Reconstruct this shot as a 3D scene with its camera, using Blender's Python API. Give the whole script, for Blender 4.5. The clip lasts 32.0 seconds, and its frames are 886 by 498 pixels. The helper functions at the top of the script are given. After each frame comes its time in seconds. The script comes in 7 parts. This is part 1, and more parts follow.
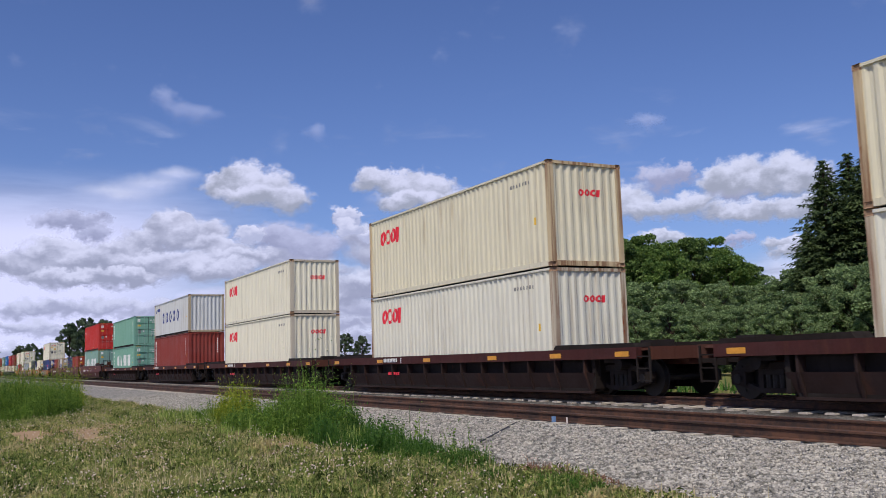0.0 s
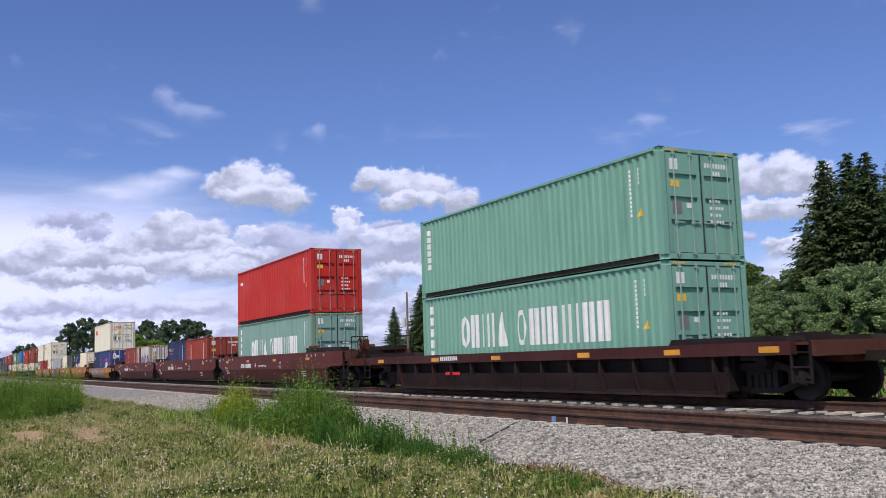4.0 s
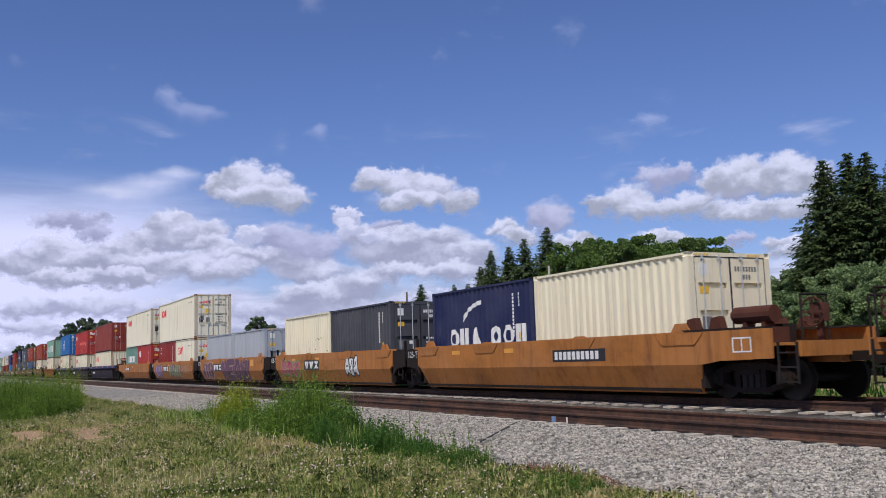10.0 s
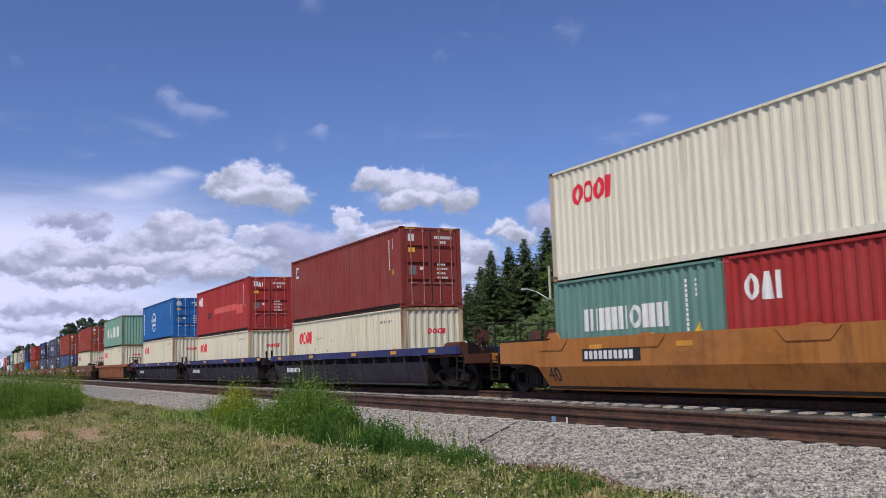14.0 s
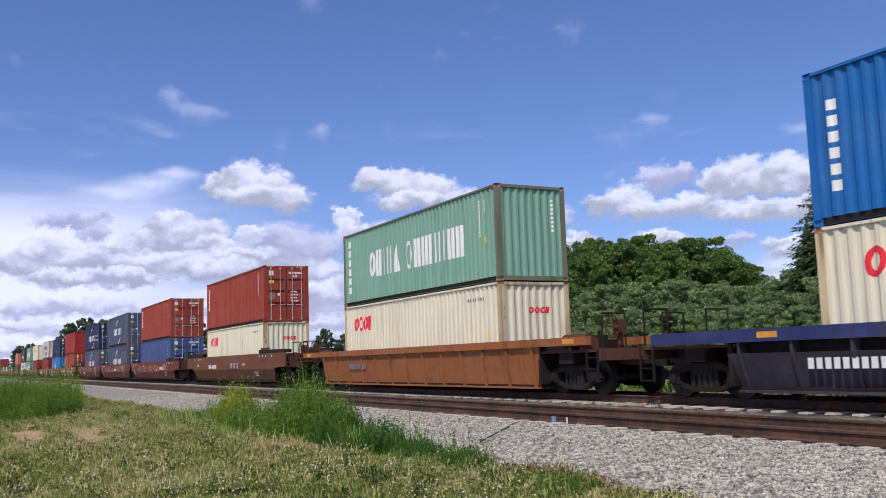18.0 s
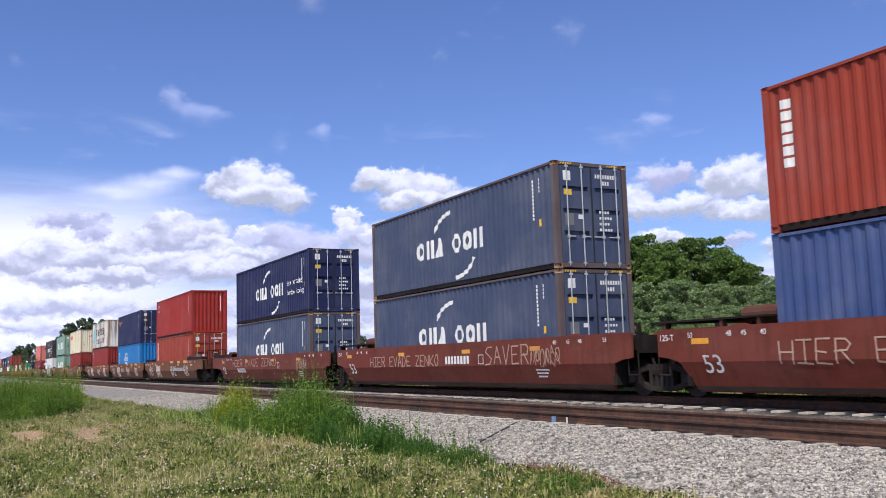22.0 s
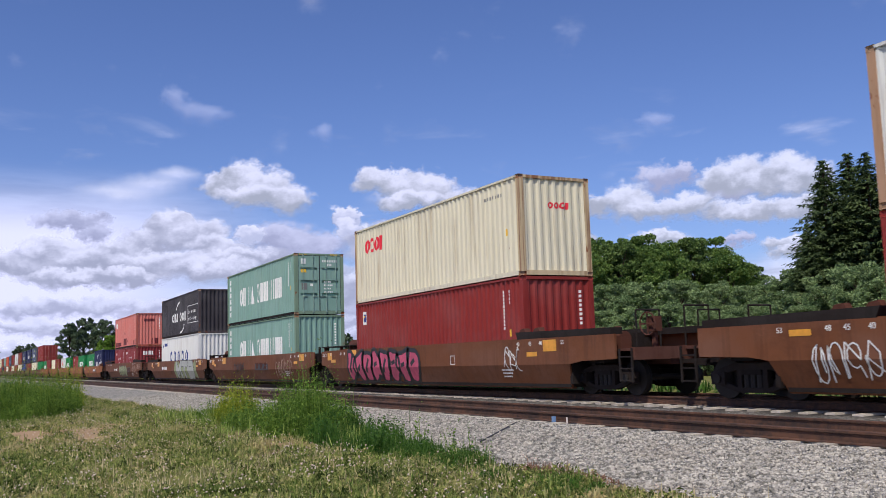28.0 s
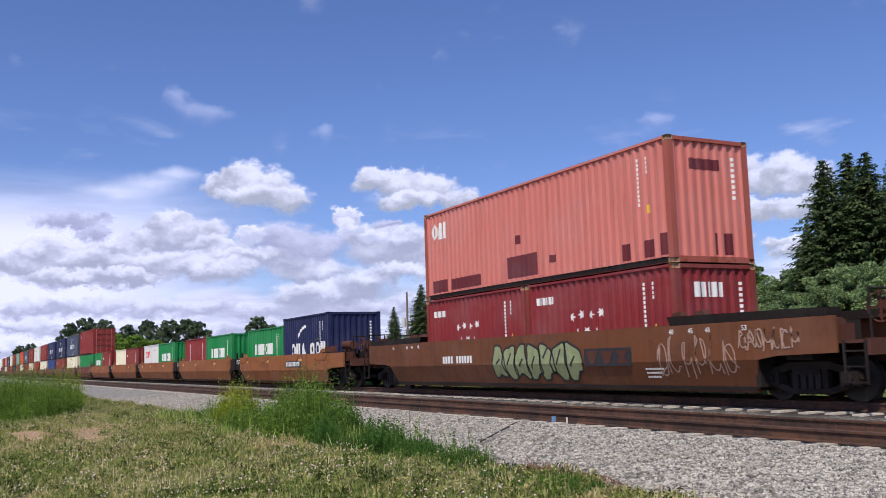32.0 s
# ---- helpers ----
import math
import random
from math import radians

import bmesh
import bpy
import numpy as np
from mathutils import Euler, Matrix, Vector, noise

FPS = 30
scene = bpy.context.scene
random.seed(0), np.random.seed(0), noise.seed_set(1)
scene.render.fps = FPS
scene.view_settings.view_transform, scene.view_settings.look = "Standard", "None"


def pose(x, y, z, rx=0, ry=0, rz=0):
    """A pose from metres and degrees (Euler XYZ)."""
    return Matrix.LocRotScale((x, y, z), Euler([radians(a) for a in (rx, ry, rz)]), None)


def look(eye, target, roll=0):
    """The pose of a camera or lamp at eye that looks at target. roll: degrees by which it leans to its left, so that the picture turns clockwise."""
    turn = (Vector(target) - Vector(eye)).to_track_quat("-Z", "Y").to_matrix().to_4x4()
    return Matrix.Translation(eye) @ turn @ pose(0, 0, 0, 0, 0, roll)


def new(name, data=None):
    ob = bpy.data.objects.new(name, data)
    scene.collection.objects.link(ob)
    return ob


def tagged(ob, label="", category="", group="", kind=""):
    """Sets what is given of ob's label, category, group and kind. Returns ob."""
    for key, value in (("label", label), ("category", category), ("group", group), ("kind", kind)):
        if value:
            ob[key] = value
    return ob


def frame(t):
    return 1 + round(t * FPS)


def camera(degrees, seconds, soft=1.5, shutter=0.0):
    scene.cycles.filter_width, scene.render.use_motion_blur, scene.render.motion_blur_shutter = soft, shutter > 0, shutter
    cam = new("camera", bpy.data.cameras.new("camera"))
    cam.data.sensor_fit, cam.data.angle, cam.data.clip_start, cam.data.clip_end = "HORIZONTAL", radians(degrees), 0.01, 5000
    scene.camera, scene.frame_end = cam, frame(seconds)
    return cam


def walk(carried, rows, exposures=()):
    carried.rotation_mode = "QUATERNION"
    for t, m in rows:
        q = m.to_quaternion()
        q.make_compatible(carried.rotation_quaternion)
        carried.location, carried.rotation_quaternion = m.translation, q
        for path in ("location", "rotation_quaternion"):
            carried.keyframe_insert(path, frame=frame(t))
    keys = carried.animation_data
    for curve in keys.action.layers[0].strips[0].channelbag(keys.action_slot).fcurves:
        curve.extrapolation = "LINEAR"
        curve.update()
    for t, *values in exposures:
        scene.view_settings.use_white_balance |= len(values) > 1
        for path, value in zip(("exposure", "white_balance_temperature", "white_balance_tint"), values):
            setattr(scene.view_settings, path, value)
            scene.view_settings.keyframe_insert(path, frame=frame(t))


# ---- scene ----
cam = camera(51.374, 32.0, soft=0.85, shutter=0.06)
EYE = (0.0, -15.2013, 1.0)
YAW, PITCH, LEAN = radians(62.0804), radians(6.8217), -1.7939
AIM = (EYE[0] - 100 * math.sin(YAW) * math.cos(PITCH), EYE[1] + 100 * math.cos(YAW) * math.cos(PITCH), EYE[2] + 100 * math.sin(PITCH))
WB = (5520, 26)
walk(cam, [(0.0, look(EYE, AIM, LEAN)), (32.0, look(EYE, AIM, LEAN))],
     exposures=[(t, e, *WB) for t, e in ((0.0, -0.21), (2.0, -0.26), (3.0, 0.0), (6.0, 0.03), (8.0, 0.03), (9.0, -0.17), (10.0, -0.19), (13.0, -0.22), (17.0, 0.06), (18.0, 0.08), (19.0, -0.02), (20.0, 0.1), (21.0, 0.2), (22.0, 0.26), (25.0, 0.22), (28.0, -0.02), (32.0, 0.08))])

# ---- light ----
SUN_EL, SUN_AZ = 54.0, 139.0        # degrees; azimuth clockwise from +y
world = bpy.data.worlds.new("sky")
scene.world = world
world.use_nodes = True
wn = world.node_tree.nodes
wn.clear()
sky = wn.new("ShaderNodeTexSky")
sky.sky_type, sky.sun_disc = "NISHITA", False
sky.sun_elevation, sky.sun_rotation = radians(SUN_EL), radians(SUN_AZ)
sky.air_density, sky.dust_density, sky.ozone_density = 1.0, 0.2, 7.0
wb = wn.new("ShaderNodeBackground")
wb.inputs["Strength"].default_value = 0.095
wo = wn.new("ShaderNodeOutputWorld")
tint = wn.new("ShaderNodeMix")
tint.data_type, tint.blend_type = "RGBA", "MULTIPLY"
tint.inputs[0].default_value, tint.inputs[7].default_value = 1.0, (1.085, 0.985, 0.97, 1)
world.node_tree.links.new(sky.outputs[0], tint.inputs[6])
world.node_tree.links.new(tint.outputs[2], wb.inputs[0])
world.node_tree.links.new(wb.outputs[0], wo.inputs[0])
sun = new("sun", bpy.data.lights.new("sun", "SUN"))
sun.data.energy, sun.data.angle, sun.data.color = 3.9, radians(0.6), (1.0, 0.905, 0.60)
sd = Vector((math.sin(radians(SUN_AZ)) * math.cos(radians(SUN_EL)), math.cos(radians(SUN_AZ)) * math.cos(radians(SUN_EL)), math.sin(radians(SUN_EL))))
sun.matrix_world = look(sd * 200, (0, 0, 0))


# ---- materials ----
def srgb(r, g, b):
    return tuple(((c / 255) / 12.92 if c / 255 < 0.04045 else ((c / 255 + 0.055) / 1.055) ** 2.4) for c in (r, g, b)) + (1,)


def node_tools(mat):
    mat.use_nodes = True
    nt = mat.node_tree
    bsdf = nt.nodes["Principled BSDF"]

    def add(kind, ins=(), **props):
        n = nt.nodes.new(kind)
        for k, v in props.items():
            setattr(n, k, v)
        for k, v in dict(ins).items():
            if hasattr(v, "is_linked"):
                nt.links.new(v, n.inputs[k])
            else:
                n.inputs[k].default_value = v
        return n
    return nt, bsdf, add


def coords(add, scale):
    """Object coordinates, shifted at random from thing to thing."""
    tc = add("ShaderNodeTexCoord")
    info = add("ShaderNodeObjectInfo")
    k = add("ShaderNodeMath", {0: info.outputs["Random"], 1: 37.0}, operation="MULTIPLY")
    v = add("ShaderNodeVectorMath", {0: tc.outputs["Object"], 1: k.outputs[0]}, operation="ADD")
    return add("ShaderNodeVectorMath", {0: v.outputs[0], 1: scale}, operation="MULTIPLY").outputs[0]


def ramp(add, fac, lo, hi):
    m = add("ShaderNodeMapRange", {"Value": fac, "From Min": lo, "From Max": hi}, interpolation_type="SMOOTHSTEP")
    return m.outputs[0]


def mix(add, fac, a, b, mode="MIX"):
    m = add("ShaderNodeMix", {}, data_type="RGBA", blend_type=mode)
    nt = m.id_data
    for idx, v in ((0, fac), (6, a), (7, b)):
        if hasattr(v, "is_linked"):
            nt.links.new(v, m.inputs[idx])
        else:
            m.inputs[idx].default_value = v
    return m.outputs[2]


MATS = {}


def paint(key, rgb, rust=0.25, fade=0.25, rough=0.5, metal=0.0, grime=0.55):
    """Painted steel: faded in clouds, streaked with dirt downwards, rusty in spots."""
    if key in MATS:
        return MATS[key]
    mat = bpy.data.materials.new(key)
    nt, bsdf, add = node_tools(mat)
    base = srgb(*rgb)
    big = add("ShaderNodeTexNoise", {"Vector": coords(add, (0.5, 0.5, 0.8)), "Scale": 1.0, "Detail": 4.0, "Roughness": 0.6})
    pale = tuple(min(1, c * 0.75 + 0.12) for c in base[:3]) + (1,)
    dark = tuple(c * 0.5 for c in base[:3]) + (1,)
    f = add("ShaderNodeMath", {0: ramp(add, big.outputs[0], 0.38, 0.72), 1: fade}, operation="MULTIPLY").outputs[0]
    c = mix(add, f, base, pale)
    streak = add("ShaderNodeTexNoise", {"Vector": coords(add, (5.0, 5.0, 0.35)), "Scale": 1.0, "Detail": 5.0, "Roughness": 0.65})
    f = add("ShaderNodeMath", {0: ramp(add, streak.outputs[0], 0.45, 0.8), 1: grime * (0.6 if min(rgb) > 140 else 1.0)}, operation="MULTIPLY").outputs[0]
    c = mix(add, f, c, dark)
    if min(rgb) > 140:      # rusty water runs on pale paint
        run = add("ShaderNodeTexNoise", {"Vector": coords(add, (9.0, 9.0, 0.22)), "Scale": 1.0, "Detail": 4.0, "Roughness": 0.6})
        where = add("ShaderNodeTexNoise", {"Vector": coords(add, (0.45, 0.45, 0.45)), "Scale": 1.0, "Detail": 2.0})
        f = add("ShaderNodeMath", {0: ramp(add, run.outputs[0], *((0.42, 0.6) if rust > 0.5 else (0.5, 0.72))), 1: ramp(add, where.outputs[0], *((0.3, 0.55) if rust > 0.5 else (0.38, 0.62)))}, operation="MULTIPLY").outputs[0]
        f = add("ShaderNodeMath", {0: f, 1: min(0.85, 0.25 + rust)}, operation="MULTIPLY").outputs[0]
        c = mix(add, f, c, srgb(124, 82, 56) if rust > 0.5 else srgb(138, 112, 80))
    spot = add("ShaderNodeTexNoise", {"Vector": coords(add, (1.3, 1.3, 0.6)), "Scale": 1.6, "Detail": 8.0, "Roughness": 0.75})
    lim = 0.74 - 0.22 * rust
    rf = add("ShaderNodeMath", {0: ramp(add, spot.outputs[0], lim, lim + 0.07), 1: min(1, 0.4 + rust)}, operation="MULTIPLY").outputs[0]
    grain = add("ShaderNodeTexNoise", {"Vector": coords(add, (9, 9, 9)), "Scale": 2.0, "Detail": 3.0})
    rustcol = mix(add, grain.outputs[0], srgb(92, 48, 26), srgb(150, 88, 48))
    c = mix(add, rf, c, rustcol)
    if key.startswith("car_"):      # road dirt thrown up in smears
        smear = add("ShaderNodeTexNoise", {"Vector": coords(add, (0.6, 1.0, 1.0)), "Scale": 0.9, "Detail": 7.0, "Roughness": 0.7})
        f = add("ShaderNodeMath", {0: ramp(add, smear.outputs[0], 0.45, 0.75), 1: 0.6}, operation="MULTIPLY").outputs[0]
        c = mix(add, f, c, tuple(0.35 * q + 0.25 * d for q, d in zip(base[:3], srgb(48, 40, 34)[:3])) + (1,))
        runs = add("ShaderNodeTexNoise", {"Vector": coords(add, (3.2, 3.2, 0.3)), "Scale": 1.0, "Detail": 5.0, "Roughness": 0.7})
        spread = add("ShaderNodeTexNoise", {"Vector": coords(add, (0.35, 0.35, 0.5)), "Scale": 1.0, "Detail": 3.0})
        f = add("ShaderNodeMath", {0: ramp(add, runs.outputs[0], 0.5, 0.68), 1: ramp(add, spread.outputs[0], 0.4, 0.65)}, operation="MULTIPLY").outputs[0]
        f = add("ShaderNodeMath", {0: f, 1: 0.6}, operation="MULTIPLY").outputs[0]
        c = mix(add, f, c, srgb(84, 52, 36))       # rusty water runs
        scuff = add("ShaderNodeTexNoise", {"Vector": coords(add, (0.8, 1.0, 1.4)), "Scale": 2.2, "Detail": 7.0, "Roughness": 0.75})
        f = add("ShaderNodeMath", {0: ramp(add, scuff.outputs[0], 0.6, 0.74), 1: 0.5}, operation="MULTIPLY").outputs[0]
        c = mix(add, f, c, tuple(min(1, 1.35 * q + 0.02) for q in base[:3]) + (1,))
    nt.links.new(c, bsdf.inputs["Base Color"])
    bsdf.inputs["Specular IOR Level"].default_value = 0.2
    r = add("ShaderNodeMapRange", {"Value": grain.outputs[0], "To Min": rough - 0.1, "To Max": rough + 0.2})
    nt.links.new(r.outputs[0], bsdf.inputs["Roughness"])
    bsdf.inputs["Metallic"].default_value = metal
    dent = add("ShaderNodeTexNoise", {"Vector": coords(add, (1, 1, 1)), "Scale": 2.3, "Detail": 2.0})
    b = add("ShaderNodeBump", {"Height": dent.outputs[0], "Strength": 0.25, "Distance": 0.02})
    nt.links.new(b.outputs[0], bsdf.inputs["Normal"])
    MATS[key] = mat
    return mat


def plain(key, rgb, rough=0.6, metal=0.0, vary=0.15, scale=6.0, rgb2=None, bump=0.0, spec=0.5):
    """A surface of one kind with grain at two scales."""
    if key in MATS:
        return MATS[key]
    mat = bpy.data.materials.new(key)
    nt, bsdf, add = node_tools(mat)
    base = srgb(*rgb)
    second = srgb(*rgb2) if rgb2 else tuple(c * (1 - vary) for c in base[:3]) + (1,)
    n1 = add("ShaderNodeTexNoise", {"Vector": coords(add, (1, 1, 1)), "Scale": scale, "Detail": 6.0, "Roughness": 0.65})
    n2 = add("ShaderNodeTexNoise", {"Vector": coords(add, (1, 1, 1)), "Scale": scale * 0.13, "Detail": 3.0})
    f = add("ShaderNodeMath", {0: n1.outputs[0], 1: n2.outputs[0]}, operation="ADD").outputs[0]
    c = mix(add, ramp(add, f, 0.75, 1.25), base, second)
    nt.links.new(c, bsdf.inputs["Base Color"])
    bsdf.inputs["Roughness"].default_value = rough
    bsdf.inputs["Metallic"].default_value = metal
    bsdf.inputs["Specular IOR Level"].default_value = spec
    if bump:
        b = add("ShaderNodeBump", {"Height": n1.outputs[0], "Strength": 0.6, "Distance": bump})
        nt.links.new(b.outputs[0], bsdf.inputs["Normal"])
    MATS[key] = mat
    return mat


def foliage(key, rgb, rgb2, trans=0.25, rgb3=None):
    """Leaves or blades: each island has a tint of its own, and lets some light through."""
    mat = bpy.data.materials.new(key)
    nt, bsdf, add = node_tools(mat)
    geo = add("ShaderNodeNewGeometry")
    n = add("ShaderNodeTexNoise", {"Vector": coords(add, (1, 1, 1)), "Scale": 0.6, "Detail": 3.0})
    f = add("ShaderNodeMath", {0: geo.outputs["Random Per Island"], 1: n.outputs[0]}, operation="ADD").outputs[0]
    c = mix(add, ramp(add, f, 0.35, 1.5), srgb(*rgb), srgb(*rgb2))
    if rgb3:        # patches of another growth, a step to several steps wide
        tc = add("ShaderNodeTexCoord").outputs["Object"]
        n3 = add("ShaderNodeTexNoise", {"Vector": tc, "Scale": 0.9, "Detail": 5.0, "Roughness": 0.7})
        n4 = add("ShaderNodeTexNoise", {"Vector": tc, "Scale": 2.6, "Detail": 3.0, "Roughness": 0.6})
        n5 = add("ShaderNodeTexNoise", {"Vector": tc, "Scale": 8.0, "Detail": 3.0, "Roughness": 0.6})
        # n5 paints hand-wide dark gaps and pale tufts into the colour
        c = mix(add, ramp(add, n5.outputs[0], 0.54, 0.66), c, tuple(0.45 * q for q in srgb(*rgb)[:3]) + (1,))
        c = mix(add, ramp(add, n5.outputs[0], 0.44, 0.34), c, tuple(min(1, 1.15 * q) for q in srgb(*rgb3)[:3]) + (1,))
        c = mix(add, ramp(add, n4.outputs[0], 0.5, 0.66), c, tuple(0.46 * q for q in srgb(*rgb)[:3]) + (1,))
        c = mix(add, ramp(add, n3.outputs[0], 0.54, 0.69), c, srgb(*rgb3))
    nt.links.new(c, bsdf.inputs["Base Color"])
    bsdf.inputs["Roughness"].default_value = 0.6
    bsdf.inputs["Specular IOR Level"].default_value = 0.25
    tr = add("ShaderNodeBsdfTranslucent", {"Color": c})
    mx = add("ShaderNodeMixShader", {0: trans, 1: bsdf.outputs[0], 2: tr.outputs[0]})
    nt.links.new(mx.outputs[0], nt.nodes["Material Output"].inputs[0])
    MATS[key] = mat
    return mat


COL = dict(
    beige=((222, 215, 188), 0.3), chalk=((222, 219, 202), 0.2), cream=((236, 228, 198), 0.05), pearl=((230, 225, 203), 0.12), white=((222, 222, 218), 0.25),
    coscogrey=((204, 206, 206), 0.2), worn=((205, 203, 195), 0.75), sealand=((216, 217, 212), 0.62),
    scuffed=((124, 164, 144), 0.52), scarlet=((188, 50, 40), 0.14), dullblue=((64, 82, 128), 0.3), red=((150, 45, 36), 0.12), caired=((166, 52, 48), 0.18), triton=((148, 60, 42), 0.1), brick=((136, 58, 48), 0.15), oxide=((136, 46, 40), 0.15),
    salmon=((206, 122, 110), 0.2), zimred=((134, 46, 48), 0.2), orange=((196, 84, 50), 0.15),
    csgreen=((128, 162, 150), 0.32), mint=((122, 168, 148), 0.1), seagreen=((104, 142, 130), 0.4), evergreen=((30, 130, 66), 0.12),
    cosblue=((36, 102, 172), 0.1), skyblue=((38, 116, 180), 0.12), navy=((36, 42, 80), 0.06), slate=((68, 78, 104), 0.25),
    aplblue=((50, 68, 128), 0.18), seablue=((44, 55, 92), 0.1), dgrey=((72, 74, 80), 0.08), charcoal=((60, 56, 60), 0.38), lgrey=((168, 174, 182), 0.12))
for k, (rgb, rust) in COL.items():
    paint(k, rgb, rust, fade=0.2 if rust < 0.2 else 0.35)
for k, rgb in (("beige", (204, 184, 146)), ("chalk", (198, 186, 162)), ("slate", (96, 84, 84)), ("worn", (170, 140, 112)), ("sealand", (176, 140, 110)), ("csgreen", (116, 140, 118)), ("scuffed", (108, 112, 92)), ("charcoal", (74, 66, 68)), ("salmon", (164, 88, 74)), ("pearl", (196, 186, 166)), ("zimred", (132, 56, 50)), ("coscogrey", (178, 164, 138)), ("aplblue", (74, 74, 112))):
    paint(k + "_edge", rgb, 0.7 if k not in ("coscogrey", "pearl") else 0.5, 0.3, 0.65)
CASTING = paint("casting_rust", (150, 122, 96), 0.95, 0.2, 0.75)
paint("car_cn", (70, 36, 33), 0.3, 0.1, 0.7)
paint("car_grimy", (48, 33, 30), 0.4, 0.1, 0.8)
paint("car_maroon", (92, 40, 34), 0.1, 0.12, 0.6)
paint("car_redbrown", (112, 54, 40), 0.25, 0.15, 0.65)
paint("car_brown", (112, 69, 42), 0.35, 0.2, 0.65)
paint("car_yellow", (174, 114, 52), 0.3, 0.2, 0.6)
paint("car_blue", (50, 56, 104), 0.2, 0.15, 0.6)
paint("car_bluegrey", (60, 56, 66), 0.3, 0.2, 0.7)
paint("car_ribbed", (150, 92, 50), 0.45, 0.2, 0.7)
TRUCK = paint("truck_dusty", (40, 32, 28), 0.35, 0.15, 0.85)
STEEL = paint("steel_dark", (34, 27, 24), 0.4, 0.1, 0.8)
RODS = plain("rod_zinc", (196, 200, 202), 0.5, 0.3)
RODS_RED = plain("rod_red", (188, 128, 120), 0.5, 0.1)
RODS_GREEN = plain("rod_green", (150, 176, 164), 0.5, 0.1)
WHEEL = plain("wheel_steel", (36, 30, 26), 0.7, 0.2, 0.3, 8)
RUSTY = paint("end_rust", (84, 50, 38), 0.5, 0.15, 0.8)
REFLECT = plain("reflector_yellow", (228, 160, 40), 0.45, 0, 0.25)
REDINK = plain("ink_red", (226, 36, 52), 0.5, 0, 0.08)
WHITEINK = plain("ink_white", (232, 232, 228), 0.55, 0, 0.12)
GREYINK = plain("ink_grey", (120, 120, 118), 0.55, 0, 0.12)
NAVYINK = plain("ink_navy", (44, 62, 130), 0.55, 0, 0.12)
BLACKINK = plain("ink_black", (34, 34, 36), 0.55, 0, 0.12)
AQUAINK = plain("ink_aqua", (112, 190, 208), 0.55, 0, 0.12)
YELLOWINK = plain("ink_yellow", (236, 190, 40), 0.5, 0, 0.1)
PINKINK = plain("spray_pink", (200, 84, 112), 0.6, 0, 0.3)
LILACINK = plain("spray_lilac", (150, 132, 178), 0.6, 0, 0.25)
PLUMINK = plain("spray_plum", (96, 60, 84), 0.6, 0, 0.3)
SAGEINK = plain("spray_sage", (150, 160, 112), 0.6, 0, 0.3)
SILVERINK = plain("spray_silver", (176, 178, 168), 0.5, 0.1, 0.2)
CHALKINK = plain("spray_chalk", (184, 154, 136), 0.7, 0, 0.2)
RAIL = plain("rail_rust", (94, 63, 45), 0.85, 0.0, 0.3, 9, (54, 39, 32))
RAILTOP = plain("rail_head", (120, 108, 100), 0.4, 0.7)
TIE = plain("tie_concrete", (210, 200, 184), 0.9, 0, 0.25, 7, (158, 148, 134), 0.004)
PATCHPINK = paint("patch_pink", (214, 92, 84), 0.1)
PATCHOLD = paint("patch_plum", (104, 42, 48), 0.15)


# ---- mesh tools ----
class Shape:
    """Collects boxes, prisms and tubes into one mesh."""

    def __init__(self):
        self.v, self.f = [], []

    def box(self, x0, x1, y0, y1, z0, z1):
        n = len(self.v)
        self.v += [(x0, y0, z0), (x1, y0, z0), (x1, y1, z0), (x0, y1, z0), (x0, y0, z1), (x1, y0, z1), (x1, y1, z1), (x0, y1, z1)]
        self.f += [tuple(n + i for i in q) for q in ((3, 2, 1, 0), (4, 5, 6, 7), (0, 1, 5, 4), (1, 2, 6, 5), (2, 3, 7, 6), (3, 0, 4, 7))]
        return self

    def prism(self, poly, y0, y1, lean=None):
        """poly of (x, z), counterclockwise seen from -y, from y0 to y1; lean(z) shifts y."""
        n, k = len(self.v), len(poly)
        g = lean or (lambda z: 0)
        self.v += [(x, y0 + g(z), z) for x, z in poly] + [(x, y1 + g(z), z) for x, z in poly]
        self.f += [tuple(range(n, n + k)), tuple(range(n + 2 * k - 1, n + k - 1, -1))]
        self.f += [(n + (i + 1) % k, n + i, n + k + i, n + k + (i + 1) % k) for i in range(k)]
        return self

    def tube(self, a, b, r, k=8, r2=None):
        a, b = Vector(a), Vector(b)
        w = (b - a).normalized()
        u = w.orthogonal().normalized()
        s = w.cross(u)
        n = len(self.v)
        r2 = r if r2 is None else r2
        for c, q in ((a, r), (b, r2)):
            self.v += [tuple(c + (u * math.cos(2 * math.pi * i / k) + s * math.sin(2 * math.pi * i / k)) * q) for i in range(k)]
        self.f += [(n + i, n + (i + 1) % k, n + k + (i + 1) % k, n + k + i) for i in range(k)]
        self.f += [tuple(range(n + k - 1, n - 1, -1)), tuple(range(n + k, n + 2 * k))]
        return self

    def mesh(self, name):
        me = bpy.data.meshes.new(name)
        me.from_pydata(self.v, [], self.f)
        me.materials.append(None)
        me.update()
        return me


CACHE = {}


def cached(key, make):
    if key not in CACHE:
        s = make()
        CACHE[key] = s.mesh(key[0]) if isinstance(s, Shape) else [q.mesh(key[0]) for q in s] if isinstance(s, list) else s
    return CACHE[key]


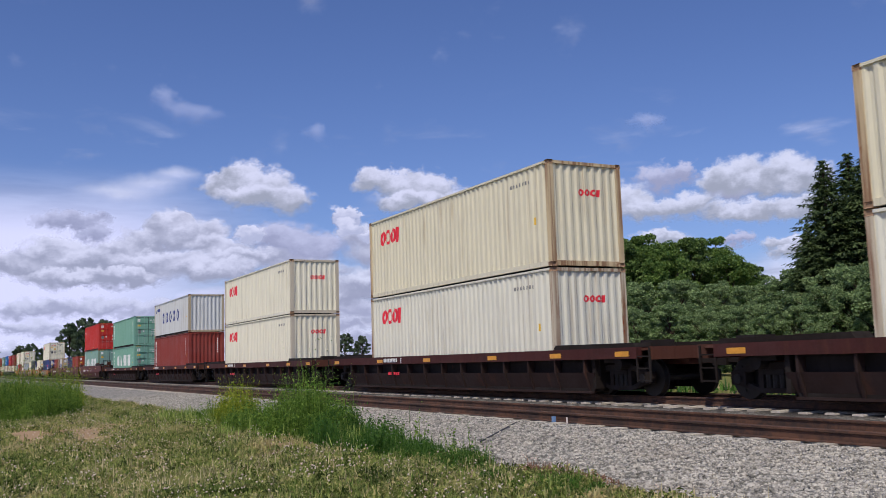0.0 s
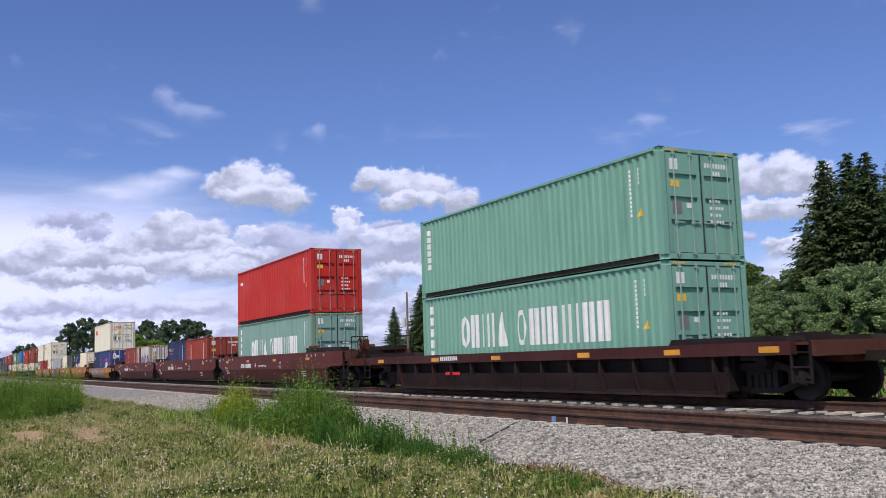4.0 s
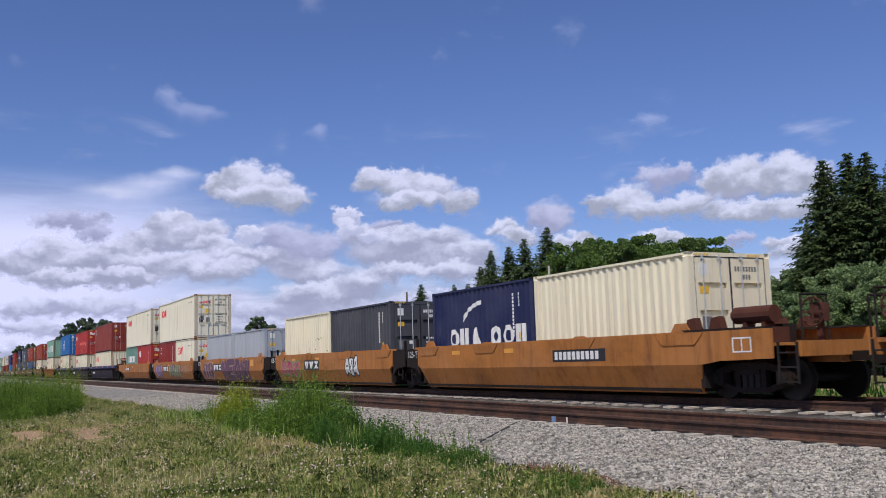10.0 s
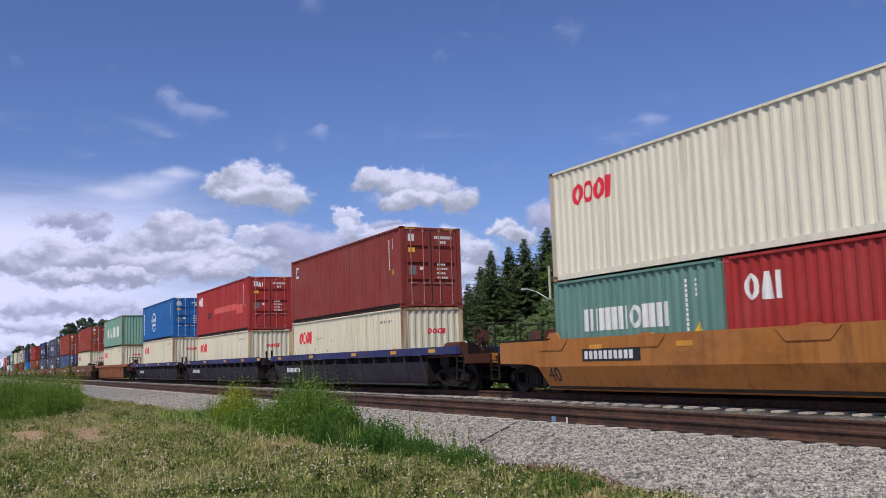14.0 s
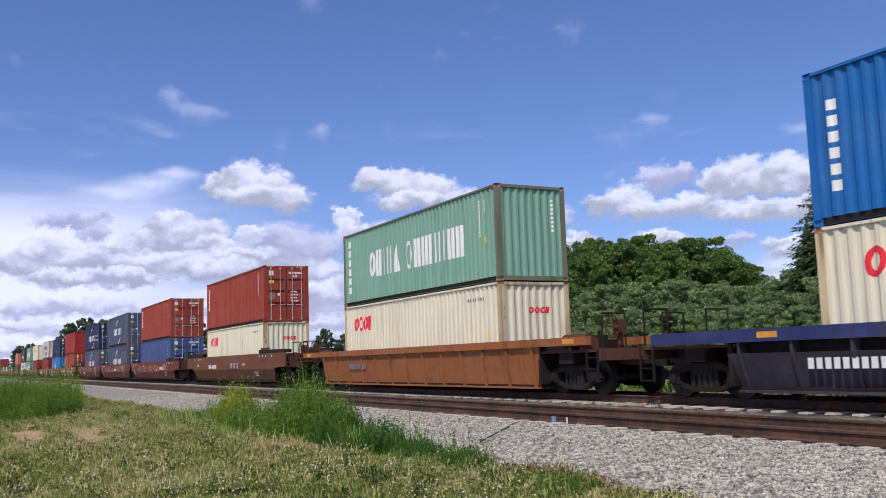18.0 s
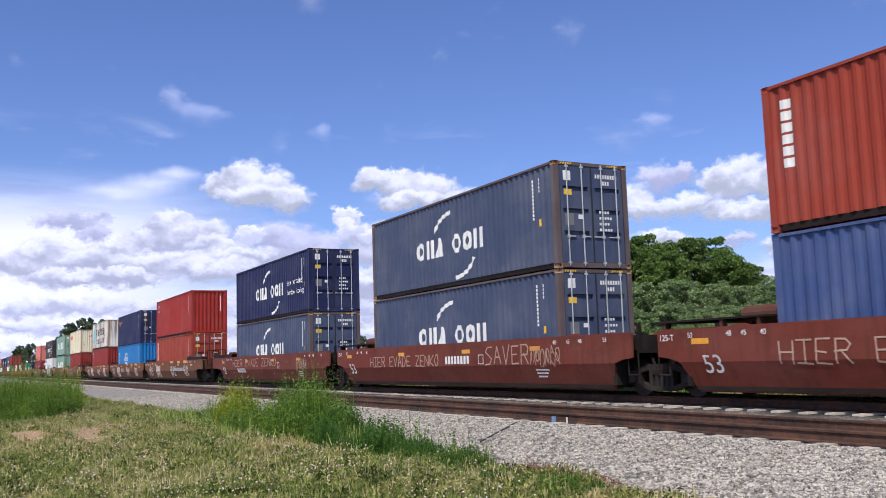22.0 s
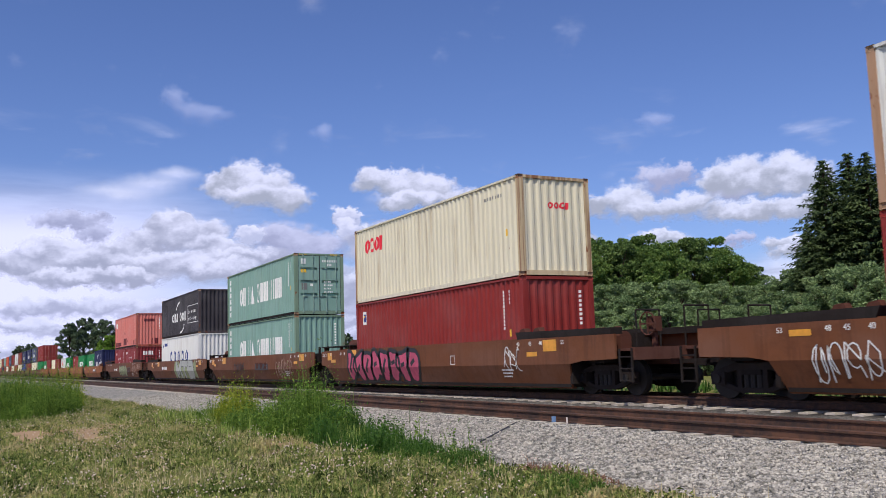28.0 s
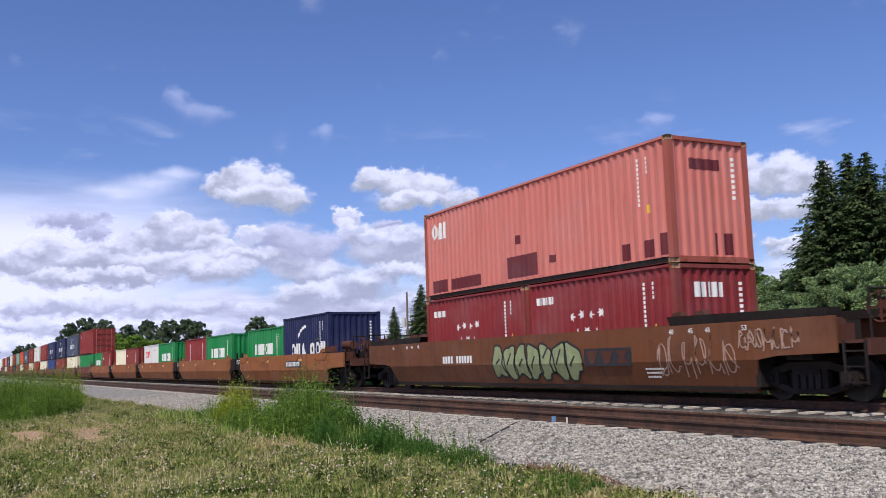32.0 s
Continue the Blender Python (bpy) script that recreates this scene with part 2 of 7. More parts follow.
def part(name, shape, mat, parent, label="", loc=None):
    """One mesh object under a thing or part. shape: a Shape, or a mesh that others share."""
    me = shape.mesh(name) if isinstance(shape, Shape) else shape
    ob = new(name, me)
    if mat is not None:
        if not me.materials:
            me.materials.append(None)
        ob.material_slots[0].link = "OBJECT"
        ob.material_slots[0].material = mat
    ob.parent = parent
    if loc is not None:
        ob.location = loc
    if label:
        ob["label"] = label
    return ob


def writing(text, size):
    """A flat mesh of text in the x-z plane, readable from -y, its lower left corner at the origin."""
    key = ("writing", text, size)
    if key not in CACHE:
        cu = bpy.data.curves.new("writing", "FONT")
        cu.body, cu.size, cu.extrude = text, size * 1.38, 0.002
        ob = bpy.data.objects.new("writing", cu)
        scene.collection.objects.link(ob)
        me = bpy.data.meshes.new_from_object(ob.evaluated_get(bpy.context.evaluated_depsgraph_get()))
        bpy.data.objects.remove(ob)
        me.transform(Matrix.Rotation(radians(90), 4, "X"))
        me.materials.clear()
        me.materials.append(None)
        CACHE[key] = me
    return CACHE[key]


def ring(cx, cz, rx, rz, t, slant=0.0, k=14, y=0.0, d=0.004, a0=0.0, a1=360.0, s=None):
    """A flat oval ring, or an arc of it, in the x-z plane."""
    s = s or Shape()
    n = len(s.v)
    full = a1 - a0 >= 360
    m = k if full else k + 1
    for i in range(m):
        a = radians(a0 + (a1 - a0) * i / k)
        for q in (0, 1):
            x, z = (rx - q * t) * math.cos(a), (rz - q * t) * math.sin(a)
            s.v.append((cx + x + slant * z, y, cz + z))
    for i in range(k):
        j = (i + 1) % m
        s.f.append((n + 2 * i, n + 2 * i + 1, n + 2 * j + 1, n + 2 * j))
    return s


def bars(count, w, h, gap, slant=0.0, jag=0.0, seed=1):
    """A row of plain upright bars, as tall as the characters that they stand for."""
    s, rnd, x = Shape(), random.Random(seed), 0.0
    for i in range(count):
        ww = w * (1 + jag * (rnd.random() - 0.5))
        s.prism([(x, 0), (x + ww, 0), (x + ww + slant * h, h), (x + slant * h, h)], 0, 0.003)
        x += ww + gap
    return s


def stack_of(count, w, h, gap):
    """A column of plain squares."""
    s = Shape()
    for i in range(count):
        z = -i * (h + gap)
        s.box(0, w, 0, 0.003, z - h, z)
    return s


def emblem(word, w, h, gap, slant=0.0):
    """Plain shapes in place of a company's name, one by one: o is an oval ring, i a bar, n two bars, v a wedge, w a wedge on its tip, x two wedges, a space skips."""
    made, x, t = [], 0.0, min(w, h) * 0.27

    def bar(s, q, wide):
        return s.prism([(q, 0), (q + wide, 0), (q + wide + slant * h, h), (q + slant * h, h)], 0, 0.003)
    for ch in word:
        if ch == "o":
            made.append(ring(x + w / 2 + slant * h / 2, h / 2, w / 2, h / 2, t, slant))
        elif ch == "i":
            made.append(bar(Shape(), x, t))
            x += t - w
        elif ch == "n":
            made.append(bar(bar(Shape(), x, w * 0.4), x + w * 0.56, w * 0.4))
        elif ch == "v":
            made.append(Shape().prism([(x, 0), (x + w, 0), (x + w * 0.62, h), (x + w * 0.38, h)], 0, 0.003))
        elif ch == "l":
            made.append(bar(Shape(), x, w * 0.5))
        elif ch == "w":
            made.append(Shape().prism([(x + w * 0.3, 0), (x + w * 0.7, 0), (x + w, h), (x, h)], 0, 0.003))
        elif ch == "x":
            made.append(Shape().prism([(x, 0), (x + w, 0), (x + w * 0.62, h * 0.5), (x + w * 0.38, h * 0.5)], 0, 0.003).prism([(x + w * 0.38, h * 0.5), (x + w * 0.62, h * 0.5), (x + w, h), (x, h)], 0, 0.003))
        x += w * (0.8 if ch == " " else 1) + (0 if ch == " " else gap)
    return made


def loops(rnd, cx, step, z0, h):
    """One scribbled sign: an upright, a bow and a tail."""
    k, a0, lean = 9, rnd.uniform(0, 6.3), rnd.uniform(-0.1, 0.25)
    turn, ry, mid = rnd.choice((-1, 1)) * rnd.uniform(3.2, 6.0), rnd.uniform(0.22, 0.42), rnd.uniform(0.4, 0.62)
    pts = [(cx + step * rnd.uniform(-0.5, -0.2), z0 + h * rnd.uniform(0.0, 0.2)), (cx + step * (rnd.uniform(-0.35, -0.1) + lean), z0 + h * rnd.uniform(0.8, 1.0))]
    pts += [(cx + step * (0.1 + 0.38 * math.cos(a0 + turn * i / k)), z0 + h * (mid + ry * math.sin(a0 + turn * i / k))) for i in range(k + 1)]
    return pts + [(cx + step * rnd.uniform(0.3, 0.6), z0 + h * rnd.uniform(0.0, 0.35))]


def clipped(poly, z, above):
    """The part of an outline above or below a height."""
    out = []
    for (ax, az), (bx, bz) in zip(poly, poly[1:] + poly[:1]):
        ia, ib = (az >= z) == above, (bz >= z) == above
        if ia:
            out.append((ax, az))
        if ia != ib:
            out.append((ax + (bx - ax) * (z - az) / (bz - az), z))
    return out


def laid(shape, poly, y0, y1, fold):
    for above in (True, False):
        q = clipped(poly, fold, above)
        if len(q) > 2:
            shape.prism(q, y0, y1)


def scrawl(seed, x0, x1, z0, z1, blob=True, fold=-9.0, bold=0.03):
    """Sprayed shapes on a wall: fat bulging outlines (blob) or thin looping strokes. Returns fill and line shapes."""
    rnd, fill, line = random.Random(seed), Shape(), Shape()
    h = z1 - z0
    n = max(2, round((x1 - x0) / (h * (0.62 if blob else 0.42))))
    step = (x1 - x0) / n
    for i in range(n):
        cx = x0 + step * (i + 0.5)
        k = 16
        pts = []
        ph, amp = rnd.random() * 6, 0.12 + 0.16 * rnd.random()
        for j in range(k):
            a = 2 * math.pi * j / k
            r = 1 + amp * math.sin(3 * a + ph) + 0.08 * math.sin(5 * a + 2 * ph)
            p = 0.7
            ca, sa = math.cos(a), math.sin(a)
            pts.append((cx + step * 0.56 * r * math.copysign(abs(ca) ** p, ca), (z0 + z1) / 2 + h * 0.46 * r * math.copysign(abs(sa) ** p, sa)))
        pts = [(x, min(max(z, z0), z1)) for x, z in pts]
        if blob:
            laid(fill, pts, -0.002 - 0.0006 * (i % 2), 0.0, fold)
        stroke = pts if blob else loops(rnd, cx, step, z0, h)
        t = bold if blob else 0.014
        chain = list(zip(stroke, stroke[1:] + stroke[:1])) if blob else list(zip(stroke, stroke[1:]))
        if blob:
            chain += [((cx - step * 0.2, z0 + h * (0.3 + 0.3 * rnd.random())), (cx + step * 0.15, z0 + h * (0.45 + 0.4 * rnd.random())))]
        for (ax, az), (bx, bz) in chain:
            d = math.hypot(bx - ax, bz - az) or 1
            nx, nz = -(bz - az) / d * t, (bx - ax) / d * t
            laid(line, [(ax - nx, az - nz), (bx - nx, bz - nz), (bx + nx, bz + nz), (ax + nx, az + nz)], -0.005, -0.003, fold)
    return fill, line


STROKES = dict(H="00 01,10 11,05 15", I="00 10,50 51,01 11", E="10 00 01 11,05 75", R="00 01 81 A8 85 05,45 10", V="01 50 11", A="00 51 10,24 84", D="00 01 61 A5 60 00",
               Z="01 11 00 10", N="00 01 10 11", K="00 01,11 04 10", O="30 05 31 71 A5 70 30", S="11 31 07 A3 70 00", B="00 01 81 A7 85 05,45 A4 A2 80 00", M="00 01 53 11 10", W="01 20 56 80 11", T="01 11,51 50")


def word(text, w, h, t, seed=0, slack=0.05, fold=-9.0):
    """Letters drawn with a spray can in strokes of half width t."""
    rnd, s, count = random.Random(seed), Shape(), 0
    step = w / len(text)

    def at(c, first):
        v = int(c) / 10 if c.isdigit() else 1.0
        return 1.0 if (c == "1") else v
    for i, ch in enumerate(text):
        for line in STROKES.get(ch, "").split(",") if ch in STROKES else ():
            pts = []
            for q in line.split():
                pts.append((step * (i + 0.1 + 0.74 * at(q[0], 1) + rnd.uniform(-slack, slack)), h * min(1.05, at(q[1], 0) + rnd.uniform(-slack, slack))))
            for k, ((ax, az), (bx, bz)) in enumerate(zip(pts, pts[1:])):
                d = math.hypot(bx - ax, bz - az) or 1
                ux, uz = (bx - ax) / d * t * 0.8, (bz - az) / d * t * 0.8
                nx, nz = -(bz - az) / d * t, (bx - ax) / d * t
                count += 1
                y = -0.002 - 0.00035 * (count % 9)
                laid(s, [(ax - ux - nx, az - uz - nz), (bx + ux - nx, bz + uz - nz), (bx + ux + nx, bz + uz + nz), (ax - ux + nx, az - uz + nz)], y, 0.0, fold)
    return s


# ---- containers ----
W = 2.438
LEN = {40: 12.192, 20: 6.058}
HGT = {"H": 2.896, "S": 2.591}


def corrugated(length, z0, z1, pitch=0.278, depth=0.042):
    """A trapezoid-profiled sheet along x in the plane y = 0, its folds running up; outer face to -y."""
    s = Shape()
    n = max(1, round(length / pitch))
    p = length / n
    prof = [(-length / 2, 0.0)]
    for i in range(n):
        x = -length / 2 + i * p
        prof += [(x + p * 0.26, 0.0), (x + p * 0.48, depth), (x + p * 0.75, depth), (x + p * 0.97, 0.0), (x + p, 0.0)]
    k = len(prof)
    s.v += [(x, y, z0) for x, y in prof] + [(x, y, z1) for x, y in prof]
    s.f += [(i, i + 1, k + i + 1, k + i) for i in range(k - 1)]
    m = len(s.v)
    s.v += [(-length / 2, depth + 0.02, z0), (length / 2, depth + 0.02, z0), (length / 2, depth + 0.02, z1), (-length / 2, depth + 0.02, z1)]
    s.f += [(m + 3, m + 2, m + 1, m)]
    return s


def turned(shape, degrees, offset):
    m = Matrix.Translation(offset) @ Matrix.Rotation(radians(degrees), 4, "Z")
    shape.v = [tuple(m @ Vector(p)) for p in shape.v]
    return shape


def casting(sx, sy, h, z):
    """A corner casting with a slot sunk into its side and its end."""
    xo, yo = sx * (h + 0.004), sy * (W / 2 + 0.004)
    m = Matrix.LocRotScale((xo - sx * 0.089, yo - sy * 0.081, z + 0.059), None, (0.178, 0.162, 0.118))
    bm = bmesh.new()
    bmesh.ops.create_cube(bm, size=1.0, matrix=m)
    bm.normal_update()
    faces = [f for f in bm.faces if f.normal.x * sx > 0.9 or f.normal.y * sy > 0.9]
    bmesh.ops.inset_individual(bm, faces=faces, thickness=0.034)
    for f in faces:
        for v in f.verts:
            v.co -= Vector((sx * 0.03 if abs(f.normal.x) > 0.9 else 0, sy * 0.03 if abs(f.normal.y) > 0.9 else 0, 0))
    me = bpy.data.meshes.new("corner_casting")
    bm.to_mesh(me)
    bm.free()
    return me


def container(colour, size=40, tall="H", front="panel", label=""):
    """A freight container, its base centre at the origin, its front end to +x. front: 'door' or 'panel'."""
    L, H = LEN[size], HGT[tall]
    key = (size, tall)
    mat = MATS[colour]
    k_edge = colour + "_edge"
    fm = MATS.get(k_edge, mat)
    root = new("shipping_container")
    tagged(root, label, "container", "containers of the train")
    h = L / 2
    for sgn in (-1, 1):
        me = cached(("side_panel", key, sgn), lambda: turned(corrugated(L - 0.3, 0.15, H - 0.06), 0 if sgn < 0 else 180, (0, sgn * (W / 2 - 0.024), 0)))
        part("side_panel", me, mat, root)
        part("top_rail", cached(("top_rail", key, sgn), lambda: Shape().box(-h + 0.16, h - 0.16, sgn * W / 2 - (0.06 if sgn > 0 else 0), sgn * W / 2 + (0.06 if sgn < 0 else 0), H - 0.07, H - 0.012)), fm if colour in ("worn", "csgreen", "scuffed", "slate", "charcoal") else mat, root)
        inset = 0.018 if colour in ("beige", "chalk", "pearl", "cream") else 0.075
        part("bottom_rail", cached(("bottom_rail", key, sgn, inset), lambda: Shape().box(-h + 0.18, h - 0.18, min(sgn * (W / 2 - inset), sgn * (W / 2 - 0.13)), max(sgn * (W / 2 - inset), sgn * (W / 2 - 0.13)), 0.02, 0.155)), mat, root)
    part("roof_panel", cached(("roof_panel", key), lambda: Shape().box(-h + 0.1, h - 0.1, -W / 2 + 0.06, W / 2 - 0.06, H - 0.05, H - 0.02)), mat, root)
    part("underframe", cached(("underframe", key), lambda: Shape().box(-h + 0.15, h - 0.15, -W / 2 + 0.06, W / 2 - 0.06, 0.03, 0.15)), STEEL, root)
    for sx in (-1, 1):
        for sy in (-1, 1):
            part("corner_post", cached(("corner_post", key, sx, sy), lambda: Shape().box(sx * h - (0.165 if sx > 0 else 0), sx * h + (0.165 if sx < 0 else 0), sy * W / 2 - (0.16 if sy > 0 else 0), sy * W / 2 + (0.16 if sy < 0 else 0), 0.118, H - 0.118)), fm, root)
            for z in (0.0, H - 0.118):
                part("corner_casting", cached(("corner_casting", key, sx, sy, z > 1), lambda: casting(sx, sy, h, z)), CASTING if k_edge in MATS else fm, root)
        for z0, z1 in ((0.015, 0.15), (H - 0.1, H - 0.012)):
            part("end_beam", cached(("end_beam", key, sx, z0 > 1), lambda: Shape().box(sx * (h - 0.05) - 0.045, sx * (h - 0.05) + 0.045, -W / 2 + 0.162, W / 2 - 0.162, z0, z1)), fm, root)
    fx = 1 if front == "panel" else -1
    part("end_panel", cached(("end_panel", key, fx), lambda: turned(corrugated(W - 0.33, 0.15, H - 0.1, 0.26, 0.045), 90 * fx, (fx * (h - 0.03), 0, 0))), mat, root)
    for sy in (-1, 1):
        def leaf():
            s, x = Shape(), -fx * (h - 0.05)
            a, b = (0.014, W / 2 - 0.17) if sy > 0 else (-W / 2 + 0.17, -0.014)
            lo, hi = 0.155, H - 0.105
            x, outer = x + fx * 0.02, x - fx * 0.036
            zs = [lo + (hi - lo) * q for q in ((0.0, 0.3, 0.53, 0.76, 1.0) if tall == "H" or size == 40 else (0.0, 0.52, 1.0))]
            s.box(min(x + fx * 0.02, x + fx * 0.05), max(x + fx * 0.02, x + fx * 0.05), a, b, lo, hi)
            for z0, z1 in zip(zs, zs[1:]):      # raised fields with pressed slots between
                s.box(min(x, outer), max(x, outer), a + 0.1, b - 0.1, z0 + 0.06 * (z0 > lo), z1 - 0.06 * (z1 < hi))
            s.box(min(x, outer), max(x, outer), a, a + 0.1, lo, hi).box(min(x, outer), max(x, outer), b - 0.1, b, lo, hi)
            return s
        door = part("door_leaf", cached(("door_leaf", key, fx, sy), leaf), mat, root)
        if fx < 0:
            def seal():
                a, b = (0.0, W / 2 - 0.155) if sy > 0 else (-W / 2 + 0.155, 0.0)
                x0, x1, lo, hi = h - 0.04, h - 0.006, 0.13, H - 0.085
                return Shape().box(x0, x1, a, b, lo, lo + 0.035).box(x0, x1, a, b, hi - 0.035, hi).box(x0, x1, a, a + 0.022, lo, hi).box(x0, x1, b - 0.022, b, lo, hi)
            part("door_gasket", cached(("door_gasket", key, sy), seal), BLACKINK, door)
        for q in (0.3, 0.78) if fx < 0 else (0.3,):
            y = sy * (0.02 + (W / 2 - 0.19) * q)
            x = -fx * (h + 0.012)
            part("lock_rod", cached(("lock_rod", key, fx, sy, q), lambda: Shape().tube((x, y, 0.06), (x, y, H - 0.05), 0.017, 6).box(x - 0.02, x + 0.02, y - 0.045, y + 0.045, 0.12, 0.17).box(x - 0.02, x + 0.02, y - 0.045, y + 0.045, H - 0.17, H - 0.12).box(x - 0.015, x + 0.015, min(y, y - sy * 0.3), max(y, y - sy * 0.22), 0.84, 0.87).box(x - 0.025, x + 0.025, y - 0.035, y + 0.035, 0.81, 0.9)), RODS_RED if colour in ("brick", "scarlet", "caired", "oxide", "red") else RODS_GREEN if colour in ("mint", "csgreen", "seagreen") else RODS, door)
    return root


def fold_profile(length, pitch, depth):
    """The folds of a corrugated sheet: places along it and how deep it lies there."""
    n = max(1, round(length / pitch))
    p = length / n
    at, deep = [-length / 2], [0.0]
    for i in range(n):
        x = -length / 2 + i * p
        at += [x + p * 0.26, x + p * 0.48, x + p * 0.75, x + p * 0.97, x + p]
        deep += [0.0, depth, depth, 0.0, 0.0]
    return at, deep


def strip(poly, lo, hi):
    """The part of an outline of (x, z) between two x."""
    for lim, sgn in ((lo, 1), (hi, -1)):
        out = []
        for (ax, az), (bx, bz) in zip(poly, poly[1:] + poly[:1]):
            ia, ib = sgn * (ax - lim) >= 0, sgn * (bx - lim) >= 0
            if ia:
                out.append((ax, az))
            if ia != ib:
                out.append((lim, az + (bz - az) * (lim - ax) / (bx - ax)))
        poly = out
        if len(poly) < 3:
            return []
    return poly


def painted(shape, folds, x0, lift):
    """A flat marking laid into the folds of a sheet; x0: where the marking's origin lies along it."""
    me = shape if not isinstance(shape, Shape) else shape.mesh("marking")
    key = ("painted", me.name, round(x0, 3), folds)
    if key in CACHE:
        return CACHE[key]
    at, deep = fold_profile(*folds)
    s, seen = Shape(), {}
    ymin = min(v.co.y for v in me.vertices)
    for p in me.polygons:
        if abs(p.normal.y) < 0.5 or me.vertices[p.vertices[0]].co.y > ymin + 0.0005:
            continue
        poly = [(me.vertices[k].co.x + x0, me.vertices[k].co.z) for k in p.vertices]
        area = sum(ax * bz - bx * az for (ax, az), (bx, bz) in zip(poly, poly[1:] + poly[:1]))
        poly = poly if area > 0 else poly[::-1]
        lo, hi = min(q[0] for q in poly), max(q[0] for q in poly)
        for k in range(len(at) - 1):
            if at[k + 1] <= lo or at[k] >= hi:
                continue
            cut = strip(poly, at[k], at[k + 1])
            if len(cut) > 2:
                face = []
                for x, z in cut:
                    spot = (round(x, 4), round(z, 4))
                    if spot not in seen:
                        f = (x - at[k]) / (at[k + 1] - at[k])
                        seen[spot] = len(s.v)
                        s.v.append((x - x0, deep[k] + f * (deep[k + 1] - deep[k]) + lift, z))
                    if seen[spot] not in face:
                        face.append(seen[spot])
                if len(face) > 2:
                    s.f.append(tuple(face))
    if not s.v:
        return me
    CACHE[key] = s.mesh("marking")
    return CACHE[key]


def on_side(root, size, tall, shape, mat, x, z, name="marking", label="", out=-0.019):
    """A marking painted on the near side's folds: x from the rear edge, z from the base."""
    for s in shape if isinstance(shape, list) else [shape]:
        laid_on = painted(s, (LEN[size] - 0.3, 0.278, 0.042), -LEN[size] / 2 + x, -0.004 - (out + 0.019) * 0.5)
        ob = part(name, laid_on, mat, root, label, (-LEN[size] / 2 + x, -W / 2 + 0.024, z))
        if name == "marking":
            tagged(ob, kind="stuff")


def on_front(root, size, shape, mat, y, z, name="marking", out=-0.024):
    """A marking on the front end: y from the near edge to the far edge."""
    for s in shape if isinstance(shape, list) else [shape]:
        if out == -0.024:
            s = painted(s, (W - 0.33, 0.26, 0.045), -W / 2 + y, 0.002)
        ob = part(name, s, mat, root, "", (LEN[size] / 2 + out, -W / 2 + y, z))
        ob.rotation_euler = (0, 0, radians(90))
        if name == "marking":
            tagged(ob, kind="stuff")


def marks(root, size, tall, front, ink=None, warn=True):
    """The small stencils every container carries."""
    L, H = LEN[size], HGT[tall]
    ink = ink or WHITEINK
    if ink != GREYINK:
        on_side(root, size, tall, cached(("idcol", 1), lambda: stack_of(11, 0.045, 0.075, 0.03)), ink, L - 1.15, H - 0.35)
        on_side(root, size, tall, cached(("idcol", 2), lambda: stack_of(4, 0.045, 0.075, 0.03)), ink, L - 0.85, H - 0.35)
    if warn:
        on_side(root, size, tall, cached(("plate", H), lambda: Shape().box(0, 0.14, 0, 0.003, 0, 0.2) if H > 2.7 else Shape().prism([(-0.05, 0), (0.2, 0), (0.075, 0.22)], 0, 0.003)), YELLOWINK, L - 0.86, H * 0.42, "warning_plate")
    if front == "door":
        on_front(root, size, cached(("idrow", 1), lambda: bars(9, 0.055, 0.11, 0.03, seed=3)), ink, 1.36, H - 0.42, out=-0.01)
        on_front(root, size, cached(("idrow", 2), lambda: bars(3, 0.055, 0.11, 0.03, seed=4)), ink, 1.6, H - 0.6, out=-0.01)
        for j in range(4):
            on_front(root, size, cached(("idrow", 5 + j % 2), lambda: bars(4 + j % 2, 0.06, 0.07, 0.03, seed=5 + j)), ink, 1.45, H * 0.52 - j * 0.16, out=-0.01)
        on_front(root, size, cached(("plate", 2), lambda: Shape().box(0, 0.28, 0, 0.003, 0, 0.32)), GREYINK, 0.32, H * 0.4, "data_plate", out=-0.01)
        on_front(root, size, cached(("plate", 3), lambda: Shape().box(0, 0.24, 0, 0.003, 0, 0.26)), WHITEINK, 0.3, H - 0.52, "label_plate", out=-0.01)
        on_front(root, size, cached(("plate", 4), lambda: Shape().box(0, 0.26, 0, 0.003, 0, 0.16)), YELLOWINK, 0.3, H - 0.92, "label_plate", out=-0.01)
        on_front(root, size, cached(("plate", 5), lambda: Shape().box(0, 0.14, 0, 0.003, 0, 0.12)), WHITEINK, 0.75, H * 0.46, "label_plate", out=-0.01)
        for q in (0.2, 1.75):
            on_front(root, size, cached(("hazard",), lambda: bars(5, 0.04, 0.05, 0.04, 0.6)), YELLOWINK, q, H - 0.085, out=0.008)
    elif ink != GREYINK:
        on_front(root, size, cached(("idcol", 3), lambda: stack_of(8, 0.07, 0.08, 0.05)), ink, 1.95, H - 0.4)


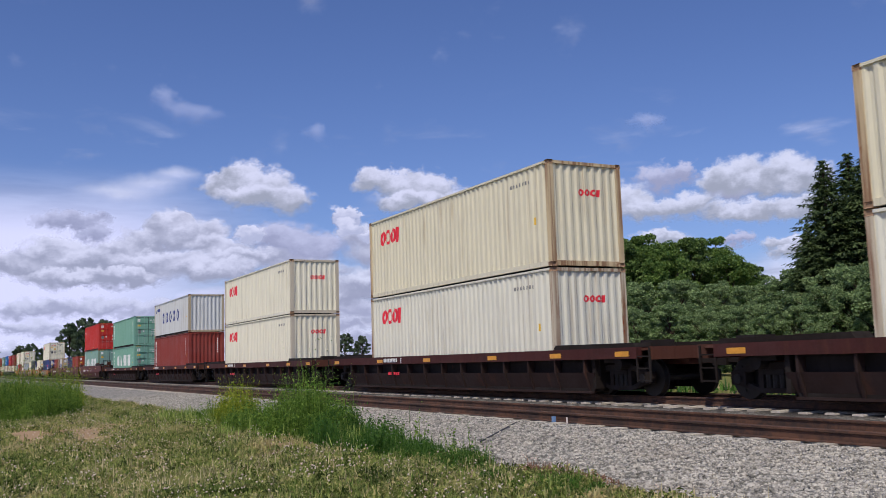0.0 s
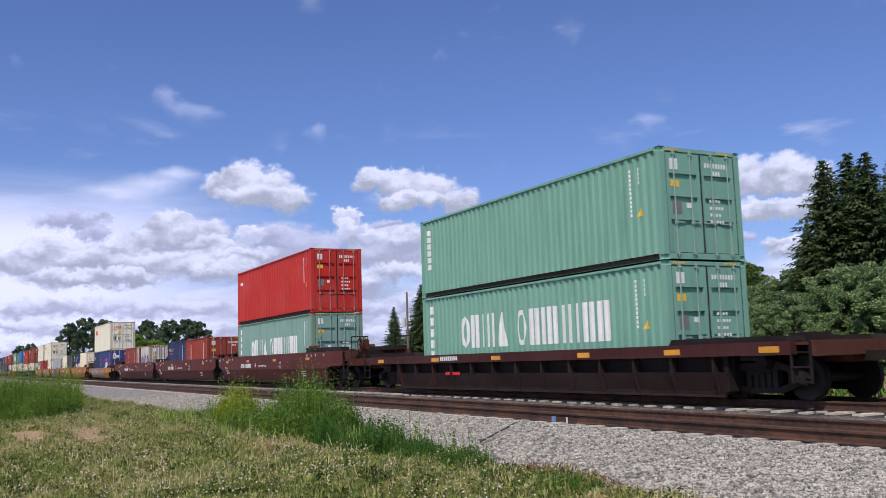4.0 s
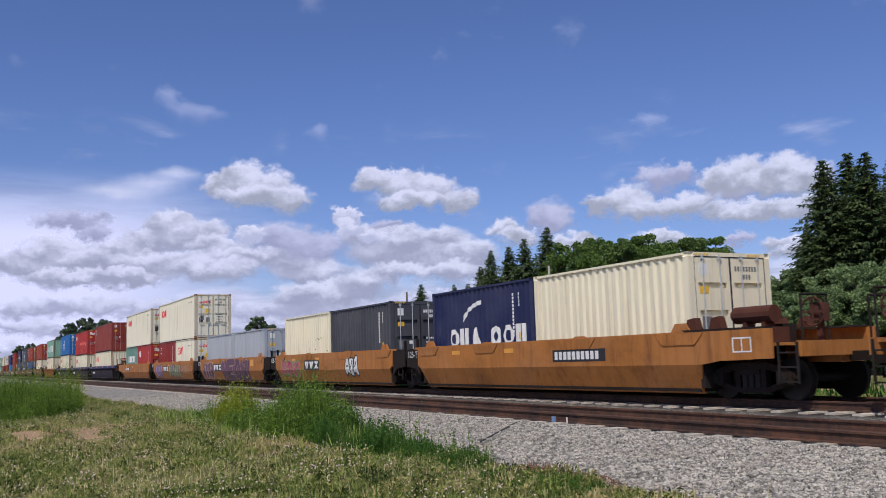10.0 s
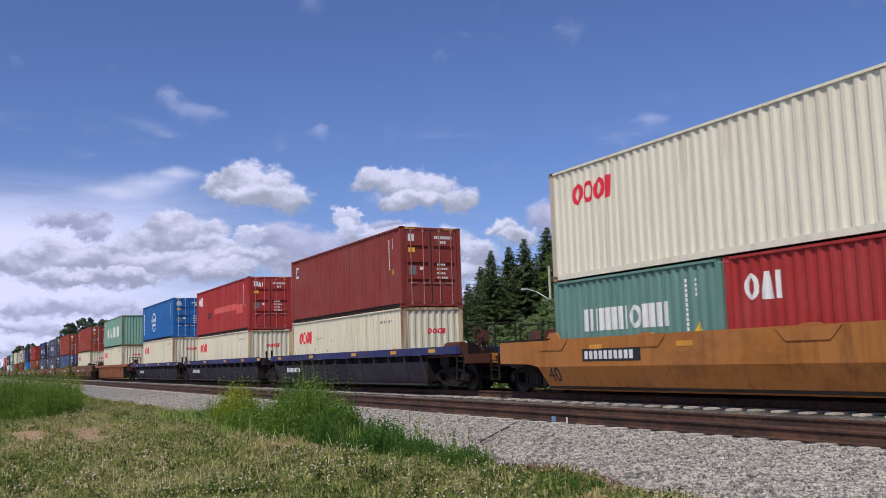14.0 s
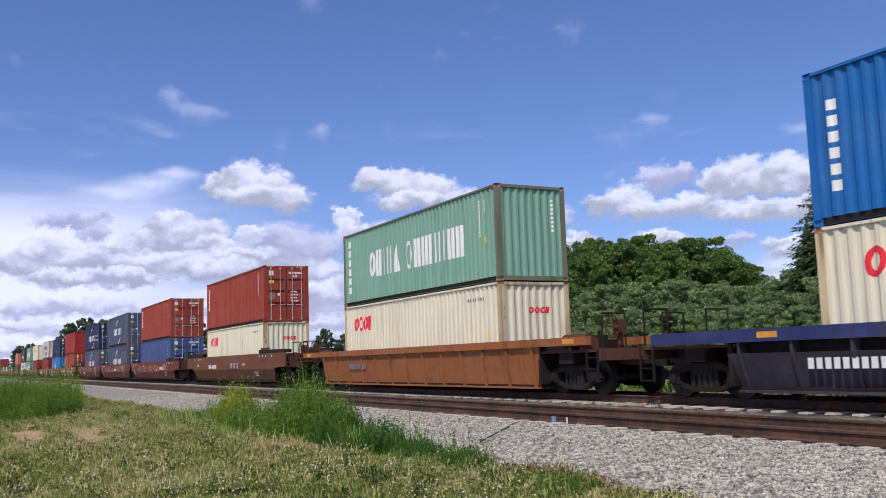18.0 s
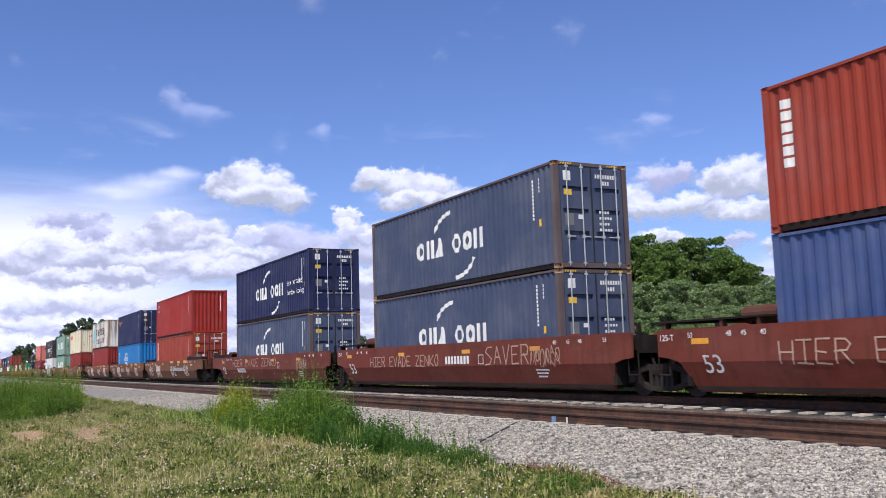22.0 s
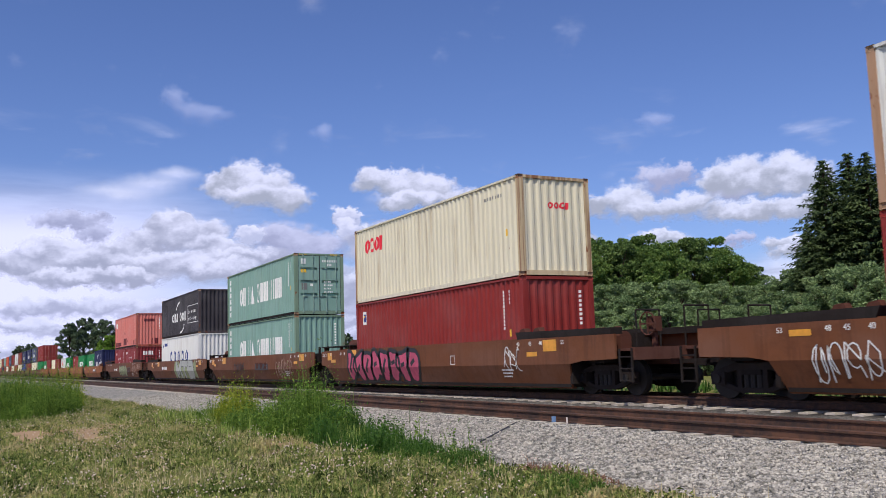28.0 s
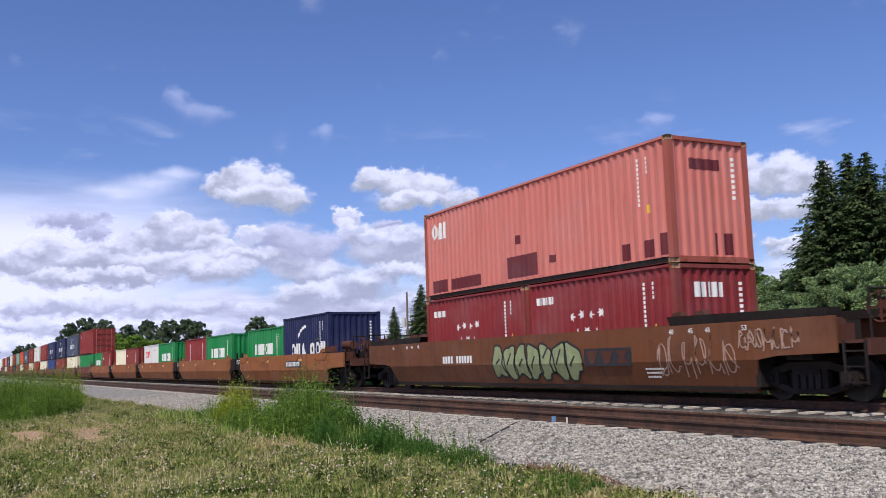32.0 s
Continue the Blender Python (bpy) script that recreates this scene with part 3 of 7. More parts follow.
def brand(root, kind, size, tall, front):
    L, H = LEN[size], HGT[tall]
    lift = -0.01 if front == "door" else -0.024
    label_box = kind == "ecobox"
    kind = "eco" if label_box else kind
    if kind == "rusted":
        brand(root, "cosco", size, tall, front)
        on_side(root, size, tall, Shape().box(0, 0.75, 0, 0.003, 0.2, H - 0.12), RUSTY, 1.2, 0, "rust_patch", "deep brown rust patch", out=-0.016)
        on_side(root, size, tall, Shape().box(0, 0.24, 0, 0.003, 0.2, H - 0.12), MATS["worn_edge"], 0.93, 0, "rust_patch", "tan rust stain", out=-0.016)
    if kind == "oocl":
        w = 0.42
        on_side(root, size, tall, cached(("oocl", 1), lambda: emblem("oool", w, 0.55, 0.02, 0.12)), REDINK, 0.95 if size == 40 else 0.6, H - 1.02, "emblem")
        on_front(root, size, cached(("oocl", 2), lambda: emblem("oool", 0.2, 0.2, 0.01, 0.1)), REDINK, 0.98 if front == "panel" else 0.3, H - (0.95 if front == "panel" else 0.62), "emblem", lift)
        on_side(root, size, tall, cached(("idblk",), lambda: bars(10, 0.05, 0.1, 0.05, seed=8)), GREYINK, L - 2.0, H - 0.5)
        if front == "door":
            on_front(root, size, cached(("orange",), lambda: Shape().box(0, 0.3, 0, 0.003, 0, 0.26)), YELLOWINK, 0.72, H - 1.25, out=-0.01)
            for q in (0.3, 0.75):
                on_front(root, size, cached(("blk",), lambda: Shape().box(0, 0.24, 0, 0.003, 0, 0.34)), BLACKINK if q < 0.5 else GREYINK, q, H - 1.85, out=-0.01)
    elif kind == "cosco":
        on_side(root, size, tall, cached(("cosco", size), lambda: emblem("ooooo", 0.72 if size == 40 else 0.8, 0.85, 0.55 if size == 40 else 0.3)), NAVYINK, 3.1 if size == 40 else 1.4, H * 0.36 if tall == "H" else H * 0.37, "emblem")
        on_side(root, size, tall, cached(("coslogo",), lambda: emblem("v", 0.3, 0.35, 0.1)), NAVYINK, 0.45, H - 0.7, "emblem")
        on_side(root, size, tall, cached(("cosrow",), lambda: bars(4, 0.2, 0.22, 0.05)), NAVYINK, 1.0, H - 0.6, "emblem")
    elif kind == "cs":
        on_side(root, size, tall, cached(("cs",), lambda: emblem("oninv oninninn", 0.5, 1.0, 0.14)), WHITEINK, 2.6, H * 0.33, "emblem")
        on_side(root, size, tall, cached(("cscol",), lambda: stack_of(6, 0.26, 0.26, 0.11)), WHITEINK, 0.5, H - 0.3, "emblem")
    elif kind == "triton":
        on_side(root, size, tall, cached(("tri",), lambda: stack_of(6, 0.24, 0.18, 0.05)), WHITEINK, 0.4 if size == 40 else 1.35, H - 0.35, "emblem")
    elif kind == "gv":
        on_side(root, size, tall, cached(("gv",), lambda: Shape().box(0, 0.4, 0, 0.003, -2.2, 0)), WHITEINK, 0.35, H - 0.3, "sign_strip")
        for j, ch in enumerate(("G", "V", "C")):
            on_side(root, size, tall, writing(ch, 0.4), BLACKINK, 0.42, H - 0.9 - 0.7 * j, "letter", out=-0.014)
    elif kind == "cma":
        on_side(root, size, tall, cached(("cma",), lambda: emblem("onv oon", 0.58, 0.62, 0.12)), WHITEINK, 3.75 if size == 40 else 1.1, H * 0.36, "emblem")
        on_side(root, size, tall, cached(("arc", 1), lambda: ring(1.4, 0, 1.4, 0.8, 0.13, a0=95, a1=165)), WHITEINK, 5.0 if size == 40 else 1.9, H * 0.58, "emblem")
        if size == 40:
            on_side(root, size, tall, cached(("arc", 2), lambda: ring(0, 0, 1.4, 0.8, 0.13, a0=-85, a1=-15)), WHITEINK, 6.4, H * 0.34, "emblem")
    elif kind == "eco":
        brand(root, "cma", size, tall, front)
        on_side(root, size, tall, writing("eco container", 0.3), WHITEINK, 8.98, H * 0.5, "writing")
        on_side(root, size, tall, writing("bamboo flooring", 0.255), WHITEINK, 8.98, H * 0.34, "writing")
        if label_box:
            on_side(root, size, tall, cached(("outline",), lambda: Shape().box(0, 3.15, 0, 0.003, 0, 0.04).box(0, 3.15, 0, 0.003, 1.16, 1.2).box(0, 0.04, 0, 0.003, 0.04, 1.16).box(3.11, 3.15, 0, 0.003, 0.04, 1.16)), WHITEINK, 8.82, H * 0.27, "outline")
    elif kind == "maersk":
        on_side(root, size, tall, cached(("mk", 1), lambda: emblem("nvionn", 0.85, 0.75, 0.28)), BLACKINK, 3.2, H * 0.5, "emblem")
        on_side(root, size, tall, cached(("mk", 2), lambda: emblem("oivlvno", 0.7, 0.52, 0.25)), BLACKINK, 3.3, H * 0.2, "emblem")
        on_side(root, size, tall, cached(("mk", 3), lambda: Shape().box(0, 1.35, 0, 0.003, 0, 1.5)), AQUAINK, 1.1, H * 0.28, "emblem")
    elif kind == "cai":
        on_side(root, size, tall, cached(("cai",), lambda: emblem("ovi", 0.36, 0.55, 0.05)), WHITEINK, 0.5, H - 0.95, "emblem")
        if front == "door":
            on_front(root, size, cached(("cai", 2), lambda: emblem("ovi", 0.2, 0.26, 0.03)), WHITEINK, 0.3, H - 0.55, "emblem", lift)
    elif kind == "apl":
        on_side(root, size, tall, cached(("apl",), lambda: emblem("vnn", 0.66, 0.75, 0.06)), WHITEINK, 2.0, 0.66, "emblem")
        on_side(root, size, tall, cached(("apl", 2), lambda: Shape().prism([(0, 0.2), (0.35, 0), (1.7, 0), (2.0, 0.3), (1.1, 0.25), (1.0, 0.4), (0.9, 0.25)], 0, 0.003)), REDINK, 1.9, 1.52, "emblem")
        on_front(root, size, cached(("apl", 3), lambda: emblem("vnn", 0.18, 0.26, 0.03)), WHITEINK, 0.25, H - 0.75, "emblem", lift)
    elif kind == "globe":
        s = cached(("globe",), lambda: ring(0, 0, 0.84, 0.74, 0.1, k=22, a0=24, a1=156, s=ring(0, 0, 0.84, 0.74, 0.1, k=22, a0=204, a1=336)))
        on_side(root, size, tall, s, WHITEINK, 4.7, H * 0.5, "emblem")
        on_side(root, size, tall, cached(("globe", 2), lambda: emblem("ooooo", 0.36, 0.34, 0.03)), WHITEINK, 3.75, H * 0.5, "emblem")
        on_side(root, size, tall, cached(("globe", 3), lambda: emblem("oninini", 0.26, 0.22, 0.04)), WHITEINK, 3.9, H * 0.39, "emblem")
        on_side(root, size, tall, cached(("coscol",), lambda: stack_of(6, 0.2, 0.2, 0.1)), WHITEINK, 0.45, H - 0.6, "emblem")
        if front == "door":
            on_front(root, size, cached(("globe", 4), lambda: ring(0.2, 0.12, 0.2, 0.14, 0.03)), WHITEINK, 0.25, H - 0.6, "emblem", lift)
    elif kind == "ever":
        on_side(root, size, tall, cached(("ever",), lambda: emblem("ninnionn", 0.42, 0.55, 0.06)), WHITEINK, 1.2, 1.25, "emblem")
    elif kind == "zim":
        on_side(root, size, tall, cached(("zimrow",), lambda: bars(6, 0.1, 0.2, 0.04, seed=5)), WHITEINK, 0.5, H - 0.6)
        for j, (qx, qz) in enumerate(((2.1, 1.6), (2.5, 1.65), (2.9, 1.62), (3.3, 1.66), (2.3, 1.2), (2.7, 1.22), (3.1, 1.2))):
            on_side(root, size, tall, cached(("star",), lambda: Shape().prism([(0.13 * (1 if i % 2 == 0 else 0.45) * math.cos(math.pi * i / 6), 0.13 * (1 if i % 2 == 0 else 0.45) * math.sin(math.pi * i / 6)) for i in range(12)], 0, 0.003)), WHITEINK, qx, qz, "star")
        on_front(root, size, cached(("zim",), lambda: emblem("nin", 0.34, 0.34, 0.04)), WHITEINK, 0.6, H - 0.75, "emblem", lift)
    elif kind == "seaco":
        on_side(root, size, tall, cached(("seaco",), lambda: emblem("oovoo", 0.24, 0.26, 0.04)), YELLOWINK, 0.5, H - 0.72, "emblem")
        on_side(root, size, tall, cached(("seaco", 2), lambda: Shape().box(0, 1.0, 0, 0.003, 0, 0.09)), REDINK, 0.6, H - 0.9, "emblem")
    elif kind == "tag":
        on_side(root, size, tall, cached(("tag",), lambda: Shape().box(0, 0.36, 0, 0.003, 0, 0.5)), WHITEINK, 0.55, H - 0.85, "emblem")
        on_side(root, size, tall, cached(("tag", 2), lambda: Shape().box(0, 0.26, 0, 0.003, 0, 0.3)), NAVYINK, 0.6, H - 0.75, "emblem", out=-0.014)
        on_side(root, size, tall, cached(("tag", 3), lambda: Shape().prism([(0, 0), (0.07, 0), (0.2, 0.2), (0.04, 0.2)], 0, 0.003)), YELLOWINK, 0.63, H - 0.7, "emblem", out=-0.009)
    elif kind == "small":
        on_side(root, size, tall, cached(("small",), lambda: bars(4, 0.09, 0.16, 0.04)), WHITEINK, 0.5, H - 0.75, "emblem")


# ---- well cars ----
WHEELSETS = []
SLOPE = 0.4      # how far the lower half of a smooth side leans in
FOLD = {}


def truck(parent, x):
    """A two-axle truck under a car, its centre at x."""
    t = part("truck", cached(("truck",), lambda: Shape().box(-0.26, 0.26, -1.09, 1.09, 0.5, 0.6).box(-0.5, 0.5, -0.25, 0.25, 0.5, 0.8)), STEEL, parent, "", (x, 0, 0))
    bars_of_frame = [[(-0.45, 0.6), (0.45, 0.6), (0.45, 0.74), (-0.45, 0.74)], [(-0.4, 0.14), (0.4, 0.14), (0.4, 0.24), (-0.4, 0.24)]]
    for m in (-1, 1):
        bars_of_frame += [[(m * x, z) for x, z in q][::m] for q in (((0.45, 0.6), (1.15, 0.42), (1.12, 0.56), (0.45, 0.74)), ((0.4, 0.14), (1.1, 0.34), (1.0, 0.44), (0.4, 0.24)), ((0.28, 0.24), (0.4, 0.24), (0.4, 0.6), (0.28, 0.6)))]

    def side(sy):
        s = Shape().box(-1.08, -0.7, sy - 0.12, sy + 0.12, 0.3, 0.56).box(0.7, 1.08, sy - 0.12, sy + 0.12, 0.3, 0.56)
        for q in bars_of_frame:
            s.prism(q, sy - 0.07, sy + 0.07)
        return s
    for sy in (-1, 1):
        part("side_frame", cached(("side_frame", sy), lambda: side(sy * 1.0)), TRUCK, t)
        part("spring_nest", cached(("spring_nest", sy), lambda: Shape().tube((-0.17, sy * 1.0, 0.24), (-0.17, sy * 1.0, 0.5), 0.08, 8).tube((0.0, sy * 1.0, 0.24), (0.0, sy * 1.0, 0.5), 0.08, 8).tube((0.17, sy * 1.0, 0.24), (0.17, sy * 1.0, 0.5), 0.08, 8)), WHEEL, t)

    def wheels():
        s = Shape().tube((0, -1.1, 0), (0, 1.1, 0), 0.08, 10)
        for sy in (-1, 1):
            s.tube((0, sy * 0.70, 0), (0, sy * 0.73, 0), 0.45, 28).tube((0, sy * 0.72, 0), (0, sy * 0.84, 0), 0.42, 28)
            s.tube((0, sy * 0.84, 0), (0, sy * 0.88, 0), 0.15, 12).tube((0, sy * 1.08, 0), (0, sy * 1.16, 0), 0.1, 10)
            for i in range(3):
                a = 2 * math.pi * i / 3
                s.box(math.cos(a) * 0.27 - 0.03, math.cos(a) * 0.27 + 0.03, min(sy * 0.82, sy * 0.85), max(sy * 0.82, sy * 0.85), math.sin(a) * 0.27 - 0.03, math.sin(a) * 0.27 + 0.03)
        return s
    for i, dx in enumerate((-0.89, 0.89)):
        ws = part("wheelset", cached(("wheelset",), wheels), WHEEL, t, "", (dx, 0, 0.42))
        WHEELSETS.append((i, ws))
    return t


# car kinds: plate half length at the bottom, top z, kink z, bottom z
KIND = dict(smooth=(8.3, 1.47, 0.78, 0.17), tall=(8.3, 1.56, 0.8, 0.17), short=(6.35, 1.40, 0.72, 0.13), low=(6.4, 1.2, 0.66, 0.22))


def sill_poly(bh, top, kink, bot, front, rear):
    """Upper and lower outline of a side sill; front and rear: half lengths of the ends."""
    def end(e):
        if e - bh > 2.2:      # outer end, arched over its own truck
            return [(bh + 0.25, kink), (bh + 0.75, kink + 0.07), (e - 1.35, kink + 0.1), (e - 1.35, top)]
        if bh < 7:            # short car: the plate stops well before the joint
            return [(bh + 0.2, kink), (bh + 0.3, kink + 0.05), (e - 1.05, kink + 0.1), (e - 1.05, top)]
        return [(bh + 0.3, kink), (bh + 0.6, kink + 0.08), (e - 0.45, kink + 0.12), (e - 0.45, top)]
    f, r = end(front), [(-x, z) for x, z in end(rear)]
    upper = f + r[::-1]
    lower = [(-bh, bot), (bh, bot), (f[0][0], kink), (r[0][0], kink)]
    return upper, lower


def well_car(kind, colour, front, rear, tf, tr, label, low_colour=None):
    """A well car, origin at rail level under its centre. front, rear: distance to the couplings; tf, tr: whether a truck of its own stands at that end
    ('own'), or a shared one sits on the joint ('joint')."""
    car = new("well_car")
    tagged(car, label, "railcar", "cars of the train")
    mat = MATS[colour]
    ribbed = kind in ("rib_cn", "rib_blue", "rib_brown")
    key = (kind, front, rear)
    if not ribbed:
        bh, top, kink, bot = KIND[kind]
        FOLD[car.name] = kink
        up, lo = sill_poly(bh, top, kink, bot, front, rear)
        for sy in (-1, 1):
            yo = sy * 1.5
            lean = (lambda z: 0.0 if z >= kink - 0.01 else -sy * (kink - z) * SLOPE)
            sill = part("side_sill", cached(("side_sill", key, sy), lambda: Shape().prism(up, min(yo, yo - sy * 0.06), max(yo, yo - sy * 0.06)).prism(lo, min(yo, yo - sy * 0.05), max(yo, yo - sy * 0.05), lean)), mat, car)
            part("bottom_flange", cached(("bottom_flange", key, sy), lambda: Shape().box(-bh, bh, yo - sy * (SLOPE * (kink - bot) + 0.08) - 0.05, yo - sy * (SLOPE * (kink - bot) + 0.08) + 0.05, bot - 0.02, bot + 0.035)), mat, sill)
            part("top_chord", cached(("top_chord", key, sy), lambda: Shape().box(-bh - 0.7, bh + 0.7, yo - 0.015 - sy * 0.06, yo + 0.015 - sy * 0.06, top - 0.05, top + 0.02)), mat, sill)
            guides = (-bh + 0.4, -bh * 0.36, bh * 0.36, bh - 0.4) if kind == "short" else (-bh + 1.4, bh - 1.4)
            for gx in guides if kind == "short" else ():
                part("reinforcement_plate", cached(("reinforcement_plate", key, sy, round(gx, 1)), lambda: Shape().prism([(gx - 0.5, top - 0.26), (gx + 0.5, top - 0.26), (gx + 0.75, top - 0.01), (gx - 0.75, top - 0.01)], min(yo, yo + sy * 0.022), max(yo, yo + sy * 0.022))), mat, sill)
            for gx in guides:
                tall = 0.2 if abs(gx) > bh * 0.7 and kind == "short" else 0.06
                part("container_guide", cached(("container_guide", key, sy, round(gx, 1)), lambda: Shape().prism([(gx - 0.32, top), (gx + 0.32, top), (gx + 0.16, top + tall), (gx - 0.16, top + tall)], yo - sy * 0.1 - 0.03, yo - sy * 0.1 + 0.03)), mat, car)
    else:
        bh, top, ch, bot, yo0 = dict(rib_cn=(7.75, 1.14, 0.88, 0.07, 1.5), rib_blue=(8.1, 1.40, 1.15, 0.18, 1.5), rib_brown=(8.1, 1.45, 1.24, 0.15, 1.5))[kind]
        mid = dict(rib_cn=0.56, rib_blue=0.93, rib_brown=1.24)[kind]
        low = MATS[low_colour or colour]
        for sy in (-1, 1):
            yo = sy * yo0
            slim = kind != "rib_brown"
            tuck = lambda z: -sy * max(0.0, mid - z) * (0.32 if slim else 0.12)
            part("top_chord", cached(("top_chord", key, sy), lambda: Shape().box(-rear + 1.2, front - 1.2, min(yo, yo - sy * 0.16), max(yo, yo - sy * 0.16), ch, top)), mat, car)
            sill = part("side_sill", cached(("side_sill", key, sy), lambda: Shape().prism([(-bh, bot), (bh, bot), (bh + 0.2, mid), (-bh - 0.2, mid)], yo - sy * 0.1 - 0.02, yo - sy * 0.1 + 0.02, tuck)), low, car)
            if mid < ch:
                # dark plate added across the open gap, standing in for its shade
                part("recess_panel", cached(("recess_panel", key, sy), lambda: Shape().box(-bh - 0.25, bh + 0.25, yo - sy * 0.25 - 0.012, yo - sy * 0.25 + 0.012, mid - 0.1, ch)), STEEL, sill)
            part("bottom_flange", cached(("bottom_flange", key, sy), lambda: Shape().box(-bh, bh, yo - sy * 0.2 - 0.07, yo - sy * 0.2 + 0.07, bot - 0.02, bot + 0.03)), low, sill)
            n, rw = 13, 0.03 if slim else 0.06
            for i in range(n):
                gx = -bh + 0.15 + (2 * bh - 0.3) * i / (n - 1)
                part("rib", cached(("rib", key, sy), lambda: Shape().prism([(-rw, bot + 0.03), (rw, bot + 0.03), (rw, mid), (-rw, mid)], yo - sy * 0.08 - 0.045, yo - sy * 0.08 + 0.045, tuck).prism([(-rw, mid), (rw, mid), (rw, ch), (-rw, ch)], yo - sy * 0.14 - 0.1, yo - sy * 0.14 + 0.1)), mat if kind == "rib_brown" else low, sill, "", (gx, 0, 0))
    part("well_floor", cached(("well_floor", key), lambda: Shape().box(-bh, bh, -1.3, 1.3, bot + 0.02, bot + 0.1)), STEEL, car)
    for sgn, e, tk in ((1, front, tf), (-1, rear, tr)):
        own = tk == "own"
        part("bulkhead", cached(("bulkhead", key, sgn), lambda: Shape().box(sgn * (bh + 0.15) - 0.06, sgn * (bh + 0.15) + 0.06, -1.38, 1.38, bot + 0.1, top - 0.04)), STEEL, car)
        if own:
            ex = e - 0.75
            part("end_platform", cached(("end_platform", key, sgn), lambda: Shape().box(min(sgn * bh, sgn * ex), max(sgn * bh, sgn * ex), -1.36, 1.36, 1.06, 1.12).box(min(sgn * bh, sgn * ex), max(sgn * bh, sgn * ex), -0.35, 0.35, 0.72, 1.06).box(sgn * ex - 0.06, sgn * ex + 0.06, -1.45, 1.45, 0.85, 1.14)), mat if colour == "car_yellow" else RUSTY, car)
            part("coupler", cached(("coupler", sgn, e), lambda: Shape().box(min(sgn * ex, sgn * (e - 0.1)), max(sgn * ex, sgn * (e - 0.1)), -0.09, 0.09, 0.74, 0.92).box(sgn * (e - 0.02) - 0.16, sgn * (e - 0.02) + 0.16, -0.17, 0.17, 0.68, 0.98)), STEEL, car)
            for sy in (-1, 1):
                part("ladder", cached(("ladder", key, sgn, sy), lambda: ladder(sgn * (ex - 0.25), sy * 1.47)), STEEL, car)
                if kind == "rib_cn":
                    part("walkway", cached(("walkway", key, sgn, sy), lambda: Shape().prism([(sgn * 6.3, top), (sgn * (e - 1.3), top), (sgn * (e - 1.35), top + 0.1), (sgn * 6.4, top + 0.12)], sy * 1.2 - 0.25, sy * 1.2 + 0.25)), STEEL, car)
                    continue
                part("grab_iron", cached(("grab_iron", key, sgn, sy), lambda: Shape().tube((sgn * (ex - 0.02), sy * 1.3, 1.12), (sgn * (ex - 0.02), sy * 1.3, 2.0), 0.022, 6).tube((sgn * (ex - 0.02), sy * 0.6, 1.12), (sgn * (ex - 0.02), sy * 0.6, 2.0), 0.022, 6).tube((sgn * (ex - 0.02), sy * 1.3, 2.0), (sgn * (ex - 0.02), sy * 0.6, 2.0), 0.022, 6)), STEEL, car)
            if kind == "rib_cn":
                part("valve_box", cached(("valve_box", key, sgn), lambda: Shape().box(sgn * (ex - 0.75) - 0.25, sgn * (ex - 0.75) + 0.25, -0.9, -0.3, 1.12, 1.3)), STEEL, car)
                part("brake_cylinder", cached(("brake_cylinder", key, sgn), lambda: Shape().tube((sgn * (bh + 1.0), -0.95, 0.75), (sgn * (bh + 1.0), -1.3, 0.75), 0.14, 12)), STEEL, car)
            elif sgn > 0 or front == rear:
                part("brake_wheel", cached(("brake_wheel", key, sgn), lambda: brakewheel(sgn * (ex - 0.1))), RUSTY, car)
                zt, rt = (top + 0.3, 0.18) if kind == "short" else (1.36, 0.19)
                part("air_reservoir", cached(("air_reservoir", key, sgn), lambda: Shape().tube((sgn * (bh + 0.6), -0.85, zt), (sgn * (bh + 0.7), -0.85, zt), rt * 0.6, 12, rt).tube((sgn * (bh + 0.7), -0.85, zt), (sgn * (bh + 1.7), -0.85, zt), rt, 12).box(sgn * (bh + 1.0) - 0.03, sgn * (bh + 1.0) + 0.03, -1.0, -0.7, 1.1, zt - 0.15).box(sgn * (bh + 1.5) - 0.03, sgn * (bh + 1.5) + 0.03, -1.0, -0.7, 1.1, zt - 0.15)), RUSTY, car)
                part("brake_cylinder", cached(("brake_cylinder", key, sgn), lambda: Shape().tube((sgn * (bh + 0.9), -0.3, 1.32), (sgn * (bh + 1.4), -0.3, 1.32), 0.16, 12).box(sgn * (bh + 1.5) - 0.12, sgn * (bh + 1.5) + 0.12, -0.55, -0.2, 1.12, 1.5)), STEEL, car)
                part("valve_box", cached(("valve_box", key, sgn), lambda: Shape().box(sgn * (ex - 0.75) - 0.16, sgn * (ex - 0.75) + 0.16, -1.3, -1.0, 1.12, 1.42)), RUSTY, car)
            if not ribbed:
                for sy in (-1, 1):
                    hw = 0.05 if kind == "short" else 0.2
                    part("walkway", cached(("walkway", key, sgn, sy), lambda: Shape().prism([(sgn * 6.15, top), (sgn * (e - 1.5), top), (sgn * (e - 1.5), top + hw * 0.8), (sgn * 6.05, top + hw)], sy * 1.3 - 0.2, sy * 1.3 + 0.17)), STEEL, car)
                    for q in (6.25, 6.95):
                        part("bracket", cached(("bracket", key, sgn, sy, q), lambda: Shape().prism([(sgn * q - 0.18, top + hw * 0.8), (sgn * q + 0.18, top + hw * 0.8), (sgn * q + 0.1, top + 0.3), (sgn * q - 0.1, top + 0.27)], sy * 1.3 - 0.1, sy * 1.3 + 0.08)), RUSTY, car)
            truck(car, sgn * (e - 2.35))
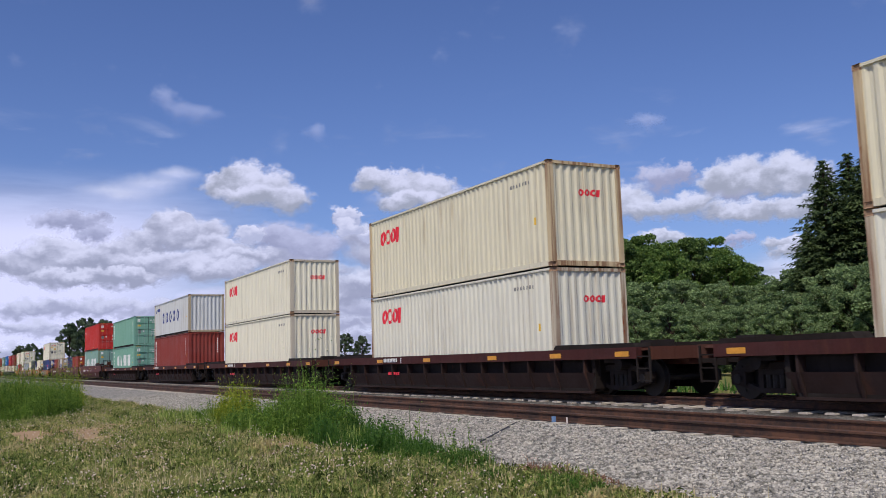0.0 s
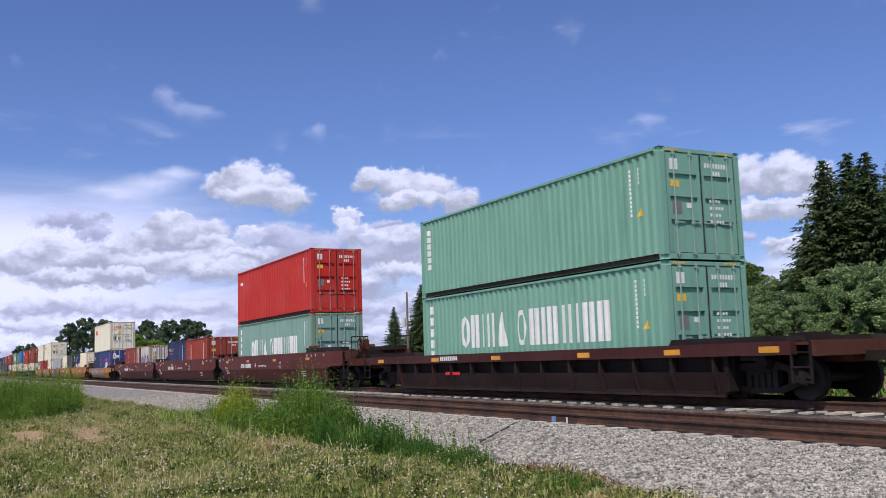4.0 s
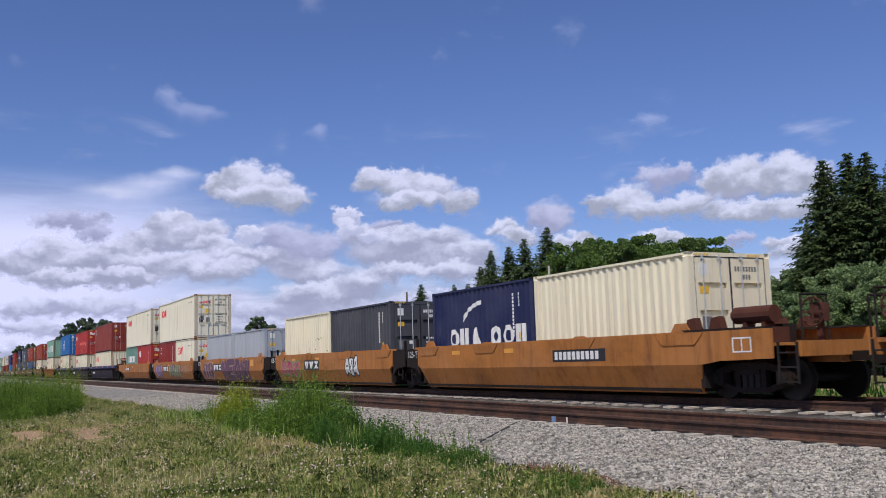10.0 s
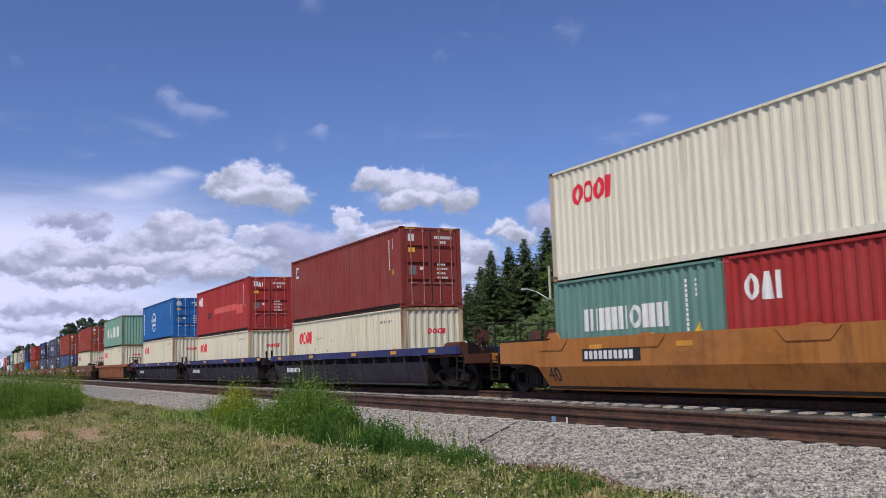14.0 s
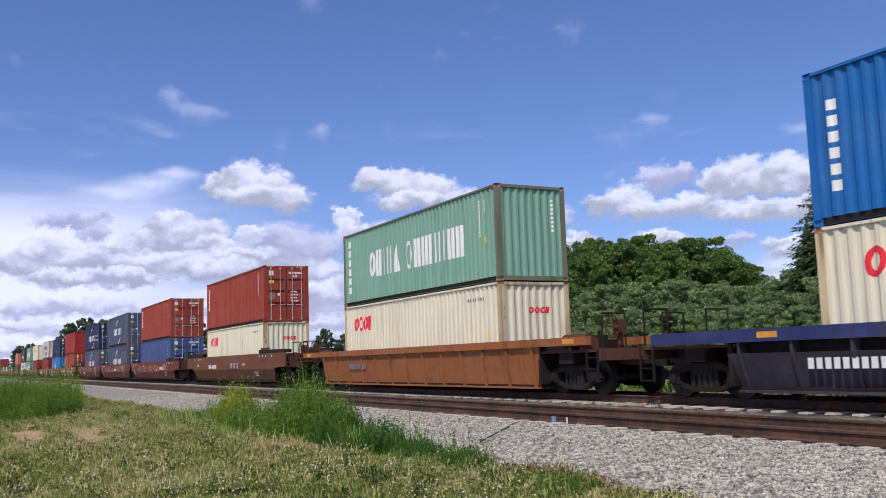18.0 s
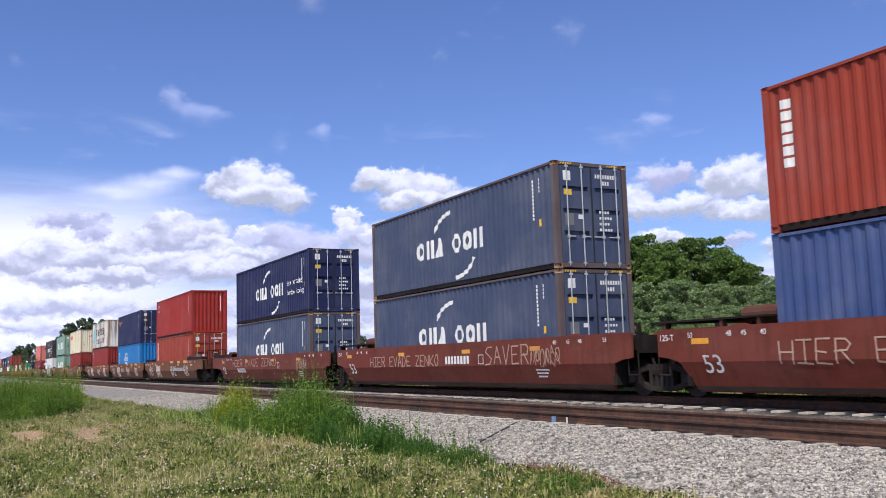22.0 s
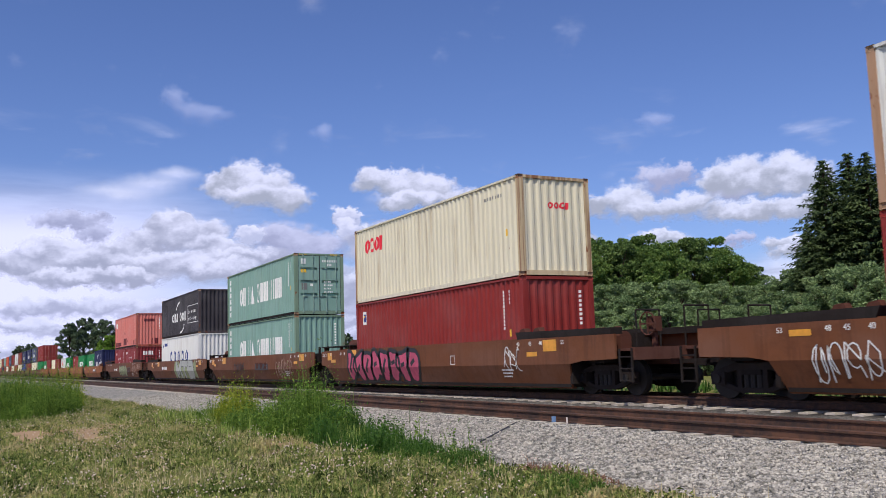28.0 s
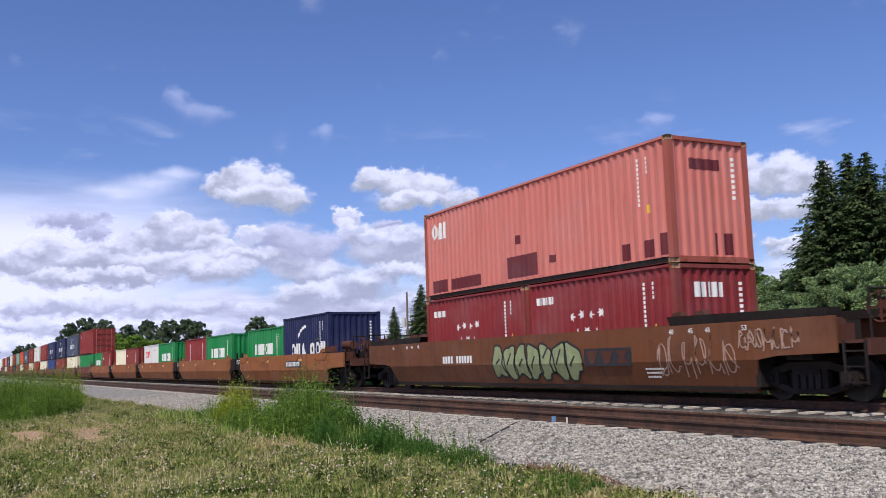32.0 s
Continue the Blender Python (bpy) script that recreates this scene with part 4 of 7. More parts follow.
            part("bolster_beam", cached(("bolster_beam", key, sgn), lambda: Shape().box(sgn * (e - 2.35) - 0.3, sgn * (e - 2.35) + 0.3, -1.3, 1.3, 0.78, 1.06)), STEEL, car)
        else:
            part("end_arm", cached(("end_arm", key, sgn), lambda: Shape().box(min(sgn * bh, sgn * (e - 0.1)), max(sgn * bh, sgn * (e - 0.1)), -0.4, 0.4, 0.62, 0.95).box(min(sgn * bh, sgn * (e - 0.35)), max(sgn * bh, sgn * (e - 0.35)), -1.25, 1.25, 1.0, 1.07)), STEEL, car)
            for sy in (-1, 1):
                part("end_post", cached(("end_post", key, sgn, sy), lambda: Shape().box(sgn * (e - 0.5) - 0.04, sgn * (e - 0.5) + 0.04, sy * 1.22 - 0.04, sy * 1.22 + 0.04, 1.0, 1.7)), STEEL, car)
            part("valve_box", cached(("valve_box", key, sgn), lambda: Shape().box(sgn * (e - 0.75) - 0.2, sgn * (e - 0.75) + 0.2, -1.35, -1.1, 1.07, 1.35)), STEEL, car)
            part("air_hose", cached(("air_hose", key, sgn), lambda: Shape().tube((sgn * (e - 0.5), -0.9, 0.95), (sgn * (e - 0.25), -0.95, 0.6), 0.035, 6).tube((sgn * (e - 0.25), -0.95, 0.6), (sgn * (e + 0.02), -0.9, 0.75), 0.035, 6)), STEEL, car)
            part("step_iron", cached(("step_iron", key, sgn), lambda: Shape().tube((sgn * (e - 0.35), -1.4, 1.0), (sgn * (e - 0.35), -1.4, 0.5), 0.02, 6).tube((sgn * (e - 0.35), -1.4, 0.5), (sgn * (e - 0.7), -1.4, 0.5), 0.02, 6).tube((sgn * (e - 0.7), -1.4, 0.5), (sgn * (e - 0.7), -1.4, 1.0), 0.02, 6)), STEEL, car)
            if sgn < 0 and kind == "smooth":
                part("walkway", cached(("walkway", key, sgn), lambda: Shape().box(-e + 0.35, -6.2, -1.45, 1.45, top + 0.16, top + 0.2)), STEEL, car)
                part("air_reservoir", cached(("air_reservoir", key, sgn), lambda: Shape().tube((-7.1, -0.95, top + 0.22), (-6.2, -0.95, top + 0.22), 0.2, 12).box(-6.9, -6.84, -1.15, -0.75, top - 0.06, top + 0.1)), RUSTY, car)
                for q in (-e + 0.6, -7.4, -6.4):
                    part("bracket", cached(("bracket", key, sgn, q), lambda: Shape().box(q - 0.04, q + 0.04, -1.42, -1.3, top - 0.02, top + 0.16)), RUSTY, car)
            if kind == "short":
                for sy in (-1, 1):
                    part("end_plate", cached(("end_plate", key, sgn, sy), lambda: Shape().prism([(sgn * (e - 1.06), 0.5), (sgn * (e - 0.75), 0.72), (sgn * (e - 0.1), 0.78), (sgn * (e - 0.06), 1.36), (sgn * (e - 1.06), 1.4)][::sgn], sy * 1.42 - 0.03, sy * 1.42 + 0.03)), STEEL, car)
            if sgn > 0:
                truck(car, e)
            elif kind == "short":
                on_sill(car, writing("125-T", 0.22), WHITEINK, -e + 0.2, 1.08, "lettering", y=-1.453)
            else:
                on_sill(car, writing("125-T", 0.14), WHITEINK, -bh - 0.9, 1.24, "lettering")
    return car


def ladder(x, y):
    s = Shape()
    for q in (-0.22, 0.22):
        s.box(x + q - 0.02, x + q + 0.02, y - 0.02, y + 0.02, 0.35, 1.12)
    for i in range(3):
        s.box(x - 0.2, x + 0.2, y - 0.015, y + 0.015, 0.37 + 0.27 * i, 0.4 + 0.27 * i)
    return s


def brakewheel(x):
    s = Shape().box(x - 0.05, x + 0.05, -0.75, -0.65, 1.12, 1.72).box(x - 0.1, x + 0.1, -0.85, -0.55, 1.5, 1.85)
    n = 14
    for i in range(n):
        a, b = 2 * math.pi * i / n, 2 * math.pi * (i + 1) / n
        s.tube((x + 0.27 * math.cos(a), -0.9, 1.68 + 0.27 * math.sin(a)), (x + 0.27 * math.cos(b), -0.9, 1.68 + 0.27 * math.sin(b)), 0.02, 5)
    s.box(x - 0.26, x + 0.26, -0.91, -0.89, 1.66, 1.7).box(x - 0.02, x + 0.02, -0.91, -0.89, 1.42, 1.94)
    return s


def on_sill(car, shape, mat, x, z, name="stencil", label="", y=-1.5, out=0.006):
    kink = FOLD.get(car.name, -9.0) if y == -1.5 else -9.0
    for s in shape if isinstance(shape, list) else [shape]:
        if isinstance(s, Shape):        # follows the fold of the side
            s.v = [(a, b + SLOPE * max(0, kink - z - c), c) for a, b, c in s.v]
        ob = part(name, s, mat, car, label, (x, y - out, z))
        if not isinstance(s, Shape) and z < kink - 0.12:
            ob.location.y += SLOPE * (kink - z)
            ob.rotation_euler = (math.atan(SLOPE), 0, 0)
        if name in ("stencil", "graffiti"):
            tagged(ob, kind="stuff")


def stencils(car, kind, number=True, reflect=(-7.6, -3.4, 1.2, 6.0), zr=None, ink=None, txt=None):
    """Reflectors and the bars that stand for the car's number."""
    top = KIND[kind][1] if kind in KIND else {"rib_cn": 1.14, "rib_blue": 1.4, "rib_brown": 1.45}[kind]
    zr = zr or top - 0.32
    ink = ink or WHITEINK
    for x in reflect:
        on_sill(car, cached(("reflector",), lambda: Shape().box(0, 0.5, 0, 0.003, 0, 0.12)), REFLECT, x, zr, "reflector")
    if number:
        on_sill(car, cached(("number", 4), lambda: bars(4, 0.13, 0.22, 0.05, seed=4)), ink, -4.5, 0.86)
        on_sill(car, cached(("number", 6), lambda: bars(6, 0.12, 0.22, 0.05, seed=6)), ink, -3.6, 0.86)
    if kind in ("smooth", "tall"):
        mark = kind == "smooth"
        for x, ch in ((-8.3, "53"), (-7.2, "48"), (-6.8, "45"), (-6.3, "40"), (6.1, "40"), (6.7, "45"), (7.2, "48"), (8.2, "53")):
            on_sill(car, writing(ch, 0.11), ink, x, top - 0.18, "lettering")
        if mark:
            on_sill(car, cached(("frame_mark",), lambda: Shape().box(0, 0.3, 0, 0.003, 0, 0.02).box(0, 0.3, 0, 0.003, 0.26, 0.28).box(0, 0.02, 0, 0.003, 0.02, 0.26).box(0.28, 0.3, 0, 0.003, 0.02, 0.26)), ink, 2.2, 0.82, "frame_mark")
        for j in range(3):
            on_sill(car, cached(("lines", j), lambda: bars(7 - j, 0.07, 0.045, 0.02, seed=20 + j)), ink, 5.2, 0.62 - 0.09 * j)
    for x, ch, h in (txt or ()):
        on_sill(car, writing(ch, h), ink, x, 0.55 if ch in ("53", "40") else 0.9, "lettering")


def graffiti(car, seed, x0, x1, z0, z1, fill, line, blob=True, bold=0.03):
    f, l = scrawl(seed, 0, x1 - x0, 0, z1 - z0, blob, FOLD.get(car.name, -9.0) - z0, bold)
    if blob:
        on_sill(car, f, fill, x0, z0, "graffiti", "sprayed bulging shapes", out=0.008)
    on_sill(car, l, line, x0, z0, "graffiti", "sprayed strokes", out=0.008)


def plate(car, x, z, w, h):
    """A large yellow reflector."""
    on_sill(car, Shape().box(0, w, 0, 0.003, 0, h), REFLECT, x, z, "reflector")


def chalk(car, text, x, z, w, h, ink=None, t=0.022, seed=1, out=0.009):
    on_sill(car, word(text, w, h, t, seed, 0.05, FOLD.get(car.name, -9.0) - z), ink or CHALKINK, x, z, "graffiti", "sprayed letters", out=out)


def sign_board(car, x, z, w=1.6, ink=None):
    """A dark board with a plain light emblem."""
    on_sill(car, cached(("board", w), lambda: Shape().box(0, w, 0, 0.003, 0, 0.42)), BLACKINK, x, z, "sign_board")
    on_sill(car, cached(("board_emblem", w), lambda: emblem("wwx", w * 0.27, 0.3, w * 0.05)), ink or WHITEINK, x + 0.08, z + 0.06, "emblem", out=0.011)


# ---- the train ----
def gone(t):
    """How far the train has come at t seconds."""
    return 17.3473 * t - 4.1034e-3 * (t - 16) ** 2 - 2.886e-5 * (t - 16) ** 3


MOVING = []


def load(x, z, boxes_low, box_top=None, zmid=None, near=True):
    """Set a unit's containers at their places; x: the front end's place at the start, z: the floor of the well."""
    at = x - 12.192
    for spec in boxes_low:
        colour, size, tall, front, kind, label = spec
        c = container(colour, size, tall, front, label)
        if near and (kind not in ("eco", "ecobox") or front == "door"):
            marks(c, size, tall, front, GREYINK if colour in ("beige", "chalk", "pearl", "cream", "white", "coscogrey", "sealand", "worn", "lgrey") else None, colour not in ("pearl", "cream"))
        if kind:
            brand(c, kind, size, tall, front)
        cx = x - 6.096 if size == 40 else at + 3.029
        at += 6.134
        MOVING.append((c, cx, z))
    if box_top:
        colour, size, tall, front, kind, label = box_top
        c = container(colour, size, tall, front, label)
        if near and (kind not in ("eco", "ecobox") or front == "door"):
            marks(c, size, tall, front, GREYINK if colour in ("beige", "chalk", "pearl", "cream", "white", "coscogrey", "sealand", "worn", "lgrey") else None, colour not in ("pearl", "cream"))
        if kind:
            brand(c, kind, size, tall, front)
        MOVING.append((c, x - 6.096, zmid + 0.015))
        return c


def ride(car, x):
    MOVING.append((car, x - 6.096, 0.0))
    return car

OB = "beige corrugated steel container with red emblem and rust streaks"
OW = "off-white corrugated steel container with red emblem and rusty edges"
OP = "pale grey corrugated container with red emblem and paneled doors"
TRI = "brick red corrugated container with white markings"


# cars with ribbed brown sides
for i, x in enumerate((2.5, -19.27, -40.99, -62.8, -84.64)):
    car = ride(well_car("rib_cn", "car_cn", 10.87, 10.87 if i < 4 else 11.4, "own", "own", "dark brown ribbed steel well car with yellow reflectors", low_colour="car_grimy"), x)
    stencils(car, "rib_cn", False, (-9.3, -5.0, -1.2, 3.0, 6.2, 8.9), 0.93)
    on_sill(car, cached(("number", 9), lambda: bars(9, 0.09, 0.13, 0.04, seed=9)), WHITEINK, -4.4, 0.95)
    on_sill(car, cached(("redmark",), lambda: bars(6, 0.12, 0.1, 0.04, seed=2)), REDINK, -4.2, 0.5, y=-1.415)
    if i in (1, 2, 3):
        on_sill(car, writing("-EDC"[i], 0.16), WHITEINK, -3.0, 0.93 if i == 1 else 0.95, "lettering")
load(2.5, 0.46, [("chalk", 40, "H", "panel", "oocl", OW)], ("beige", 40, "S", "panel", "oocl", OB), 3.36)
load(-19.27, 0.46, [("chalk", 40, "H", "panel", "oocl", OW)], ("beige", 40, "H", "panel", "oocl", OB), 3.37)
load(-40.99, 0.46, [("pearl", 40, "H", "panel", "oocl", OB)], ("pearl", 40, "S", "panel", "oocl", OB), 3.36)
load(-62.8, 0.46, [("brick", 40, "H", "panel", "gv", "rust red corrugated container with a white lettered strip")], ("coscogrey", 40, "S", "panel", "cosco", "light grey corrugated container with navy ring emblem"), 3.36)
load(-84.64, 0.46, [("mint", 40, "S", "door", "cs", "mint green container with paneled doors and white emblem")], ("mint", 40, "S", "door", "triton", "mint green container with paneled doors and white markings"), 3.06)

# maroon three-unit car
MAR = "smooth maroon steel well car with white stencils"
car = ride(well_car("smooth", "car_maroon", 11.7, 9.75, "own", "joint", MAR), -107.91)
stencils(car, "smooth", txt=((-7.7, "53", 0.42), (-1.9, "A", 0.24), (-1.2, "WELL LD LMT 97,000", 0.1)))
car = ride(well_car("smooth", "car_maroon", 9.75, 9.75, "joint", "joint", MAR), -127.38)
stencils(car, "smooth", txt=((-7.7, "53", 0.42), (-1.9, "C", 0.24), (-1.2, "WELL LD LMT 118,000", 0.1)))
car = ride(well_car("smooth", "car_maroon", 9.75, 11.7, "joint", "own", MAR), -146.95)
stencils(car, "smooth", txt=((-7.7, "53", 0.42), (-1.9, "B", 0.24), (-1.2, "WELL LD LMT 118,200", 0.1)))
load(-107.91, 0.35, [("csgreen", 40, "H", "door", "cs", "sea green container with white emblem and paneled doors")], ("scarlet", 40, "H", "door", "small", "bright red corrugated container with white markings and doors"), 3.25)
load(-127.38, 0.28, [("seablue", 20, "S", "panel", "seaco", "navy blue short container with orange and red emblem"), ("triton", 20, "S", "door", "triton", "rust red short container with white markings and doors")])
load(-146.95, 0.29, [("brick", 20, "S", "panel", "triton", "dull red short container with white column of marks"), ("worn", 20, "S", "door", "rusted", "weathered grey short container with rust and blue rings")])

# short tan car
car = ride(well_car("low", "car_yellow", 9.9, 9.9, "own", "own", "tan yellow single well car with sprayed silver graffiti"), -168.61)
stencils(car, "low", False, (5.4,), 0.9)
graffiti(car, 5, -5.6, -1.2, 0.4, 1.15, SILVERINK, BLACKINK)
graffiti(car, 6, -0.9, 3.4, 0.35, 1.15, CHALKINK, PLUMINK)
load(-168.61, 0.37, [("seablue", 20, "S", "panel", "small", "dark blue short container with small white emblem"), ("aplblue", 20, "S", "door", "apl", "blue short container with red and white emblem")], ("pearl", 40, "H", "door", "oocl", OP), 2.962)

# five-unit yellow car
YEL = "ochre yellow short well car with sprayed graffiti and dark sign board"
xs = (-188.4, -203.98, -219.56, -235.23, -250.83)
for i, x in enumerate(xs):
    car = ride(well_car("short", "car_yellow", 9.85 if i == 0 else 7.79, 9.85 if i == 4 else 7.79, "own" if i == 0 else "joint", "own" if i == 4 else "joint", YEL), x)
    if i == 0:
        on_sill(car, cached(("frame_mark", 2), lambda: Shape().box(0, 0.5, 0, 0.003, 0, 0.03).box(0, 0.5, 0, 0.003, 0.27, 0.3).box(0, 0.03, 0, 0.003, 0.03, 0.27).box(0.47, 0.5, 0, 0.003, 0.03, 0.27).box(0.235, 0.26, 0, 0.003, 0.03, 0.27)), WHITEINK, 7.5, 0.95, "frame_mark")
    stencils(car, "short", False, (-6.1, -4.3, -1.2) if i != 2 else (-6.0, -4.0, 0.4, 3.6), 1.12)
    if i in (0, 4):
        q = 1.2 if i == 0 else -4.6
        on_sill(car, cached(("board", 2.2), lambda: Shape().box(0, 2.2, 0, 0.003, 0, 0.3)), BLACKINK, q, 0.84, "sign_board")
        on_sill(car, cached(("number", 10), lambda: bars(10, 0.13, 0.2, 0.06, seed=10)), WHITEINK, q + 0.1, 0.89, out=0.011)
    else:
        sign_board(car, (-0, -2.6, -3.4, -2.9)[i], 0.72, 1.9)
    if i == 1:
        graffiti(car, 11, -5.9, -3.2, 0.42, 1.18, PINKINK, SAGEINK)
        graffiti(car, 12, 2.3, 3.6, 0.45, 1.25, WHITEINK, BLACKINK)
    if i == 2:
        graffiti(car, 13, -6.0, -3.5, 0.24, 1.3, PLUMINK, CHALKINK)
        graffiti(car, 14, -1.3, 4.2, 0.2, 1.33, PLUMINK, PLUMINK)
        chalk(car, "MEOW", -1.2, 0.36, 5.2, 0.82, CHALKINK, 0.2, 4, 0.016)
        chalk(car, "MEOW", -1.2, 0.36, 5.2, 0.82, PLUMINK, 0.165, 4, 0.02)
        plate(car, 4.4, 0.95, 0.65, 0.34)
    if i == 3:
        graffiti(car, 15, -5.7, -3.3, 0.3, 1.25, LILACINK, PLUMINK)
        graffiti(car, 16, -0.8, 3.0, 0.3, 1.3, SAGEINK, PLUMINK)
        graffiti(car, 17, 3.4, 5.6, 0.5, 1.25, None, CHALKINK, False)
    if i == 4:
        on_sill(car, writing("40", 0.4), BLACKINK, -6.2, 0.35, "lettering")
load(xs[0], 0.27, [("navy", 20, "H", "panel", "cma", "navy blue short container with white emblem"), ("cream", 20, "H", "door", "", "cream short container with paneled doors")])
load(xs[1], 0.27, [("cream", 20, "H", "panel", "", "clean cream corrugated short container"), ("dgrey", 20, "H", "door", "", "dark grey short container with zinc door rods")])
load(xs[2], 0.28, [("lgrey", 20, "S", "panel", "", "light grey corrugated short container"), ("lgrey", 20, "S", "door", "", "light grey short container with paneled doors")])
load(xs[3], 0.31, [("oxide", 20, "S", "panel", "tag", "dark red short container with small emblem"), ("pearl", 20, "S", "door", "oocl", "pale short container with red emblem and doors")], ("pearl", 40, "H", "door", "oocl", OP), 2.91)
load(xs[4], 0.33, [("seagreen", 20, "S", "panel", "ever", "weathered green short container with worn white emblem"), ("caired", 20, "S", "door", "cai", "red short container with white emblem and doors")], ("pearl", 40, "H", "door", "oocl", OP), 2.93)

# blue ribbed three-unit car
for i, x in enumerate((-272.46, -291.95, -311.75)):
    car = ride(well_car("rib_blue", "car_blue", 11.7 if i == 0 else 9.8, 11.7 if i == 2 else 9.8, "own" if i == 0 else "joint", "own" if i == 2 else "joint", "blue chorded well car with grimy grey ribbed sides", low_colour="car_bluegrey"), x)
    stencils(car, "rib_blue", False, (-7.4, -3.0, 1.9, 5.6, 8.6), 1.22)
    on_sill(car, cached(("number", 10), lambda: bars(10, 0.13, 0.2, 0.06, seed=10)), WHITEINK, -6.3, 0.62, y=-1.415)
load(-272.46, 0.29, [("beige", 40, "S", "panel", "oocl", OB)], ("brick", 40, "H", "door", "tag", "dark red container with white door markings and rods"), 2.88)
c = load(-291.95, 0.31, [("beige", 40, "S", "panel", "oocl", OB)], ("caired", 40, "H", "door", "cai", "bright red container with paler repainted patch and emblem"), 2.90)
for q, z, w, h in ((4.6, 1.25, 5.2, 0.34), (9.6, 1.0, 1.2, 0.5)):
    on_side(c, 40, "H", Shape().box(0, w, 0, 0.003, 0, h), PATCHPINK, q, z, "paint_patch")
on_side(c, 40, "H", Shape().box(0, 0.9, 0, 0.003, 0, 0.35), PATCHOLD, 3.0, 1.05, "paint_patch")
load(-311.75, 0.3, [("beige", 40, "H", "panel", "oocl", OB)], ("cosblue", 40, "H", "door", "globe", "blue container with white globe emblem and doors"), 3.19)

# single cars
car = ride(well_car("rib_brown", "car_ribbed", 11.7, 11.7, "own", "own", "weathered brown ribbed single well car", low_colour="car_ribbed"), -335.16)
stencils(car, "rib_brown", False, (-9.9, 9.5), 1.29)
on_sill(car, cached(("number", 10), lambda: bars(10, 0.13, 0.2, 0.06, seed=10)), GREYINK, -5.4, 0.72, y=-1.4)
load(-335.16, 0.32, [("beige", 40, "H", "panel", "oocl", OB)], ("scuffed", 40, "H", "panel", "cs", "scuffed sea green container with white emblem"), 3.22)
car = ride(well_car("tall", "car_brown", 11.75, 11.75, "own", "own", "smooth brown single well car with faded sign board"), -358.55)
stencils(car, "tall", True, (-7.5, 3.0), 1.0)
sign_board(car, 0.4, 0.8, 2.0, CHALKINK)
load(-358.55, 0.31, [("beige", 40, "H", "panel", "oocl", OB)], ("triton", 40, "H", "door", "triton", TRI), 3.21)

# red-brown three-unit car with scrawls
for i, x in enumerate((-382.01, -401.43, -420.84)):
    car = ride(well_car("smooth", "car_redbrown", 11.75 if i == 0 else 9.71, 11.75 if i == 2 else 9.71, "own" if i == 0 else "joint", "own" if i == 2 else "joint", "red brown smooth well car with chalky scrawls"), x)
    stencils(car, "smooth", False, (-8.2, -3.4, 1.2, 5.0), 1.15, txt=((-7.9, "53", 0.42),))
    on_sill(car, cached(("number", 8), lambda: bars(8, 0.13, 0.24, 0.07, seed=8)), WHITEINK, (3.5, 0.1, -4.9)[i], (0.86, 0.84, 0.62)[i])
    chalk(car, ("HIER EVADE ZENKO SAVER", "HIER EVADE ZENKO", "HIER EVADE ZENKO")[i], -5.9, (0.72, 0.8, 0.95)[i], (9.2, 5.6, 8.0)[i], (0.42, 0.34, 0.36)[i], None, 0.017, i)
    if i == 1:
        chalk(car, "SAVER", 2.6, 0.82, 2.4, 0.5, None, 0.02, 7)
    graffiti(car, 36 + i, 5.0, 6.4, 0.7, 1.3, None, CHALKINK, False)
load(-382.01, 0.31, [("dullblue", 40, "H", "door", "", "blue corrugated container with white door markings")], ("triton", 40, "H", "door", "triton", TRI), 3.21)
load(-401.43, 0.39, [("slate", 40, "H", "door", "cma", "slate blue container with white emblem and brown edges")], ("slate", 40, "H", "door", "cma", "slate blue container with white emblem and brown edges"), 3.29)
load(-420.84, 0.38, [("slate", 40, "H", "door", "cma", "slate blue container with white emblem")], ("navy", 40, "H", "door", "eco", "navy container with white emblem and lettering"), 3.28)

# brown three-unit car
for i, x in enumerate((-444.41, -463.88, -483.21)):
    car = ride(well_car("smooth", "car_brown", 11.75 if i == 0 else 9.72, 11.75 if i == 2 else 9.72, "own" if i == 0 else "joint", "own" if i == 2 else "joint", "brown smooth well car with silver scrawls and yellow reflectors"), x)
    stencils(car, "smooth", i == 2, (-8.0, -5.2, -2.3), 1.22)
    for q, z, w, h in ((0.55, 1.33, 1.1, 0.12), (3.06, 1.29, 0.8, 0.17), (5.0, 1.29, 1.0, 0.17), (3.06, 1.14, 0.5, 0.08), (7.0, 1.1, 0.7, 0.1)):
        plate(car, q, z, w, h)
    if i == 0:
        on_sill(car, Shape().box(0, 2.9, 0, 0.003, 0, 0.34), BLACKINK, 2.05, 0.7, "sign_board", out=0.0045)
        on_sill(car, cached(("number", 11), lambda: bars(10, 0.2, 0.22, 0.07, seed=10)), SILVERINK, 2.15, 0.76, out=0.011)
    if i == 1:
        sign_board(car, -2.3, 0.7, 1.7, CHALKINK)
    for j, q in enumerate((-7.6, -4.6, 0.7, 5.0)):
        graffiti(car, 50 + 5 * i + j, q, q + 1.5, 0.35, 1.2, CHALKINK, WHITEINK, i == 2 and j == 3 or j == 1)
load(-444.41, 0.38, [("triton", 40, "H", "door", "triton", TRI)], ("red", 40, "H", "panel", "tag", "red corrugated container with yellow plates"), 3.27)
load(-463.88, 0.3, [("skyblue", 40, "H", "panel", "globe", "sky blue container with white globe emblem")], ("navy", 40, "H", "door", "seaco", "navy blue container with yellow emblem and doors"), 3.11)
